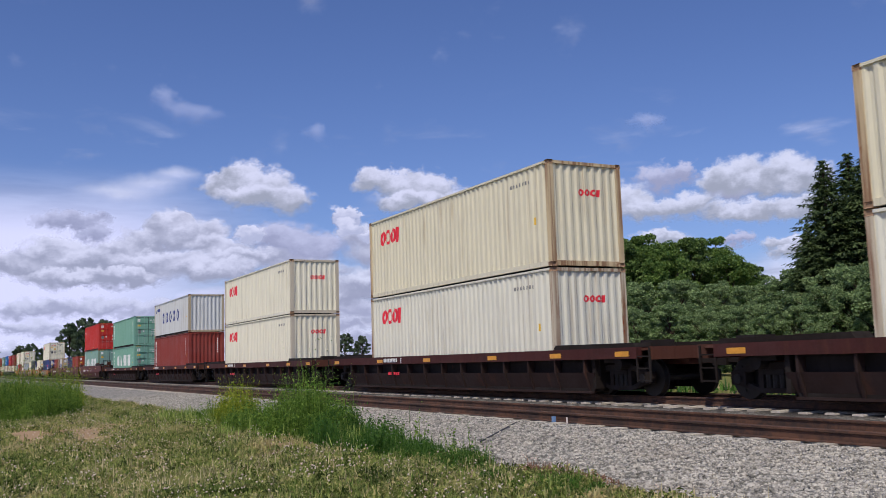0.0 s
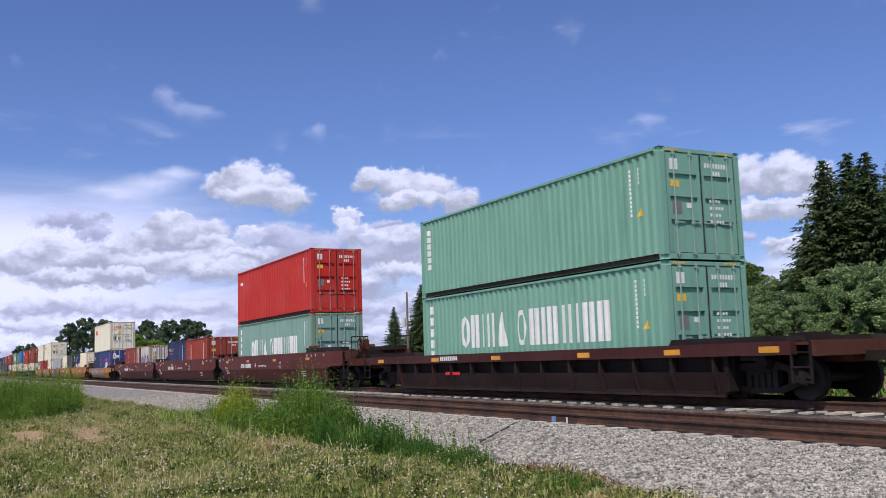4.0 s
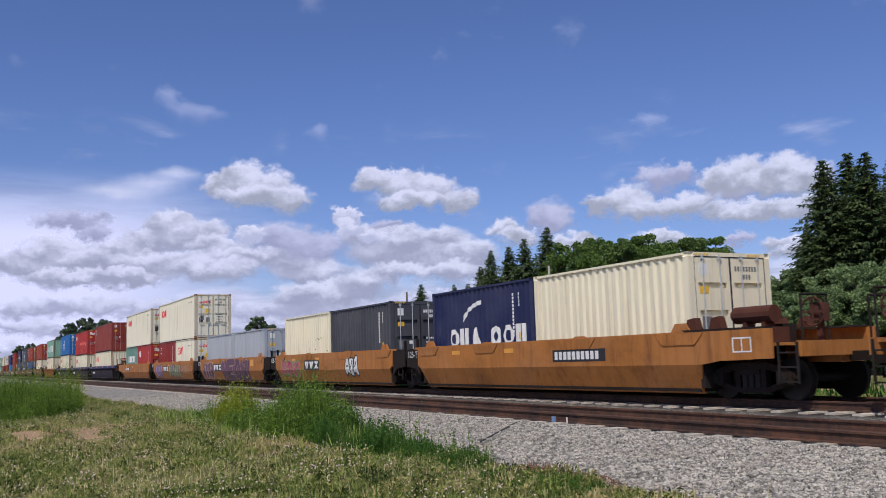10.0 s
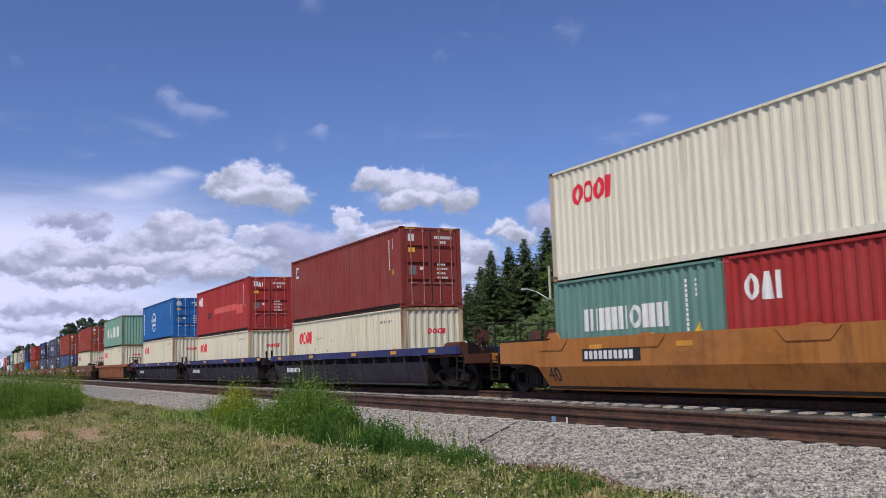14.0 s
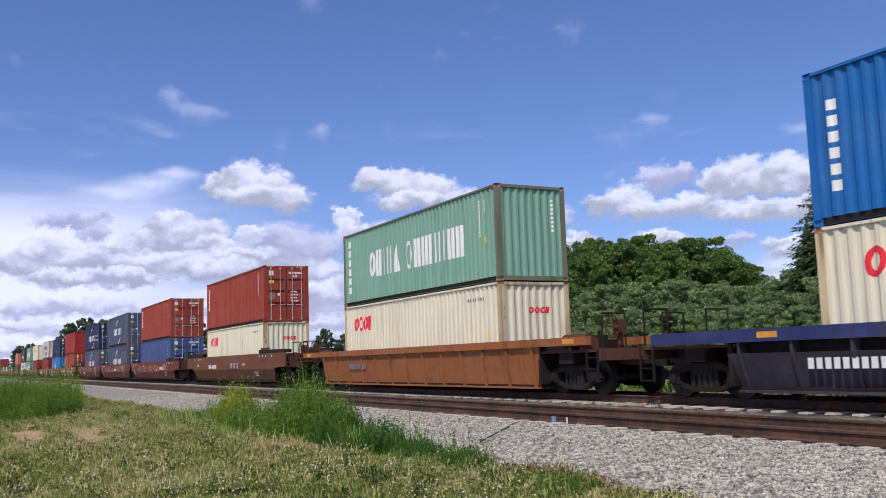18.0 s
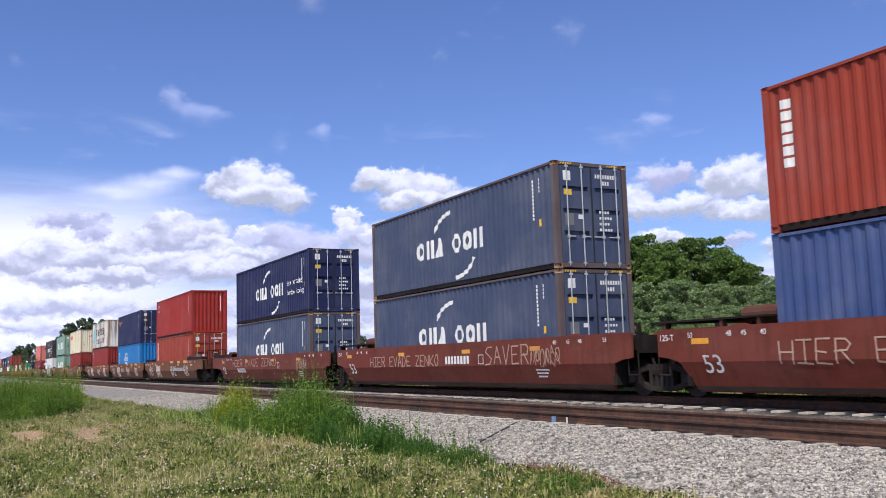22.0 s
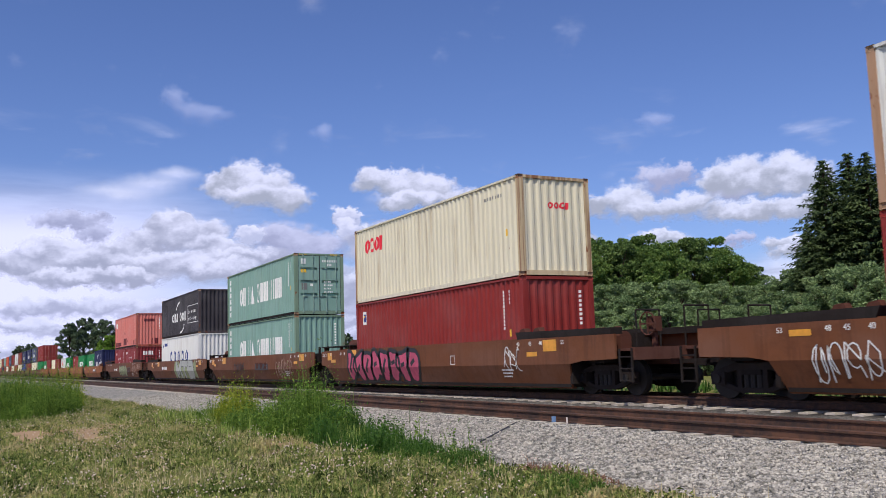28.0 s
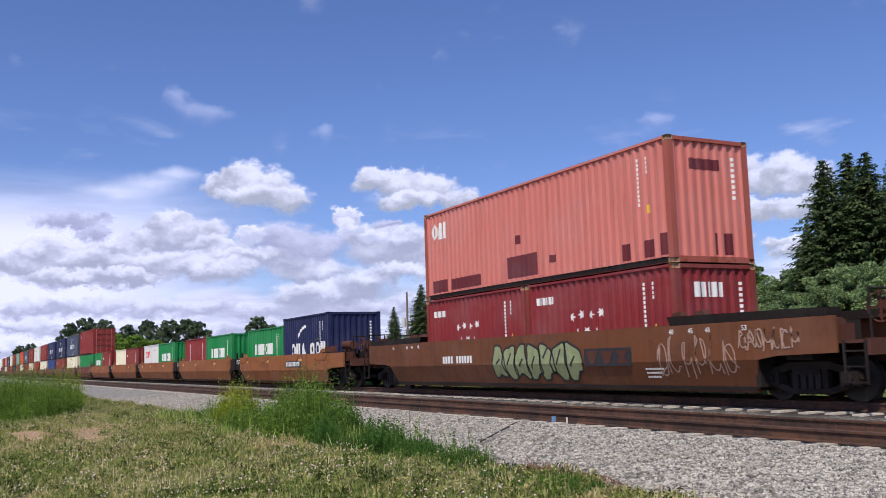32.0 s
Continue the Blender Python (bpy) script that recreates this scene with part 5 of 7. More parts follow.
load(-483.21, 0.4, [("oxide", 40, "H", "panel", "tag", "dark red corrugated container with white label")], ("sealand", 40, "H", "panel", "maersk", "rust-streaked white container with dark block emblem"), 3.30)

# rusty brown three-unit car
for i, x in enumerate((-506.78, -526.38, -545.9)):
    car = ride(well_car("smooth", "car_brown", 11.75 if i == 0 else 9.78, 11.75 if i == 2 else 9.78, "own" if i == 0 else "joint", "own" if i == 2 else "joint", "rusty brown smooth well car with bold graffiti"), x)
    stencils(car, "smooth", i != 1, (-8.2, 6.6), 1.0)
    for q, z, w, h in ((-8.6, 1.1, 0.5, 0.3), (-6.2, 1.12, 0.7, 0.34), (7.4, 1.12, 0.6, 0.3)):
        plate(car, q, z, w, h)
    if i == 0:
        graffiti(car, 71, -6.4, -0.1, 0.22, 1.44, PINKINK, BLACKINK, bold=0.075)
        graffiti(car, 72, 5.4, 6.3, 0.6, 1.3, None, WHITEINK, False)
    if i == 1:
        sign_board(car, 0.4, 0.75, 2.2, RUSTY)
        graffiti(car, 73, 3.8, 6.4, 0.3, 1.35, None, CHALKINK, False)
        graffiti(car, 74, -3.6, -1.6, 0.5, 1.2, None, BLACKINK, False)
    if i == 2:
        graffiti(car, 75, 0.0, 6.6, 0.25, 1.4, SAGEINK, SAGEINK)
        chalk(car, "MTB", 0.6, 0.42, 5.4, 0.82, BLACKINK, 0.24, 6, 0.016)
        chalk(car, "MTB", 0.6, 0.42, 5.4, 0.82, SILVERINK, 0.19, 6, 0.022)
load(-506.78, 0.37, [("oxide", 40, "H", "panel", "tag", "dark red corrugated container with yellow plates")], ("beige", 40, "H", "panel", "oocl", OB), 3.26)
load(-526.38, 0.38, [("csgreen", 40, "H", "panel", "cs", "sea green container with white emblem")], ("csgreen", 40, "H", "door", "cs", "sea green container with white emblem and paneled doors"), 3.28)
load(-545.9, 0.3, [("white", 40, "H", "panel", "cosco", "white corrugated container with navy ring emblem")], ("charcoal", 40, "H", "panel", "ecobox", "charcoal container with white emblem and lettering"), 3.18)

car = ride(well_car("tall", "car_brown", 11.75, 11.75, "own", "own", "rust-stained brown single well car with green graffiti"), -569.45)
stencils(car, "tall", True, (), 1.0)
graffiti(car, 81, -1.4, 2.8, 0.35, 1.35, SAGEINK, BLACKINK)
sign_board(car, 3.0, 0.72, 1.8, RUSTY)
graffiti(car, 82, 5.6, 8.0, 0.4, 1.4, None, CHALKINK, False)
graffiti(car, 83, 8.1, 9.6, 0.95, 1.45, None, CHALKINK, False)
c = load(-569.45, 0.37, [("zimred", 20, "S", "panel", "zim", "dark red short container with white stars"), ("zimred", 20, "S", "panel", "zim", "dark red short container with white stars")], ("salmon", 40, "H", "panel", "cai", "faded salmon container with darker repainted patches"), 2.96)

for q, z, w, h in ((0.5, 0.2, 1.0, 0.4), (1.7, 0.22, 1.9, 0.35), (5.2, 0.25, 1.5, 0.62), (7.3, 0.5, 0.35, 0.2), (10.4, 0.2, 0.3, 0.4), (11.2, 0.2, 0.35, 0.4), (11.75, 0.2, 0.25, 0.5), (5.6, 1.2, 0.3, 0.25)):
    on_side(c, 40, "H", Shape().box(0, w, 0, 0.003, 0, h), PATCHOLD, q, z, "paint_patch")
on_front(c, 40, Shape().box(0, 0.9, 0, 0.003, 0, 0.26), PATCHOLD, 0.65, 2.15, "paint_patch")
on_front(c, 40, Shape().box(0, 0.28, 0, 0.003, 0, 0.5), PATCHOLD, 1.6, 0.2, "paint_patch")
on_front(c, 40, Shape().box(0, 0.1, 0, 0.003, 0, 0.5), PATCHOLD, 1.3, 0.2, "paint_patch")

# second five-unit yellow car
xs = [-590.99 - 15.58 * i for i in range(5)]
for i, x in enumerate(xs):
    car = ride(well_car("short", "car_ribbed", 9.85 if i == 0 else 7.79, 9.85 if i == 4 else 7.79, "own" if i == 0 else "joint", "own" if i == 4 else "joint", "rusty ochre short well car with number board"), x)
    stencils(car, "short", False, (-5.6, -2.0, 3.0), 1.1)
    if i == 0:
        on_sill(car, cached(("board", 2.2), lambda: Shape().box(0, 2.2, 0, 0.003, 0, 0.3)), BLACKINK, 1.2, 0.84, "sign_board")
        on_sill(car, cached(("number", 10), lambda: bars(10, 0.13, 0.2, 0.06, seed=10)), WHITEINK, 1.3, 0.89, out=0.011)
G20 = "bright green short container with white emblem"
load(xs[0], 0.27, [("evergreen", 20, "S", "panel", "ever", G20), ("navy", 20, "H", "panel", "cma", "navy blue short container with white emblem")])
load(xs[1], 0.27, [("oxide", 20, "S", "panel", "triton", "dark red corrugated short container"), ("evergreen", 20, "S", "panel", "ever", G20)])
load(xs[2], 0.27, [("white", 20, "S", "panel", "oocl", "white short container with red emblem"), ("evergreen", 20, "S", "panel", "ever", G20)])
load(xs[3], 0.27, [("cream", 20, "S", "panel", "", "cream corrugated short container"), ("brick", 20, "S", "panel", "small", "brick red short container")])
load(xs[4], 0.27, [("evergreen", 20, "S", "panel", "ever", G20), ("oxide", 20, "S", "panel", "small", "dark red short container")])

# the train's far part
FAR = (("oxide", "evergreen"), ("slate", "cream"), ("navy", "brick"), ("navy", "aplblue"), ("brick", "cream"), ("white", "triton"), ("oxide", "beige"),
       ("slate", "oxide"), ("orange", "pearl"), ("csgreen", "brick"), ("brick", "navy"), ("beige", "triton"), ("navy", "oxide"), ("salmon", "pearl"), ("brick", "slate"), ("pearl", "triton"))
x = xs[4] - 14.2
for i, (a, b) in enumerate(FAR):
    own_f, own_r = i % 5 == 0, i % 5 == 4
    car = ride(well_car("short", "car_brown" if i % 5 else "car_redbrown", 7.79, 7.79, "own" if own_f else "joint", "own" if own_r else "joint", "brown short well car in the distance"), x)
    load(x, 0.27, [(b, 40, "S", "panel", "oocl" if b in ("beige", "pearl") else "small", "far %s container on the lower tier" % dict(evergreen="green", cream="cream", brick="red", aplblue="blue", triton="rust red", beige="beige", oxide="dark red", pearl="pale grey", navy="navy", slate="slate blue")[b])],
         (a, 40, "H", "door", "cma" if a in ("slate", "navy") else "small", "far %s container on the upper tier" % dict(oxide="dark red", slate="slate blue", navy="navy", brick="red", white="white", orange="orange red", csgreen="sea green", beige="beige", salmon="salmon", pearl="pale grey")[a]), 2.87, near=False)
    x -= 15.58


# ---- ground and track ----
def ground_z(x, y):
    near = np.clip((-9.2 - y) / 7.0, 0, 1)
    z = -0.36 - 0.2 * near
    z = np.where(y > -9.0, -0.36 - 0.34 * np.clip((y + 9.0) / 3.0, 0, 1), z)
    # Invented bank at y = 2.9 puts shaded ground behind the cars' undersides.
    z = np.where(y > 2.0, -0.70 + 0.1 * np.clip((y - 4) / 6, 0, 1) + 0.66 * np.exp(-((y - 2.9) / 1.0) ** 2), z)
    bumps = 0.05 * np.sin(x * 0.9 + 1.3 * y) * np.sin(0.7 * y - 0.35 * x) + 0.03 * np.sin(2.3 * x - 1.1 * y)
    return z + np.where(y < -9.2, bumps * np.clip((-9.2 - y) / 0.8, 0, 1), 0)


def sheet(name, xs, ys, zfun, mat):
    gx, gy = np.meshgrid(xs, ys)
    gz = zfun(gx, gy)
    v = np.stack([gx, gy, gz], -1).reshape(-1, 3)
    nx, ny = len(xs), len(ys)
    i = np.arange((ny - 1) * (nx - 1))
    a = (i // (nx - 1)) * nx + i % (nx - 1)
    f = np.stack([a, a + 1, a + nx + 1, a + nx], -1)
    me = bpy.data.meshes.new(name)
    me.from_pydata(v.tolist(), [], f.tolist())
    me.materials.append(mat)
    me.polygons.foreach_set("use_smooth", [True] * len(me.polygons))
    return new(name, me)


def soil():
    mat = bpy.data.materials.new("meadow_soil")
    nt, bsdf, add = node_tools(mat)
    tc = add("ShaderNodeTexCoord").outputs["Object"]
    n1 = add("ShaderNodeTexNoise", {"Vector": tc, "Scale": 0.35, "Detail": 5.0, "Roughness": 0.6})
    n2 = add("ShaderNodeTexNoise", {"Vector": tc, "Scale": 14.0, "Detail": 6.0, "Roughness": 0.7})
    green = mix(add, n2.outputs[0], srgb(80, 94, 40), srgb(138, 134, 78))
    dry = mix(add, n2.outputs[0], srgb(140, 114, 86), srgb(190, 162, 128))
    track = add("ShaderNodeVectorMath", {0: tc, 1: (-24.0, -12.8, 0)}, operation="SUBTRACT").outputs[0]
    track = add("ShaderNodeVectorMath", {0: track, 1: (0.32, 0.5, 0)}, operation="MULTIPLY").outputs[0]
    track = add("ShaderNodeVectorMath", {0: track}, operation="LENGTH").outputs["Value"]
    worn = add("ShaderNodeMath", {0: n1.outputs[0], 1: ramp(add, track, 1.2, 0.4)}, operation="ADD").outputs[0]
    c = mix(add, ramp(add, worn, 0.5, 0.7), green, dry)
    nt.links.new(c, bsdf.inputs["Base Color"])
    bsdf.inputs["Roughness"].default_value = 0.95
    bsdf.inputs["Specular IOR Level"].default_value = 0.1
    b = add("ShaderNodeBump", {"Height": n2.outputs[0], "Strength": 0.8, "Distance": 0.05})
    nt.links.new(b.outputs[0], bsdf.inputs["Normal"])
    return mat


def gravel():
    mat = bpy.data.materials.new("ballast_stone")
    nt, bsdf, add = node_tools(mat)
    tc = add("ShaderNodeTexCoord").outputs["Object"]
    vo = add("ShaderNodeTexVoronoi", {"Vector": tc, "Scale": 16.0})
    n = add("ShaderNodeTexNoise", {"Vector": tc, "Scale": 0.7, "Detail": 4.0})
    geo = add("ShaderNodeNewGeometry")
    tone = add("ShaderNodeSeparateColor", {0: vo.outputs["Color"]}).outputs[0]
    f = add("ShaderNodeMath", {0: tone, 1: geo.outputs["Random Per Island"]}, operation="ADD").outputs[0]
    c = mix(add, ramp(add, f, 0.1, 1.8), srgb(112, 109, 101), srgb(204, 197, 184))
    soft = add("ShaderNodeMath", {0: ramp(add, n.outputs[0], 0.5, 0.8), 1: 0.45}, operation="MULTIPLY").outputs[0]
    c = mix(add, soft, c, srgb(160, 150, 136))
    ya = add("ShaderNodeMath", {0: add("ShaderNodeSeparateXYZ", {0: tc}).outputs[1]}, operation="ABSOLUTE").outputs[0]
    under_train = add("ShaderNodeMath", {0: n.outputs[0], 1: -0.9, 2: ya}, operation="MULTIPLY_ADD").outputs[0]
    c = mix(add, ramp(add, under_train, 1.7, 0.7), c, srgb(50, 45, 40))       # darker along the main track: oil, and the train's shade put into colour
    nt.links.new(c, bsdf.inputs["Base Color"])
    bsdf.inputs["Roughness"].default_value = 0.9
    b = add("ShaderNodeBump", {"Height": vo.outputs["Distance"], "Strength": 0.9, "Distance": 0.05})
    b.invert = True
    nt.links.new(b.outputs[0], bsdf.inputs["Normal"])
    return mat


SOIL, STONE = soil(), gravel()
gx = np.unique(np.concatenate([np.linspace(-3600, -300, 24), np.linspace(-300, -60, 40), np.linspace(-60, 12, 180), np.linspace(12, 300, 20), np.linspace(300, 3000, 12)]))
gy = np.unique(np.concatenate([np.linspace(-2500, -60, 14), np.linspace(-60, -16, 12), np.linspace(-16, -8, 50), np.linspace(-8, 10, 19), np.linspace(10, 120, 14), np.linspace(120, 3000, 14)]))
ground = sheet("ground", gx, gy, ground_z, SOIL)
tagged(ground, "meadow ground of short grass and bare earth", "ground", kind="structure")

PROFILE = ((-9.5, -0.5), (-9.1, -0.375), (-8.5, -0.34), (-7.0, -0.3), (-5.75, -0.262), (-5.4, -0.258), (-4.95, -0.275), (-3.45, -0.275), (-2.9, -0.28), (-2.4, -0.34), (-1.9, -0.31), (-1.45, -0.21), (-1.0, -0.205), (1.75, -0.2), (2.3, -0.25), (3.3, -0.4))
py = np.array([p[0] for p in PROFILE])
pz = np.array([p[1] for p in PROFILE])


def ballast_z(x, y):
    j = 0.012 * np.sin(x * 7.1 + y * 3.3) * np.sin(x * 3.7 - y * 9.1)
    return np.interp(y, py, pz) + j


bx = np.unique(np.concatenate([np.linspace(-1500, -80, 60), np.linspace(-80, 10, 300), np.linspace(10, 700, 30)]))
by = np.unique(np.concatenate([py, np.linspace(-9.4, -5.4, 22)]))
ballast = sheet("ballast", bx, by, ballast_z, STONE)
tagged(ballast, "grey crushed stone ballast bed under the tracks", "ballast", kind="structure")


def scatter_mesh(name, base_v, base_f, pos, scl, rnd, mat, squash=(1, 1, 1), upright=False, tilt=0.35):
    """Many small copies of a shape in one mesh, each turned and sized by chance."""
    n = len(pos)
    bv = np.array(base_v, dtype=float)
    if upright:
        a = rnd.uniform(0, 2 * np.pi, n)
        t = rnd.normal(0, tilt, n)
        ca, sa, ct, st = np.cos(a), np.sin(a), np.cos(t), np.sin(t)
        R = np.zeros((n, 3, 3))
        R[:, 0, 0], R[:, 0, 1], R[:, 0, 2] = ca, -sa * ct, sa * st
        R[:, 1, 0], R[:, 1, 1], R[:, 1, 2] = sa, ca * ct, -ca * st
        R[:, 2, 1], R[:, 2, 2] = st, ct
    else:
        q = rnd.normal(size=(n, 4))
        q /= np.linalg.norm(q, axis=1)[:, None]
        w, x, y, z = q.T
        R = np.stack([np.stack([1 - 2 * (y * y + z * z), 2 * (x * y - w * z), 2 * (x * z + w * y)], -1),
                      np.stack([2 * (x * y + w * z), 1 - 2 * (x * x + z * z), 2 * (y * z - w * x)], -1),
                      np.stack([2 * (x * z - w * y), 2 * (y * z + w * x), 1 - 2 * (x * x + y * y)], -1)], 1)
    scl = np.asarray(scl)
    loc = bv[None] * (scl[:, None, None] if scl.ndim == 1 else scl[:, None, :])
    v = np.einsum("nij,nkj->nki", R, loc) * np.array(squash) + pos[:, None, :]
    k = len(bv)
    bf = np.array(base_f)
    f = (bf[None] + (np.arange(n) * k)[:, None, None]).reshape(-1, bf.shape[1])
    me = bpy.data.meshes.new(name)
    m = bf.shape[1]
    me.vertices.add(n * k)
    me.vertices.foreach_set("co", v.reshape(-1))
    me.loops.add(len(f) * m)
    me.loops.foreach_set("vertex_index", f.reshape(-1).astype(np.int32))
    me.polygons.add(len(f))
    me.polygons.foreach_set("loop_start", np.arange(0, len(f) * m, m, dtype=np.int32))
    me.polygons.foreach_set("loop_total", np.full(len(f), m, dtype=np.int32))
    me.update(calc_edges=True)
    me.materials.append(mat)
    return me


rng = np.random.default_rng(7)
PEB_V = [(1, 0, 0.1), (0.2, 0.8, 0.2), (-0.9, 0.3, -0.1), (-0.4, -0.8, 0.1), (0.5, -0.7, -0.2), (0.1, 0.1, 0.7), (0.0, -0.1, -0.7)]
PEB_F = [(0, 1, 5), (1, 2, 5), (2, 3, 5), (3, 4, 5), (4, 0, 5), (1, 0, 6), (2, 1, 6), (3, 2, 6), (4, 3, 6), (0, 4, 6)]
n = 76000
sx = -3.5 - 42 * rng.random(n) ** 2.1
sy = -5.35 - 4.0 * rng.random(n)
stones = scatter_mesh("ballast_stones", PEB_V, PEB_F, np.stack([sx, sy, ballast_z(sx, sy) + 0.005], -1), rng.uniform(0.016, 0.042, n), rng, STONE, squash=(1, 1, 0.8))
tagged(new("ballast_stones", stones), "loose grey crushed stones on the ballast shoulder", "gravel", kind="stuff")


def rail_run(name, y, z, label):
    """One rail: foot, web and head."""
    prof = [(-0.07, -0.172), (0.07, -0.172), (0.07, -0.160), (0.012, -0.145), (0.009, -0.045), (0.036, -0.035), (0.036, -0.008), (0.028, 0), (-0.028, 0), (-0.036, -0.008), (-0.036, -0.035), (-0.009, -0.045), (-0.012, -0.145), (-0.07, -0.160)]
    s = Shape()
    k = len(prof)
    for x in (-1500.0, 700.0):
        s.v += [(x, y + a, z + b) for a, b in prof]
    s.f += [((i + 1) % k, i, k + i, k + (i + 1) % k) for i in range(k)]
    ob = new(name, s.mesh(name))
    ob.material_slots[0].link = "OBJECT"
    ob.material_slots[0].material = RAIL
    me = ob.data
    me.materials.append(RAILTOP)
    for p in me.polygons:
        if p.normal.z > 0.9 and p.center.z > z - 0.01:
            p.material_index = 1
    tagged(ob, label, "rail", "rails", "structure")
    return ob


for name, y, z in (("rail_siding_near", -4.95, -0.08), ("rail_siding_far", -3.45, -0.08), ("rail_main_near", -0.75, 0.0), ("rail_main_far", 0.75, 0.0)):
    rail_run(name, y, z, "rust brown steel rail on concrete ties")


def tie_shape():
    s = Shape()
    s.prism([(-0.13, -0.2), (0.13, -0.2), (0.11, 0.0), (-0.11, 0.0)], -1.37, 1.37)
    return s


tie_me = tie_shape().mesh("tie")
for track, yc, zt, jitter in (("ties_siding", -4.2, -0.252, 1), ("ties_main", 0.0, -0.172, 2)):
    root = new(track)
    tagged(root, "row of pale concrete railway ties", "railway ties", kind="structure")
    rnd = random.Random(jitter)
    rest = Shape()
    base = tie_shape()
    for i in range(-660, 40):
        x = i * 0.61
        if -100 <= i <= 10:
            t = part("tie", tie_me, TIE, root, "", (x + rnd.uniform(-0.015, 0.015), yc + rnd.uniform(-0.03, 0.03), zt + rnd.uniform(-0.006, 0.004)))
            t.rotation_euler = (0, 0, rnd.uniform(-0.012, 0.012))
        else:
            rest.box(x - 0.12, x + 0.12, yc - 1.37, yc + 1.37, zt - 0.2, zt)
    tagged(part("tie_row", rest, TIE, root), kind="stuff")

# small things beside the siding
# Two upright pieces stand in for blue and white paint marks on the rail.
post = new("marker_stake", Shape().box(-0.03, 0.03, -0.03, 0.03, 0, 0.12).mesh("marker_stake"))
post.data.materials[0] = plain("stake_blue", (120, 150, 190), 0.6)
p0 = (-14.78, -5.1, -0.262)
post.location = p0
tagged(post, "small pale blue stake standing in for a rail paint mark", "stake")
post = new("marker_stake", Shape().tube((0, 0, 0), (0, 0, 0.12), 0.016, 8).mesh("marker_stake"))
post.data.materials[0] = plain("stake_white", (226, 214, 206), 0.6)
post.location = (-14.35, -5.1, -0.262)
tagged(post, "thin white stake standing in for a rail paint mark", "stake")
pipe = new("old_cable", Shape().tube((-12.75, -7.89, -0.30), (-15.25, -5.63, -0.24), 0.013, 7).mesh("old_cable"))
pipe.data.materials[0] = plain("cable_dark", (58, 60, 66), 0.7)
tagged(pipe, "dark cable lying across the ballast shoulder", "cable")


# ---- grass and weeds ----
GRASS = foliage("grass_blades", (94, 122, 47), (174, 182, 98), 0.4, (208, 194, 140))
WEED = foliage("weed_blades", (60, 98, 30), (132, 160, 62), 0.4)
WEED3 = foliage("weed_deep", (42, 82, 26), (98, 134, 52), 0.35)
DRY = foliage("dry_blades", (168, 150, 108), (214, 200, 156), 0.2)
BLADE_V = [(-0.5, 0, 0), (0.5, 0, 0), (-0.34, 0.12, 0.55), (0.34, 0.12, 0.55), (0.0, 0.34, 1.0)]
BLADE_F = [(0, 1, 3), (0, 3, 2), (2, 3, 4)]
# worn spots of bare earth: x, y, half length, half width
WORN = ((-15.2, -10.4, 0.9, 0.16), (-25.4, -8.9, 4.0, 0.5), (-24.0, -13.7, 3.2, 0.5), (-22.0, -12.5, 1.8, 0.42), (-21.6, -11.8, 1.2, 0.4), (-27.0, -11.6, 2.5, 0.3), (-30.0, -10.1, 2.2, 0.3), (-13.9, -10.7, 0.5, 0.2), (-7.4, -10.1, 0.9, 0.3))


def patch(x, y):
    return np.sin(x * 0.55 + 0.8 * y) * np.sin(0.45 * x - 1.3 * y) + 0.6 * np.sin(1.7 * x + 0.4 * y)


def tuft(x, y):
    """Lumps a hand wide to a step wide."""
    return np.sin(5.3 * x + 3.1 * y) * np.sin(4.1 * y - 2.9 * x) + 0.7 * np.sin(11 * x - 7 * y) * np.sin(9 * y + 8 * x) + 0.6 * np.sin(2.3 * x + 1.9 * y + 1)


def edge(x):
    """Where the grass ends against the ballast."""
    return -9.25 + 0.18 * np.sin(x * 1.1) + 0.12 * np.sin(x * 2.7) + 0.25 * np.sin(x * 0.31) + 0.35 * np.exp(-((x + 7.6) / 1.3) ** 2)


def worn(x, y, r):
    out = np.zeros(len(x), bool)
    for cx, cy, a, b in WORN:
        out |= ((x - cx) / a) ** 2 + ((y - cy) / b) ** 2 < 0.25 + 1.1 * r.random(len(x))
    return out


def field(r, n):
    x = -3.0 - 60 * r.random(n) ** 1.9
    y = edge(x) - (0.0 + 6.6 * r.random(n)) * np.ones(n)
    return x, y


def green_field(r, n):
    x, y = field(r, n)
    keep = (patch(x, y) + 0.5 * tuft(x, y) + 1.9 * r.random(n) > 0.0) & ~worn(x, y, r)
    return x[keep], y[keep]


def dry_field(r, n):
    x, y = field(r, n)
    for _ in range(3):
        bad = patch(x, y) > 0.0
        x = np.where(bad, x + r.normal(0, 1.2, n), x)
    x = np.minimum(x, -3)
    keep = ~worn(x, y, r)
    return x[keep], y[keep]


def meadow(name, n, sample, height, width, mat, seed, tilt=0.4):
    r = np.random.default_rng(seed)
    x, y = sample(r, n)
    z = np.maximum(ground_z(x, y), np.where(y > -9.5, ballast_z(x, y), -9)) - 0.01
    h = height(r, x, y)
    s = np.stack([width * r.uniform(0.6, 1.6, len(x)), h * 1.1, h], -1)
    return scatter_mesh(name, BLADE_V, BLADE_F, np.stack([x, y, z], -1), s, r, mat, upright=True, tilt=tilt)


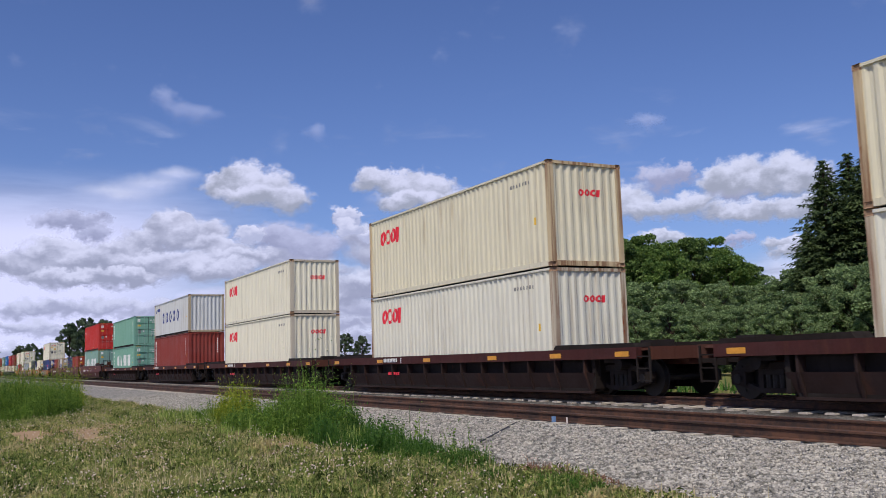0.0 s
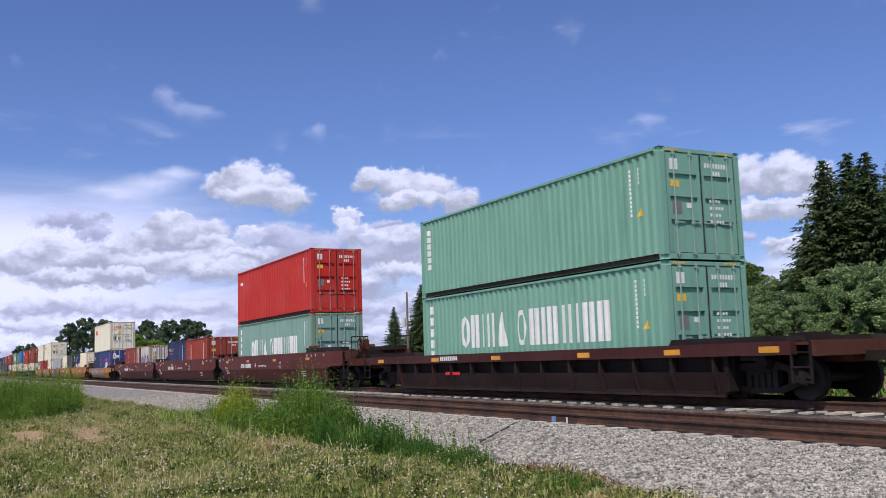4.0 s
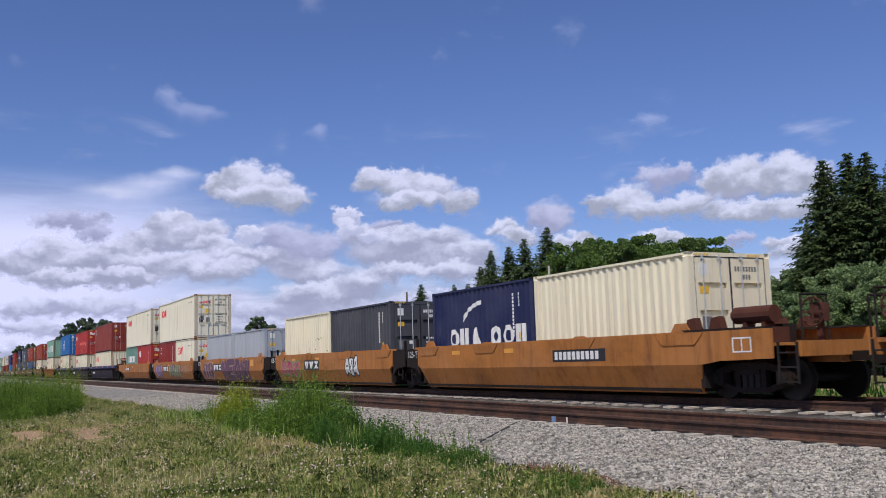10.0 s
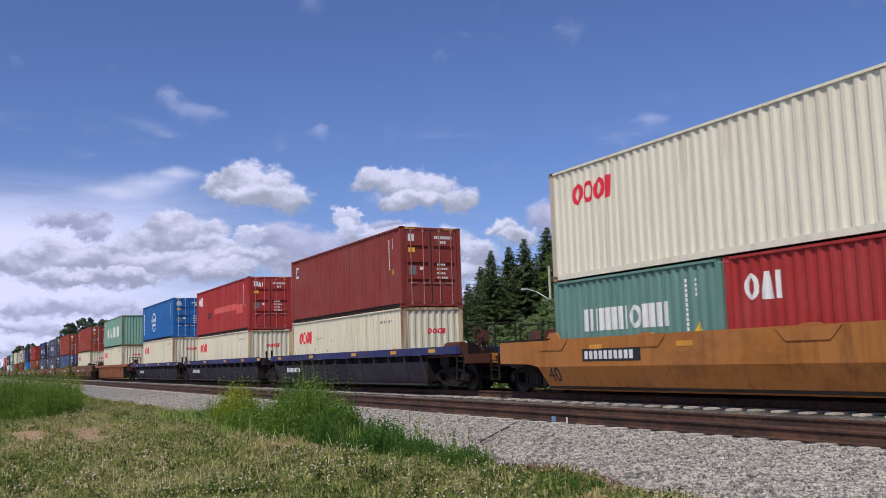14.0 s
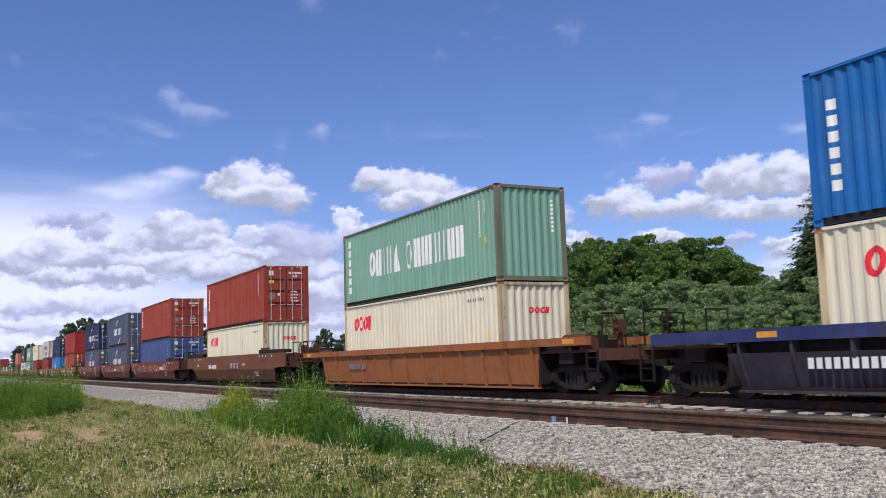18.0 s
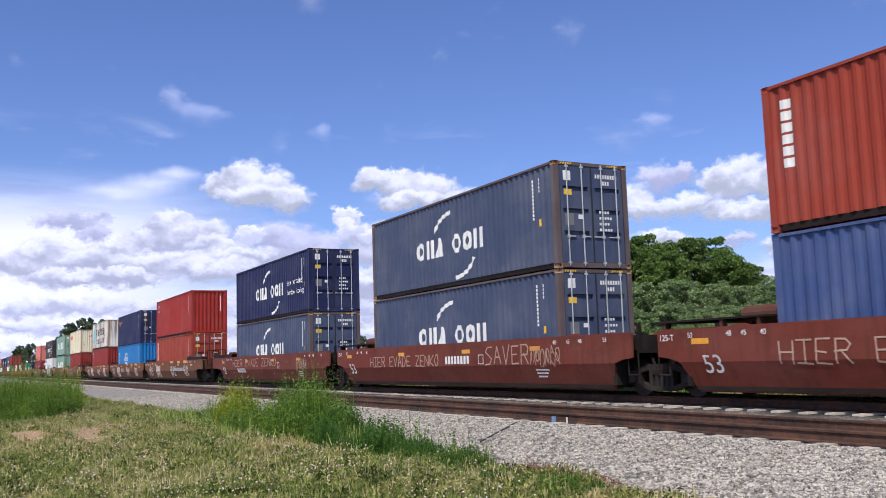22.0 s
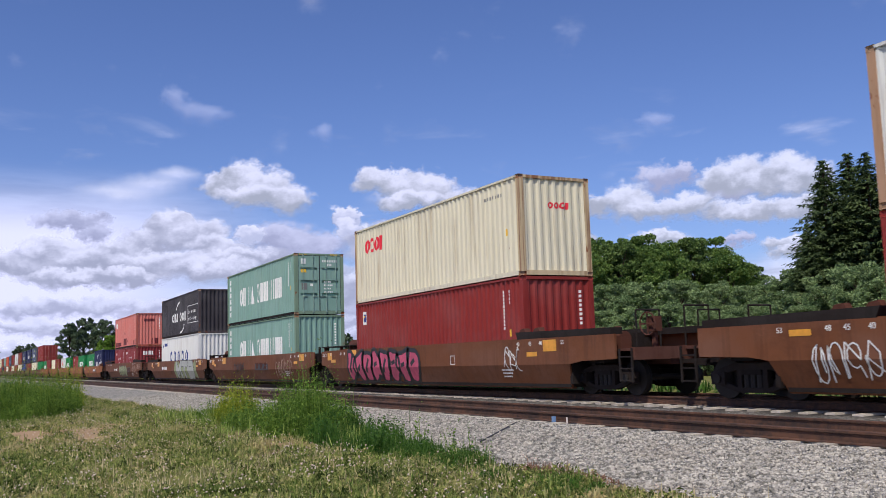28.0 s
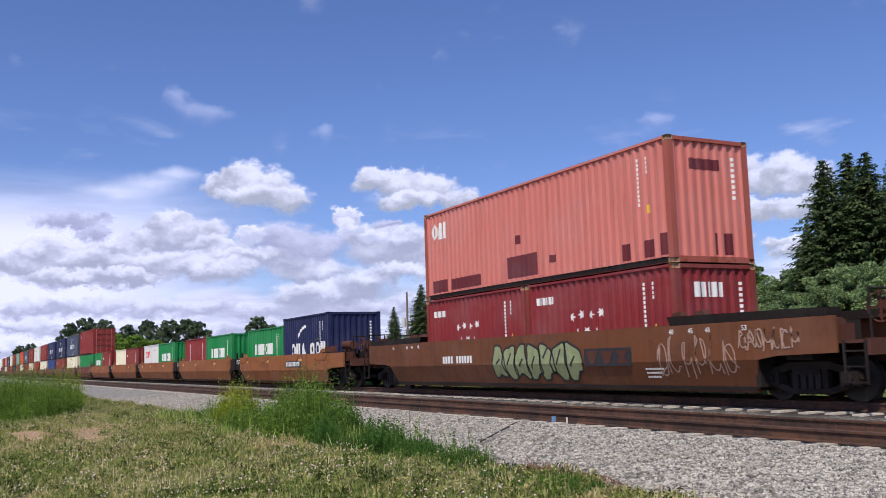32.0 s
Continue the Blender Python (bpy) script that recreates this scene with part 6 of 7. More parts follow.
ob = new("meadow_grass", meadow("meadow_grass", 260000, green_field, lambda r, x, y: 0.075 * r.uniform(0.3, 1.7, len(x)) * np.clip(0.9 + 0.4 * patch(x, y) + 0.55 * tuft(x, y), 0.25, 3), 0.02, GRASS, 3, 1.0))
tagged(ob, "short green grass of the trackside meadow", "grass", kind="stuff")
def near_field(r, n):
    """Round and behind the camera's place."""
    a = r.random(n) < 0.5
    x = np.where(a, r.uniform(-3.2, 9.0, n), r.uniform(-30.0, 9.0, n))
    y = np.where(a, edge(x) - 7.0 * r.random(n), r.uniform(-22.0, -15.5, n))
    return x, y


ob = new("mown_grass", meadow("mown_grass", 60000, near_field, lambda r, x, y: 0.08 * r.uniform(0.3, 1.7, len(x)) * np.clip(0.9 + 0.55 * tuft(x, y), 0.25, 3), 0.03, GRASS, 9, 1.0))
tagged(ob, "short green grass beside the trackside meadow", "grass", kind="stuff")
ob = new("dry_grass", meadow("dry_grass", 64000, dry_field, lambda r, x, y: 0.11 * r.uniform(0.3, 1.5, len(x)) * np.clip(0.8 - 0.3 * patch(x, y) + 0.5 * tuft(x + 3, y), 0.2, 2), 0.011, DRY, 4, 1.0))
tagged(ob, "pale dry stalks among the meadow grass", "grass", kind="stuff")


def verge(r, n):
    x = r.uniform(-26, -9, n)
    y = edge(x) - 0.05 - np.abs(r.normal(0, 0.4, n))
    keep = tuft(x * 0.5, y) + r.random(n) * 1.5 > 0.2
    return x[keep], y[keep]


LONG = foliage("long_blades", (84, 120, 36), (184, 196, 104), 0.45)
ob = new("verge_grass", meadow("verge_grass", 16000, verge, lambda r, x, y: 0.34 * r.uniform(0.3, 1.2, len(x)) * np.clip(0.8 + 0.4 * tuft(x, y), 0.3, 1.8) * np.clip((-9.5 - x) / 5, 0.25, 1), 0.018, LONG, 41, 0.6))
tagged(ob, "long bright grass along the ballast edge", "grass", kind="stuff")


def far_verge(r, n):
    return 12 - 110 * r.random(n), r.uniform(2.3, 5.5, n)


ob = new("far_verge_grass", meadow("far_verge_grass", 15000, far_verge, lambda r, x, y: 0.36 * r.uniform(0.4, 1.3, len(x)), 0.05, WEED3, 43, 0.5))
tagged(ob, "rank green grass beyond the tracks", "grass", kind="stuff")


def clump(cx, cy, rx, ry):
    def f(r, n):
        a, q = r.uniform(0, 2 * np.pi, n), np.sqrt(r.random(n))
        return cx + rx * q * np.cos(a), cy + ry * q * np.sin(a)
    return f


CLOVER = foliage("clover_leaves", (94, 116, 47), (172, 176, 96), 0.4, (208, 190, 136))
LEAFLET_V = [(0, 0, 0), (0.22, 0.45, 0.1), (0, 1.0, -0.1), (-0.22, 0.45, 0.1)]
LEAFLET_F = [(0, 1, 2, 3)]


def weeds(cx, cy, rx, ry, h, n, seed, label, mat=None):
    """A stand of weeds: thin stalks of many heights, leaves along them, grass at their feet."""
    mat = mat or WEED
    root = new("tall_weeds")
    tagged(root, label, "weeds", "tall weeds")
    r = np.random.default_rng(seed)
    x, y = clump(cx, cy, rx, ry)(r, n)
    lump = 0.62 + 0.38 * np.sin(x * 2.1 + seed) * np.sin(y * 2.9 + 0.7 * seed + x)
    top = h * r.uniform(0.35, 1.0, n) ** 1.2 * lump * np.clip(1.2 - ((x - cx) / rx) ** 2 * 0.8 - ((y - cy) / ry) ** 2 * 0.4, 0.2, 1)
    top = np.where(r.random(n) < 0.025, np.minimum(top * 1.7, h * 1.25), top)
    z = np.maximum(ground_z(x, y), np.where(y > -9.5, ballast_z(x, y), -9)) - 0.02
    lean = r.normal(0, 0.16, (n, 2))
    k = 12
    s = (np.arange(k)[None] + r.random((n, k))) / k
    P = np.stack([x[:, None] + lean[:, :1] * top[:, None] * s, y[:, None] + lean[:, 1:] * top[:, None] * s, z[:, None] + top[:, None] * s], -1).reshape(-1, 3)
    size = (0.12 * (1.1 - 0.75 * s) * r.uniform(0.5, 1.2, (n, k)) * np.clip(top[:, None] * 1.6, 0.4, 1)).reshape(-1)
    tagged(part("leaves", scatter_mesh("leaves", LEAFLET_V, LEAFLET_F, P, size, r, mat), None, root), kind="stuff")
    sc = np.stack([np.full(n, 0.012), top * 0.35, top], -1)
    tagged(part("stalks", scatter_mesh("stalks", BLADE_V, BLADE_F, np.stack([x, y, z], -1), sc, r, mat, upright=True, tilt=0.18), None, root), kind="stuff")


r = np.random.default_rng(31)
cx, cy = green_field(r, 260000)
cz = ground_z(cx, cy) + 0.01 + 0.075 * r.random(len(cx)) * np.clip(1 + 0.7 * tuft(cx, cy), 0.1, 2.5)
ob = new("clover_leaves", scatter_mesh("clover_leaves", LEAFLET_V, LEAFLET_F, np.stack([cx, cy, cz], -1), r.uniform(0.025, 0.07, len(cx)), r, CLOVER))
tagged(ob, "low green clover leaves between the grass", "clover", kind="stuff")
WEED2 = foliage("weed_yellow", (96, 128, 30), (168, 172, 48), 0.35)
weeds(-16.3, -9.5, 1.9, 0.6, 1.6, 1700, 11, "tall bright green weeds at the ballast edge")
weeds(-14.2, -9.45, 1.9, 0.55, 1.0, 1700, 12, "dense deep green weeds at the ballast edge", WEED3)
weeds(-21.6, -9.4, 0.9, 0.5, 1.35, 800, 13, "tall yellow green flowering weeds in the meadow", WEED2)
weeds(-19.6, -9.5, 1.6, 0.55, 0.95, 1000, 16, "green weeds beside the ballast")
weeds(-24.3, -9.3, 1.5, 0.5, 0.6, 700, 17, "green weeds beside the ballast")
weeds(-11.6, -9.3, 1.5, 0.4, 0.4, 1200, 14, "low green weeds creeping onto the ballast", WEED3)
weeds(-8.6, -9.55, 1.3, 0.3, 0.25, 600, 18, "low green weeds at the foot of the ballast", WEED3)
REDWEED = foliage("withered_weed", (120, 84, 66), (176, 140, 116), 0.25)
weeds(-8.9, -9.05, 1.0, 0.22, 0.2, 380, 27, "low withered reddish weeds at the foot of the ballast", REDWEED)
weeds(-33.6, -13.4, 2.6, 2.0, 2.3, 4200, 15, "thick green weeds standing in the meadow")
weeds(-35.2, -12.4, 1.6, 1.2, 2.5, 1200, 20, "tall yellow green weeds standing in the meadow", WEED2)
weeds(-12.6, -8.7, 1.4, 0.3, 0.75, 40, 23, "thin stalks of weed growing out of the ballast", WEED)
weeds(-41.0, -12.6, 5.0, 1.2, 1.6, 2800, 19, "thick green weeds standing in the meadow")

FLOWER_V = [(1, 0, 0), (0, 1, 0), (-1, 0, 0), (0, -1, 0), (0, 0, 0.8), (0, 0, -0.6)]
FLOWER_F = [(0, 1, 4), (1, 2, 4), (2, 3, 4), (3, 0, 4), (1, 0, 5), (2, 1, 5), (3, 2, 5), (0, 3, 5)]
r = np.random.default_rng(21)
fx, fy = field(r, 15000)
keep = patch(fx * 1.7, fy * 1.3) + 0.7 * tuft(fx * 0.6, fy) + 0.8 * r.random(len(fx)) > 0.6
fx, fy = fx[keep], fy[keep]
fz = ground_z(fx, fy) + r.uniform(0.08, 0.24, len(fx))
PETAL = plain("clover_flower", (228, 214, 198), 0.8, 0, 0.2, 30, (206, 178, 164))
ob = new("clover_flowers", scatter_mesh("clover_flowers", FLOWER_V, FLOWER_F, np.stack([fx, fy, fz], -1), r.uniform(0.006, 0.017, len(fx)), r, PETAL))
tagged(ob, "small whitish clover flowers over the meadow", "flowers", kind="stuff")


# ---- trees ----
NEEDLE = foliage("spruce_needles", (42, 62, 34), (100, 116, 68), 0.25)
LEAF = foliage("broad_leaves", (62, 94, 40), (118, 142, 66), 0.32)
LEAF4 = foliage("bush_leaves", (80, 106, 64), (154, 174, 116), 0.34)
LEAF2 = foliage("dark_leaves", (58, 86, 40), (116, 138, 70), 0.3)
# Leaves of the distant trees, with the haze of distance mixed into their green.
LEAF5 = foliage("hazed_far_leaves", (66, 84, 62), (108, 124, 92), 0.25)
LEAF3 = foliage("light_leaves", (84, 124, 40), (140, 168, 66), 0.3)
BARK = plain("bark", (92, 74, 58), 0.9, 0, 0.35, 5, (60, 48, 40), 0.02)
QUAD_V = [(-0.5, -0.5, 0), (0.5, -0.5, 0.1), (0.5, 0.5, 0), (-0.5, 0.5, 0.12)]
QUAD_F = [(0, 1, 2, 3)]


SPRAY_V = [(-0.15, 0, 0), (0.15, 0, 0), (0.17, 0.5, -0.04), (-0.17, 0.5, -0.04), (0.0, 1.0, -0.2)]
SPRAY_F = [(0, 1, 2), (0, 2, 3), (3, 2, 4)]


def spruce_meshes(seed):
    """A spruce ten units tall: trunk, and flat sprays along drooping boughs whose tips curl up."""
    r = np.random.default_rng(seed)
    H, pos, ang, scl = 10.0, [], [], []
    for z in np.arange(0.4, 9.95, 0.17):
        q = 1 - z / H
        rad = (2.5 * q ** 0.75 + 0.04) * r.uniform(0.86, 1.1)
        for k in range(int(13 + 15 * q)):
            a = r.uniform(0, 2 * np.pi)
            L = rad * r.uniform(0.55, 1.16)
            m = max(3, int(L / 0.042))
            for j in range(m):
                s = (j + r.random()) / m
                d = L * (0.12 + 0.88 * s)
                pos.append((math.cos(a) * d, math.sin(a) * d, z + 0.05 * d - 0.30 * d * (1 - 0.45 * s) + r.normal(0, 0.03)))
                ang.append(a - math.pi / 2 + r.choice((-1, 1)) * r.uniform(0.1, 1.0))
                scl.append(0.36 * (1.1 - 0.45 * s) * r.uniform(0.6, 1.2) * (0.55 + 0.45 * q))
    pos, ang, scl = np.array(pos), np.array(ang), np.array(scl)
    n = len(pos)
    tip, roll = r.normal(-0.35, 0.35, n), r.normal(0, 0.5, n)
    bv = np.array(SPRAY_V)
    l = bv[None] * scl[:, None, None]
    x, y, zz = l[..., 0], l[..., 1], l[..., 2]
    x, zz = x * np.cos(roll)[:, None] - zz * np.sin(roll)[:, None], x * np.sin(roll)[:, None] + zz * np.cos(roll)[:, None]
    y, zz = y * np.cos(tip)[:, None] - zz * np.sin(tip)[:, None], y * np.sin(tip)[:, None] + zz * np.cos(tip)[:, None]
    x, y = x * np.cos(ang)[:, None] - y * np.sin(ang)[:, None], x * np.sin(ang)[:, None] + y * np.cos(ang)[:, None]
    v = np.stack([x, y, zz], -1) + pos[:, None, :]
    f = (np.array(SPRAY_F)[None] + (np.arange(n) * 5)[:, None, None]).reshape(-1, 3)
    crown = bpy.data.meshes.new("crown")
    crown.from_pydata(v.reshape(-1, 3).tolist(), [], f.tolist())
    crown.materials.append(NEEDLE)
    trunk = Shape().tube((0, 0, -0.3), (0, 0, 9.6), 0.16, 9, 0.02)
    return trunk.mesh("trunk"), crown


def leafy_meshes(seed, mat, lumps=95, leaves=260, low=0.16, leaf=0.19, spread=2.8, big=0.85):
    """A broad-leaved tree ten units tall: trunk, limbs and lumps of leaves with gaps between."""
    r = np.random.default_rng(seed)
    s = Shape().tube((0, 0, -0.3), (0.1, 0.05, 4.5), 0.24, 9, 0.13).tube((0.1, 0.05, 4.5), (0.0, 0.2, 8.2), 0.13, 7, 0.03)
    pos, scl = [], []
    for i in range(lumps):
        u = r.random()
        z = 10 * (low + (0.95 - low) * u ** 0.85)
        R = spread * math.sin(math.pi * min(1, (0.16 + 0.84 * (z / 10 - low) / (1 - low)))) ** 0.6
        a, d = r.uniform(0, 2 * np.pi), R * math.sqrt(r.random())
        c = np.array([math.cos(a) * d, math.sin(a) * d, z])
        if i % 3 == 0:
            s.tube((0.05, 0.05, max(1.0, z - 2.2)), tuple(c), 0.07, 5, 0.015)
        rad = r.uniform(0.32, 1.0) * big
        n = int(leaves * rad)
        p = r.normal(size=(n, 3))
        p /= np.linalg.norm(p, axis=1)[:, None]
        p *= (r.random(n) ** 0.3)[:, None] * np.array([rad, rad, rad * 0.8])
        pos.append(c + p)
        scl.append(leaf * r.uniform(0.5, 1.3, n))
    crown = scatter_mesh("crown", QUAD_V, QUAD_F, np.concatenate(pos), np.concatenate(scl), r, mat)
    return s.mesh("trunk"), crown


def plant(name, meshes, label, category):
    root = new(name)
    tagged(root, label, category, "trees behind the tracks")
    part("trunk", meshes[0], BARK, root)
    part("crown", meshes[1], None, root)
    return root


def grove(kinds, places, seed, slim=1.0):
    """Trees of one sort, one a place: x, y, height."""
    rnd = random.Random(seed)
    for i, (x, y, h) in enumerate(places):
        first = kinds[i % len(kinds)]
        k = h / 10 * 1.02
        w = k * slim * rnd.uniform(0.9, 1.1)
        t = plant(*first)
        t.matrix_basis = pose(x, y, -0.62, 0, 0, rnd.uniform(0, 360))
        t.scale = (w, w, k)


SP = [("spruce_tree", spruce_meshes(s), "tall dark green spruce with drooping boughs", "spruce tree") for s in (1, 2)]
DE = [("leafy_tree", leafy_meshes(s, m, 190, 330, 0.14, 0.115, big=0.62), "bushy green broadleaf tree in full leaf", "tree") for s, m in ((3, LEAF), (4, LEAF), (5, LEAF2))]
FA = [("leafy_tree", leafy_meshes(s, LEAF5, 130, 200, 0.06, 0.2, big=0.6), "distant dull green broadleaf tree, paled by painted haze", "tree") for s in (6, 7)]
SH = [("shrub", leafy_meshes(s, LEAF4, 190, 380, 0.03, 0.12, spread=3.9, big=0.66), "dense dark green bush behind the tracks", "bush") for s in (8, 9)]
LS = [("shrub", leafy_meshes(10, LEAF3, 110, 300, 0.03, 0.24, spread=4.5), "light green rounded bush", "bush")]
grove(SP, ((-40.1, 32.0, 9.2), (-40.5, 34.4, 13.5), (-41.0, 37.5, 14.3), (-38.5, 36.0, 13.7), (-39.7, 40.1, 13.8), (-37.8, 39.4, 14.0)), 1, 1.28)
grove(SP, ((-95.6, 42.0, 14.3), (-99.6, 47.1, 15.4), (-94.4, 46.1, 15.7),
           (-95.4, 50.2, 17.4), (-99.9, 55.2, 15.7), (-107.6, 47.5, 13.7), (-134.0, 51.5, 13.6), (-140.5, 57.2, 10.4), (-131.5, 56.3, 13.4), (-132.2, 59.3, 13.6), (-145.6, 51.9, 10.7), (-150.4, 63.9, 12.6)), 1, 1.25)
grove(DE, ((-85.2, 46.6, 14.6), (-87.8, 52.1, 15.5), (-78.8, 48.2, 13.6), (-83.9, 55.2, 15.6), (-76.8, 52.0, 13.5), (-77.6, 56.7, 14.3), (-80.2, 62.3, 15.1), (-73.4, 58.8, 12.1), (-75.6, 63.3, 11.4), (-72.6, 49.4, 12.2), (-78.9, 44.0, 12.5)), 2)
grove(FA, ((-290.2, 14.3, 15.5), (-298.8, 19.2, 17.6), (-290.8, 23.8, 16.5), (-303.5, 32.3, 15.7), (-289.9, 36.2, 16.2), (-266.4, 37.9, 15.1), (-274.3, 44.4, 15.6), (-267.6, 46.4, 14.8), (-235.2, 54.0, 14.2), (-233.7, 57.3, 12.1),
           (-217.9, 66.2, 10.1), (-206.3, 66.9, 8.5), (-209.2, 72.4, 8.0), (-439.0, 13.6, 14.0), (-463.4, 10.5, 13.8), (-447.9, 18.8, 12.2), (-467.3, 3.7 + 6, 11.4)), 3)
grove(SH, ((-72.9, 35.2, 7.0), (-65.0, 32.8, 7.1), (-60.6, 32.4, 7.3), (-56.2, 32.3, 7.1), (-56.5, 36.0, 7.3), (-52.2, 35.5, 6.8), (-49.6, 36.3, 6.3), (-44.2, 33.6, 6.4), (-41.9, 33.4, 6.8), (-38.4, 31.6, 6.5), (-36.2, 31.4, 6.3), (-34.2, 30.9, 6.3), (-32.1, 30.5, 6.5),
           (-57.7, 25.7, 4.6), (-53.2, 25.5, 4.7), (-48.9, 25.0, 4.6), (-47.8, 27.1, 4.8), (-45.3, 27.7, 4.4), (-42.8, 28.1, 4.2), (-38.9, 26.9, 4.2), (-36.6, 27.0, 4.0), (-76.0, 34.0, 5.5), (-86.0, 36.7, 5.1)), 4, 1.15)
grove(LS, ((-242.6, 19.4, 10.3), (-234.8, 23.5, 9.8), (-237.9, 28.8, 8.6)), 5)

# pole, street lamp, parked trailer
POLE = plain("pole_wood", (120, 104, 90), 0.85, 0, 0.3)
lamp = new("street_lamp")
tagged(lamp, "pale wooden pole with a curved lamp arm", "street lamp")
lamp.location = (-82.6, 41.5, -0.6)
part("pole", Shape().tube((0, 0, -0.2), (0, 0, 11.3), 0.17, 9, 0.12), plain("pole_pale", (196, 190, 178), 0.8), lamp)
part("lamp_arm", Shape().tube((0, 0, 7.6), (-1.3, -0.9, 8.6), 0.05, 6).tube((-1.3, -0.9, 8.6), (-2.2, -1.5, 8.95), 0.05, 6), RODS, lamp)
part("lamp_head", Shape().box(-2.9, -2.1, -1.85, -1.4, 8.88, 9.05), RODS, lamp)
pole = new("utility_pole")
tagged(pole, "weathered wooden utility pole with transformer", "utility pole")
pole.location = (-126.2, 45.2, -0.6)
part("pole", Shape().tube((0, 0, -0.2), (0, 0, 11.9), 0.2, 9, 0.14), POLE, pole)
part("transformer", Shape().tube((-0.7, -0.3, 6.6), (-0.7, -0.3, 8.0), 0.35, 10), plain("transformer_grey", (206, 206, 202), 0.5), pole)
trailer = new("parked_trailer")
tagged(trailer, "white covered boat trailer parked among the trees", "trailer")
trailer.location = (-84.2, 29.7, 0)
part("tarp_cover", Shape().prism([(-2.2, 2.3), (2.6, 2.2), (1.9, 2.75), (0.5, 3.0), (-1.2, 2.9), (-1.9, 2.6)], -1.1, 1.1), plain("tarp_grey", (188, 186, 178), 0.7, 0, 0.2), trailer)
part("chassis", Shape().box(-2.2, 2.4, -0.9, 0.9, 0.3, 2.32), STEEL, trailer)
for sy in (-1, 1):
    part("wheel", Shape().tube((0.3, sy * 0.9, -0.2), (0.3, sy * 1.1, -0.2), 0.42, 14), BLACKINK, trailer)


# ---- clouds ----
def cloud_material(name, layers, base=None, churn=1.0):
    """Clouds on the sky's backdrop, laid from the farthest to the nearest; places in degrees."""
    mat = bpy.data.materials.new(name)
    nt, bsdf, add = node_tools(mat)
    nt.nodes.remove(bsdf)
    uv = add("ShaderNodeUVMap").outputs[0]
    st = add("ShaderNodeVectorMath", {0: uv, 1: (0.75, 1.0, 1.0)}, operation="MULTIPLY").outputs[0]
    n1 = add("ShaderNodeTexNoise", {"Vector": st, "Scale": 0.62, "Detail": 11.0, "Roughness": 0.62})
    n2 = add("ShaderNodeTexNoise", {"Vector": st, "Scale": 0.33, "Detail": 4.0, "Roughness": 0.5})
    curl = add("ShaderNodeTexNoise", {"Vector": st, "Scale": 1.15, "Detail": 8.0, "Roughness": 0.58})
    w = add("ShaderNodeVectorMath", {0: curl.outputs["Color"], 1: (0.5, 0.5, 0.5)}, operation="SUBTRACT").outputs[0]
    w = add("ShaderNodeVectorMath", {0: w, 1: (2.8 * churn, 1.9 * churn, 0.0)}, operation="MULTIPLY").outputs[0]
    p = add("ShaderNodeVectorMath", {0: uv, 1: w}, operation="ADD").outputs[0]
    col, alpha = (0, 0, 0, 1), 0.0
    if base:
        col, alpha = base(add, uv, n1, n2)
    for (ca, ce, ra, re, dark, lite, soft) in layers:
        d = add("ShaderNodeVectorMath", {0: p, 1: (ca, ce, 0)}, operation="SUBTRACT").outputs[0]
        d = add("ShaderNodeVectorMath", {0: d, 1: (1 / ra, 1 / re, 0)}, operation="MULTIPLY").outputs[0]
        ln = add("ShaderNodeVectorMath", {0: d}, operation="LENGTH").outputs["Value"]
        h0 = add("ShaderNodeSeparateXYZ", {0: d}).outputs[1]
        top = add("ShaderNodeMapRange", {"Value": h0, "From Min": -0.8, "From Max": 0.3, "To Min": 1.3 - soft * 1.9, "To Max": 1.3 - soft}).outputs[0]
        m = add("ShaderNodeMapRange", {"Value": ln, "From Min": 1.3, "From Max": top}, interpolation_type="SMOOTHSTEP").outputs[0]
        # Pale tops and darker bases: sunlight and shade put into the cloud's own colour.
        h = add("ShaderNodeMath", {0: n1.outputs[0], 1: 2.7, 2: h0}, operation="MULTIPLY_ADD").outputs[0]
        c = mix(add, ramp(add, h, 0.9, 2.3), dark, lite)
        col = mix(add, m, col, c)
        inv = add("ShaderNodeMath", {0: 1.0, 1: m}, operation="SUBTRACT").outputs[0]
        alpha = add("ShaderNodeMath", {0: alpha, 1: inv, 2: m}, operation="MULTIPLY_ADD").outputs[0]
    safe = add("ShaderNodeMath", {0: alpha, 1: 0.002}, operation="MAXIMUM").outputs[0]
    k = add("ShaderNodeMath", {0: 1.0, 1: safe}, operation="DIVIDE").outputs[0]
    col = add("ShaderNodeVectorMath", {0: col, "Scale": k}, operation="SCALE").outputs[0]
    return mat, nt, add, col, alpha, uv, n1, n2


def cloud_sheet(name, mat, a0, a1, e0, e1, dist, na, ne):
    s, uvs = [], []
    for j in range(ne + 1):
        for i in range(na + 1):
            a, e = radians(a0 + (a1 - a0) * i / na), radians(e0 + (e1 - e0) * j / ne)
            s.append((dist * math.sin(a) * math.cos(e), EYE[1] + dist * math.cos(a) * math.cos(e), EYE[2] + dist * math.sin(e)))
            uvs.append((math.degrees(a), math.degrees(e)))
    f = [(j * (na + 1) + i, j * (na + 1) + i + 1, (j + 1) * (na + 1) + i + 1, (j + 1) * (na + 1) + i) for j in range(ne) for i in range(na)]
    me = bpy.data.meshes.new(name)
    me.from_pydata(s, [], f)
    layer = me.uv_layers.new(name="UVMap")
    for lo in me.loops:
        layer.data[lo.index].uv = uvs[lo.vertex_index]
    me.materials.append(mat)
    return new(name, me)


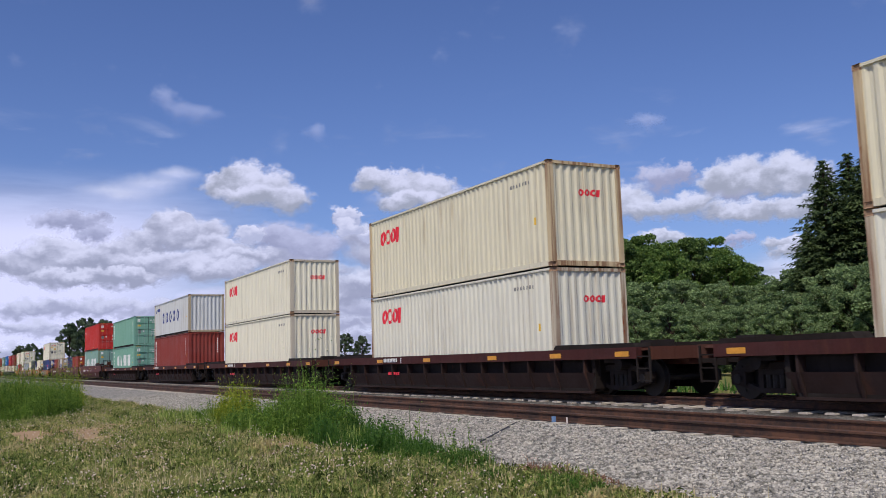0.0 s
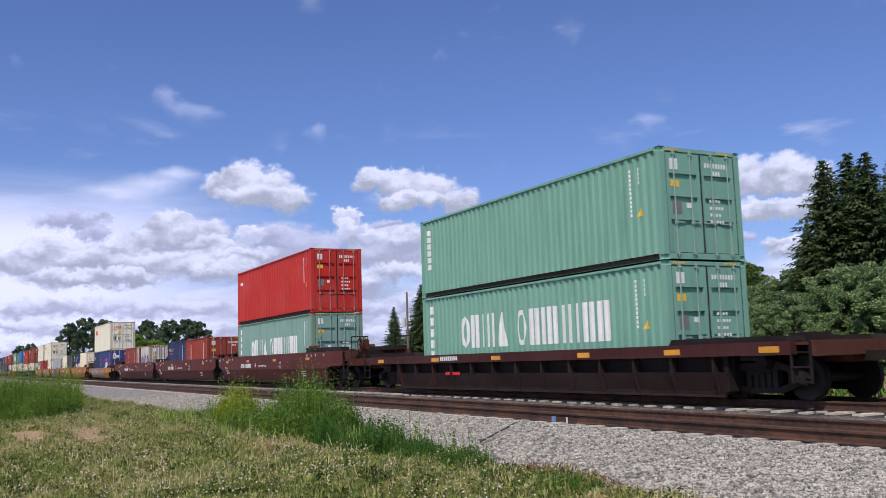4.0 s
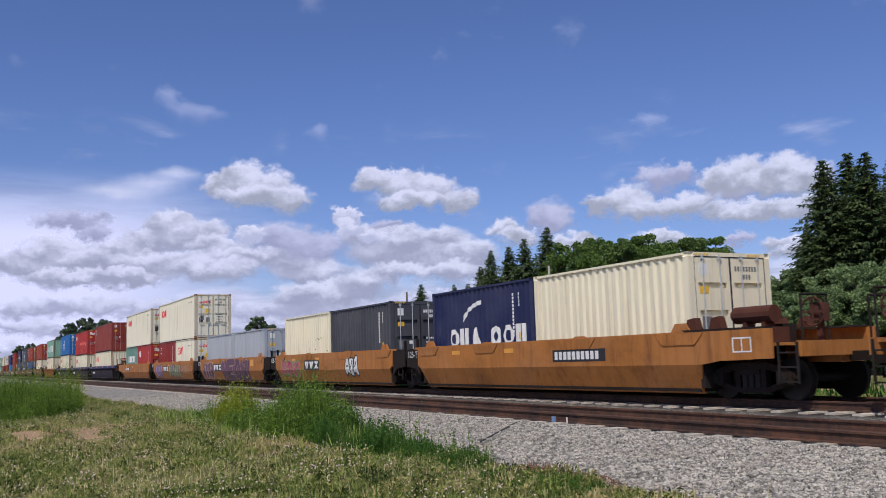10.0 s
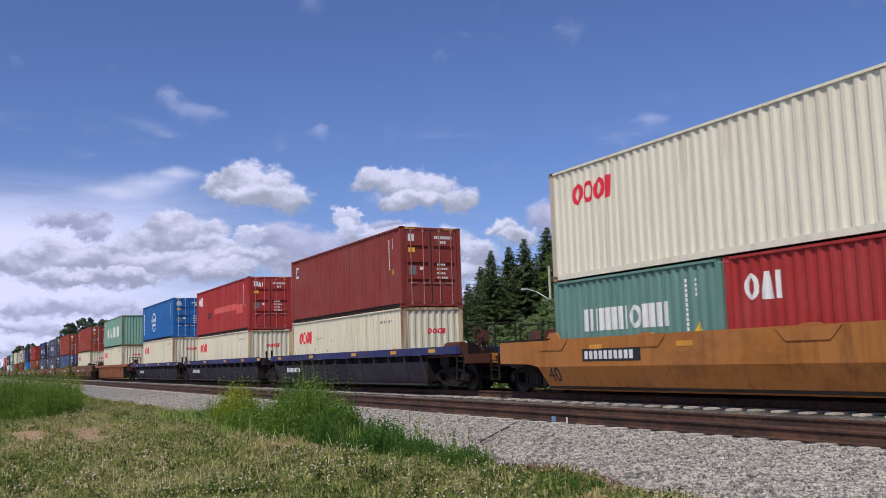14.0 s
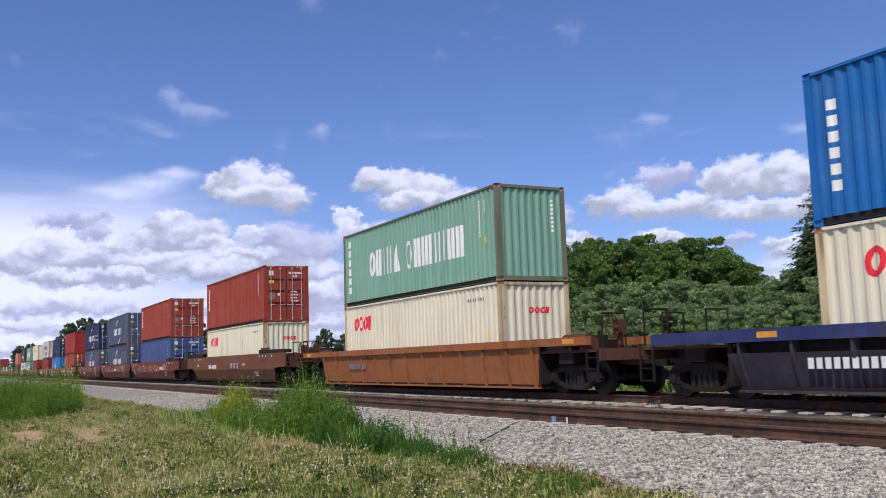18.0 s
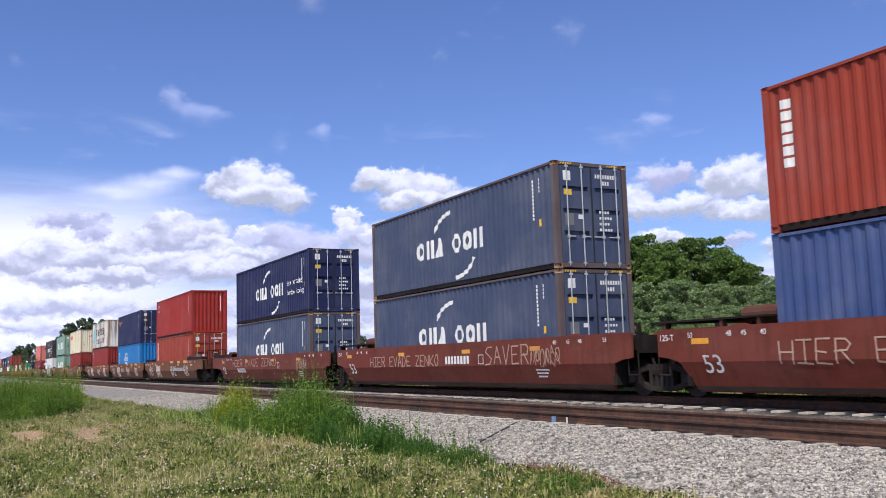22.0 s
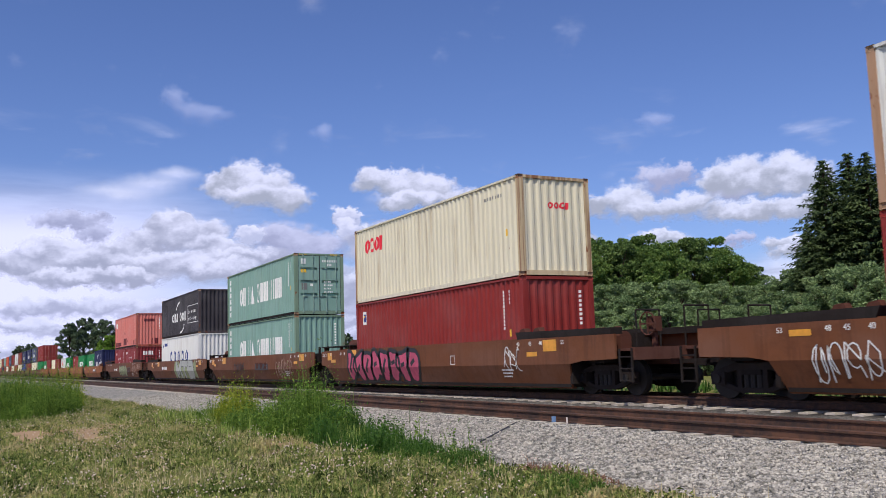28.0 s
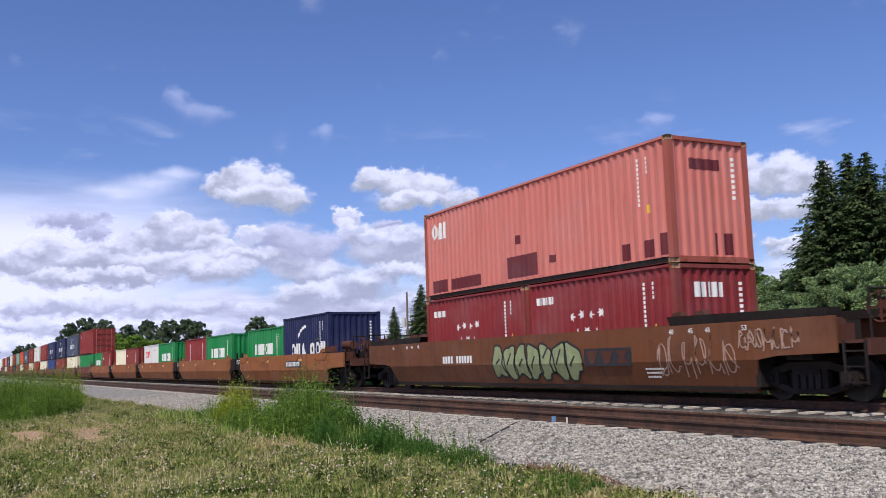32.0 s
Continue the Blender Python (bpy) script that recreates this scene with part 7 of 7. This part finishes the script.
WHITE = (0.80, 0.82, 0.82, 1)
FARL = ((-86.1, 1.2, 3.01, 0.4), (-80.9, 1.1, 3.35, 0.4), (-74.8, 1.1, 3.68, 0.44), (-68.0, 1.4, 3.68, 0.47), (-61.0, 1.7, 3.35, 0.47), (-86.7, 2.4, 2.34, 0.44), (-83.4, 2.1, 2.34, 0.4), (-80.0, 2.1, 2.34, 0.44), (-76.4, 2.0, 2.34, 0.4), (-72.8, 2.2, 2.34, 0.44), (-69.0, 2.3, 2.34, 0.47), (-86.1, 3.5, 2.08, 0.57), (-83.0, 3.6, 2.34, 0.54), (-79.5, 3.4, 2.21, 0.54), (-76.3, 3.5, 2.08, 0.57), (-73.1, 3.2, 2.14, 0.54), (-70.0, 3.4, 2.14, 0.6), (-66.7, 3.2, 2.14, 0.6), (-63.6, 3.6, 2.01, 0.6), (-60.2, 3.8, 2.01, 0.6), (-56.7, 4.6, 2.01, 0.67), (-52.5, 5.4, 2.01, 0.6))
GREYL = ((-71.9, 7.6, 2.25, 1.08), (-70.0, 7.0, 1.82, 1.08), (-65.4, 8.4, 1.02, 0.44), (-83.8, 8.6, 1.64, 0.47), (-85.2, 8.6, 1.02, 0.54), (-82.9, 7.9, 0.94, 0.64))
BANKL = ((-65.4, 6.6, 2.38, 1.51), (-62.6, 6.7, 2.76, 1.36), (-60.5, 6.3, 1.98, 1.06), (-67.1, 7.7, 1.79, 0.98), (-64.3, 7.4, 1.59, 0.94), (-62.2, 7.6, 1.19, 0.67), (-65.1, 5.4, 2.76, 0.6), (-61.6, 5.4, 1.98, 0.67), (-70.2, 5.5, 2.36, 0.94), (-71.7, 6.1, 1.77, 0.83), (-68.6, 4.2, 2.36, 0.83), (-67.2, 4.7, 1.57, 0.76), (-70.7, 4.0, 1.96, 0.83), (-73.1, 6.6, 1.98, 0.6))
HEAPL = ((-86.6, 6.0, 2.36, 0.76), (-84.9, 6.8, 2.17, 0.83), (-82.7, 6.2, 2.36, 0.83), (-81.0, 7.0, 1.57, 0.67), (-79.6, 7.6, 1.59, 0.83), (-78.7, 8.4, 1.42, 0.9), (-77.9, 8.6, 0.88, 0.64), (-77.3, 7.8, 1.9, 0.98), (-75.8, 7.1, 1.77, 0.76), (-74.6, 6.5, 1.98, 0.67), (-79.1, 6.1, 3.16, 0.83), (-76.4, 5.7, 2.76, 0.76), (-84.1, 5.3, 2.76, 0.6), (-81.3, 5.3, 2.36, 0.56))
PUFFL = ((-73.9, 7.9, 0.82, 0.5), (-68.5, 8.8, 0.64, 0.69), (-67.7, 9.0, 0.51, 0.53), (-68.0, 8.2, 0.89, 0.56), (-66.6, 7.7, 0.79, 0.44))
NEARL = ((-75.6, 10.9, 1.26, 0.75), (-74.3, 11.3, 1.26, 1.02), (-72.9, 10.7, 1.55, 1.08), (-71.6, 10.0, 1.26, 0.89), (-73.7, 10.2, 2.18, 0.75), (-66.2, 11.1, 1.2, 0.75), (-64.9, 11.0, 1.41, 0.81), (-63.0, 10.5, 1.68, 1.02), (-60.9, 9.8, 1.19, 0.81), (-63.9, 9.9, 2.18, 0.6))
DIML = ((-55.3, 8.3, 1.43, 1.19), (-48.6, 10.4, 1.21, 0.88), (-47.1, 10.6, 0.83, 0.69), (-44.4, 6.5, 1.26, 0.38), (-44.5, 9.2, 1.27, 0.63))
EASTL = ((-52.3, 9.1, 0.88, 0.69), (-50.7, 9.2, 1.36, 1.03), (-49.2, 8.7, 1.78, 0.69), (-47.4, 8.7, 2.14, 0.76), (-45.0, 9.9, 1.25, 0.97), (-43.8, 10.1, 1.86, 1.18), (-42.7, 9.7, 1.42, 0.83), (-41.0, 10.2, 1.43, 1.03), (-40.1, 9.6, 1.42, 1.03), (-43.3, 8.1, 3.01, 0.62), (-40.5, 8.0, 2.13, 0.69), (-58.3, 8.0, 1.0, 0.55), (-57.4, 7.4, 1.06, 0.62), (-41.4, 6.1, 1.41, 0.48), (-40.7, 5.6, 1.41, 0.42), (-48.5, 6.8, 1.59, 0.55), (-53.8, 6.9, 1.41, 0.55))


def veil(add, uv, n1, n2):
    """Behind the heaped clouds: a pale layer low down and to the west, and broken cloud going on all round the sky."""
    xyz = add("ShaderNodeSeparateXYZ", {0: uv}).outputs
    az, el = xyz[0], xyz[1]
    flat = add("ShaderNodeVectorMath", {0: uv, 1: (0.16, 1.0, 1.0)}, operation="MULTIPLY").outputs[0]
    n3 = add("ShaderNodeTexNoise", {"Vector": flat, "Scale": 1.3, "Detail": 7.0, "Roughness": 0.55}).outputs[0]
    low = add("ShaderNodeMapRange", {"Value": el, "From Min": 6.5, "From Max": 1.5}, interpolation_type="SMOOTHSTEP").outputs[0]
    a1 = ramp(add, add("ShaderNodeMath", {0: n2.outputs[0], 1: low}, operation="ADD").outputs[0], 0.6, 1.1)
    left = add("ShaderNodeMapRange", {"Value": az, "From Min": -70.0, "From Max": -84.0}, interpolation_type="SMOOTHSTEP").outputs[0]
    lefth = add("ShaderNodeMapRange", {"Value": el, "From Min": 12.2, "From Max": 7.5}, interpolation_type="SMOOTHSTEP").outputs[0]
    a2 = add("ShaderNodeMath", {0: left, 1: lefth}, operation="MULTIPLY").outputs[0]
    e1 = add("ShaderNodeMapRange", {"Value": az, "From Min": -34.0, "From Max": -25.0}).outputs[0]
    e2 = add("ShaderNodeMapRange", {"Value": az, "From Min": -93.0, "From Max": -102.0}).outputs[0]
    around = add("ShaderNodeMath", {0: e1, 1: e2}, operation="MAXIMUM").outputs[0]
    a3 = add("ShaderNodeMath", {0: ramp(add, n2.outputs[0], 0.45, 0.62), 1: around}, operation="MULTIPLY").outputs[0]
    wisp = add("ShaderNodeVectorMath", {0: uv, 1: (0.30, 1.0, 1.0)}, operation="MULTIPLY").outputs[0]
    slant = add("ShaderNodeVectorRotate", {"Vector": wisp, "Angle": radians(-16)}, rotation_type="Z_AXIS").outputs[0]
    n4 = add("ShaderNodeTexNoise", {"Vector": slant, "Scale": 0.55, "Detail": 6.0, "Roughness": 0.5, "Distortion": 0.4}).outputs[0]
    high = add("ShaderNodeMapRange", {"Value": el, "From Min": 17.0, "From Max": 11.0}, interpolation_type="SMOOTHSTEP").outputs[0]
    a4 = add("ShaderNodeMath", {0: ramp(add, n4, 0.56, 0.8), 1: high}, operation="MULTIPLY").outputs[0]
    a4 = add("ShaderNodeMath", {0: a4, 1: 0.5}, operation="MULTIPLY").outputs[0]
    a = add("ShaderNodeMath", {0: a1, 1: a2}, operation="MAXIMUM").outputs[0]
    a = add("ShaderNodeMath", {0: a, 1: a3}, operation="MAXIMUM").outputs[0]
    a = add("ShaderNodeMath", {0: a, 1: a4}, operation="MAXIMUM").outputs[0]
    c = mix(add, ramp(add, n3, 0.35, 0.68), (0.44, 0.46, 0.5, 1), (0.78, 0.81, 0.84, 1))
    c = mix(add, a2, c, (0.86, 0.87, 0.95, 1))
    c = add("ShaderNodeVectorMath", {0: c, "Scale": a}, operation="SCALE").outputs[0]
    return c, a


def hang(made, name, a0, a1, e0, e1, dist, na, ne, label, strength=1.0):
    """Put a cloud material on its sheet of sky."""
    mat, nt, add, col, alpha, uv, n1, n2 = made
    em = add("ShaderNodeEmission", {"Color": col, "Strength": strength})
    mx = add("ShaderNodeMixShader", {0: alpha, 1: add("ShaderNodeBsdfTransparent").outputs[0], 2: em.outputs[0]})
    nt.links.new(mx.outputs[0], nt.nodes["Material Output"].inputs[0])
    return tagged(cloud_sheet(name, mat, a0, a1, e0, e1, dist, na, ne), label, "clouds", kind="structure")


def heaps(spots, dark, lite, soft):
    return [(*c, dark, lite, soft) for c in spots]


BASE = (0.42, 0.445, 0.45, 1)
hang(cloud_material("cloud_veil", (), veil), "backdrop_veil", -180, 180, -0.4, 26, 3600, 96, 10, "pale layer of cloud low over the horizon")
hang(cloud_material("cloud_far", heaps(FARL, (0.46, 0.48, 0.54, 1), (0.74, 0.76, 0.79, 1), 0.55)), "backdrop_far_clouds", -100, -30, -0.3, 9, 3500, 30, 6, "far banks of grey white cloud over the horizon")
BRIGHT = (0.81, 0.82, 0.83, 1)
DIM = (0.62, 0.64, 0.71, 1)
hang(cloud_material("cloud_bank", heaps(BANKL, (0.41, 0.43, 0.48, 1), WHITE, 0.55)), "backdrop_bank_clouds", -84, -52, 1, 12, 3440, 20, 8, "low bank of white and grey cumulus")
hang(cloud_material("cloud_mid", heaps(GREYL, (0.4, 0.42, 0.5, 1), DIM, 0.6) + heaps(HEAPL, (0.41, 0.43, 0.47, 1), BRIGHT, 0.48)), "backdrop_heaped_clouds", -100, -50, 1, 14, 3400, 24, 8, "heaped white cumulus with grey bases")
hang(cloud_material("cloud_near", heaps(PUFFL, (0.55, 0.58, 0.64, 1), BRIGHT, 0.4) + heaps(NEARL, BASE, BRIGHT, 0.48)), "backdrop_near_clouds", -95, -54, 4, 16, 3300, 20, 8, "separate white cumulus with grey undersides")
hang(cloud_material("cloud_east", heaps(DIML, (0.4, 0.42, 0.5, 1), DIM, 0.6) + heaps(EASTL, BASE, WHITE, 0.5)), "backdrop_east_clouds", -64, -30, 2, 16, 3250, 16, 8, "white cumulus above the trees")

def streamer():
    """A slanting streak of high thin cloud."""
    made = cloud_material("cloud_streak", heaps(((-81.6, 10.2, 2.6, 0.75), (-79.9, 10.8, 2.2, 0.72), (-78.3, 11.4, 1.6, 0.55)), (0.7, 0.74, 0.82, 1), WHITE, 1.3), churn=0.35)
    mat, nt, add, col, alpha, uv, n1, n2 = made
    alpha = add("ShaderNodeMath", {0: alpha, 1: 0.85}, operation="MULTIPLY").outputs[0]
    return mat, nt, add, col, alpha, uv, n1, n2


hang(streamer(), "backdrop_streak", -92, -70, 6, 16, 3550, 12, 6, "slanting streak of thin high cloud")

DRIFT = []


def small_cloud(places, shift, label, thick=0.5):
    """A little cloud that drifts across the sky."""
    lay = [(*q, (0.5, 0.54, 0.66, 1), (0.82, 0.84, 0.9, 1), 1.0) for q in places]
    mat, nt, add, col, alpha, uv, n1, n2 = cloud_material("cloud_small", lay, churn=0.6)
    a = add("ShaderNodeMath", {0: alpha, 1: thick}, operation="MULTIPLY").outputs[0]
    em = add("ShaderNodeEmission", {"Color": col, "Strength": 1.0})
    mx = add("ShaderNodeMixShader", {0: a, 1: add("ShaderNodeBsdfTransparent").outputs[0], 2: em.outputs[0]})
    nt.links.new(mx.outputs[0], nt.nodes["Material Output"].inputs[0])
    a0, a1 = min(q[0] - 3 * q[2] for q in places), max(q[0] + 3 * q[2] for q in places)
    e0, e1 = min(q[1] - 3 * q[3] for q in places), max(q[1] + 3 * q[3] for q in places)
    ob = cloud_sheet("small_cloud", mat, a0, a1, e0, e1, 3200, 8, 6)
    tagged(ob, label, "cloud", "small drifting clouds")
    DRIFT.append((ob, shift))


small_cloud(((-79.1, 15.9, 0.8, 0.7), (-78.3, 15.3, 1.0, 0.6), (-77.2, 15.1, 1.4, 0.65)), 0.7, "thin grey white wisp of cloud drifting high", 0.32)
small_cloud(((-49.1, 14.0, 1.1, 0.45),), 0.6, "small faint puff of cloud drifting high", 0.36)
small_cloud(((-69.9, 14.1, 0.8, 0.5),), 0.5, "small faint puff of cloud drifting high", 0.28)


# ---- what moves ----
def motions():
    times = [4.0 * i for i in range(9)]
    for ob, x, z in MOVING:
        walk(ob, [(t, pose(x + gone(t), 0, z)) for t in times])
    for ob, turn in DRIFT:
        c = Matrix.Translation((EYE[0], EYE[1], 0))
        walk(ob, [(t, c @ pose(0, 0, 0, 0, 0, -turn * t / 32) @ c.inverted()) for t in (0.0, 16.0, 32.0)])
    steps = range(0, 961)
    first = {}
    for axle, ws in WHEELSETS:
        if axle not in first:
            base = ws.location.copy()
            walk(ws, [(i / 30, Matrix.Translation(base) @ Matrix.Rotation((gone(i / 30) / 0.42) % (2 * math.pi), 4, "Y")) for i in steps])
            first[axle] = ws
        else:
            lead = first[axle].animation_data
            ws.rotation_mode = "QUATERNION"
            keys = ws.animation_data_create()
            keys.action = lead.action
            keys.action_slot = lead.action_slot


motions()
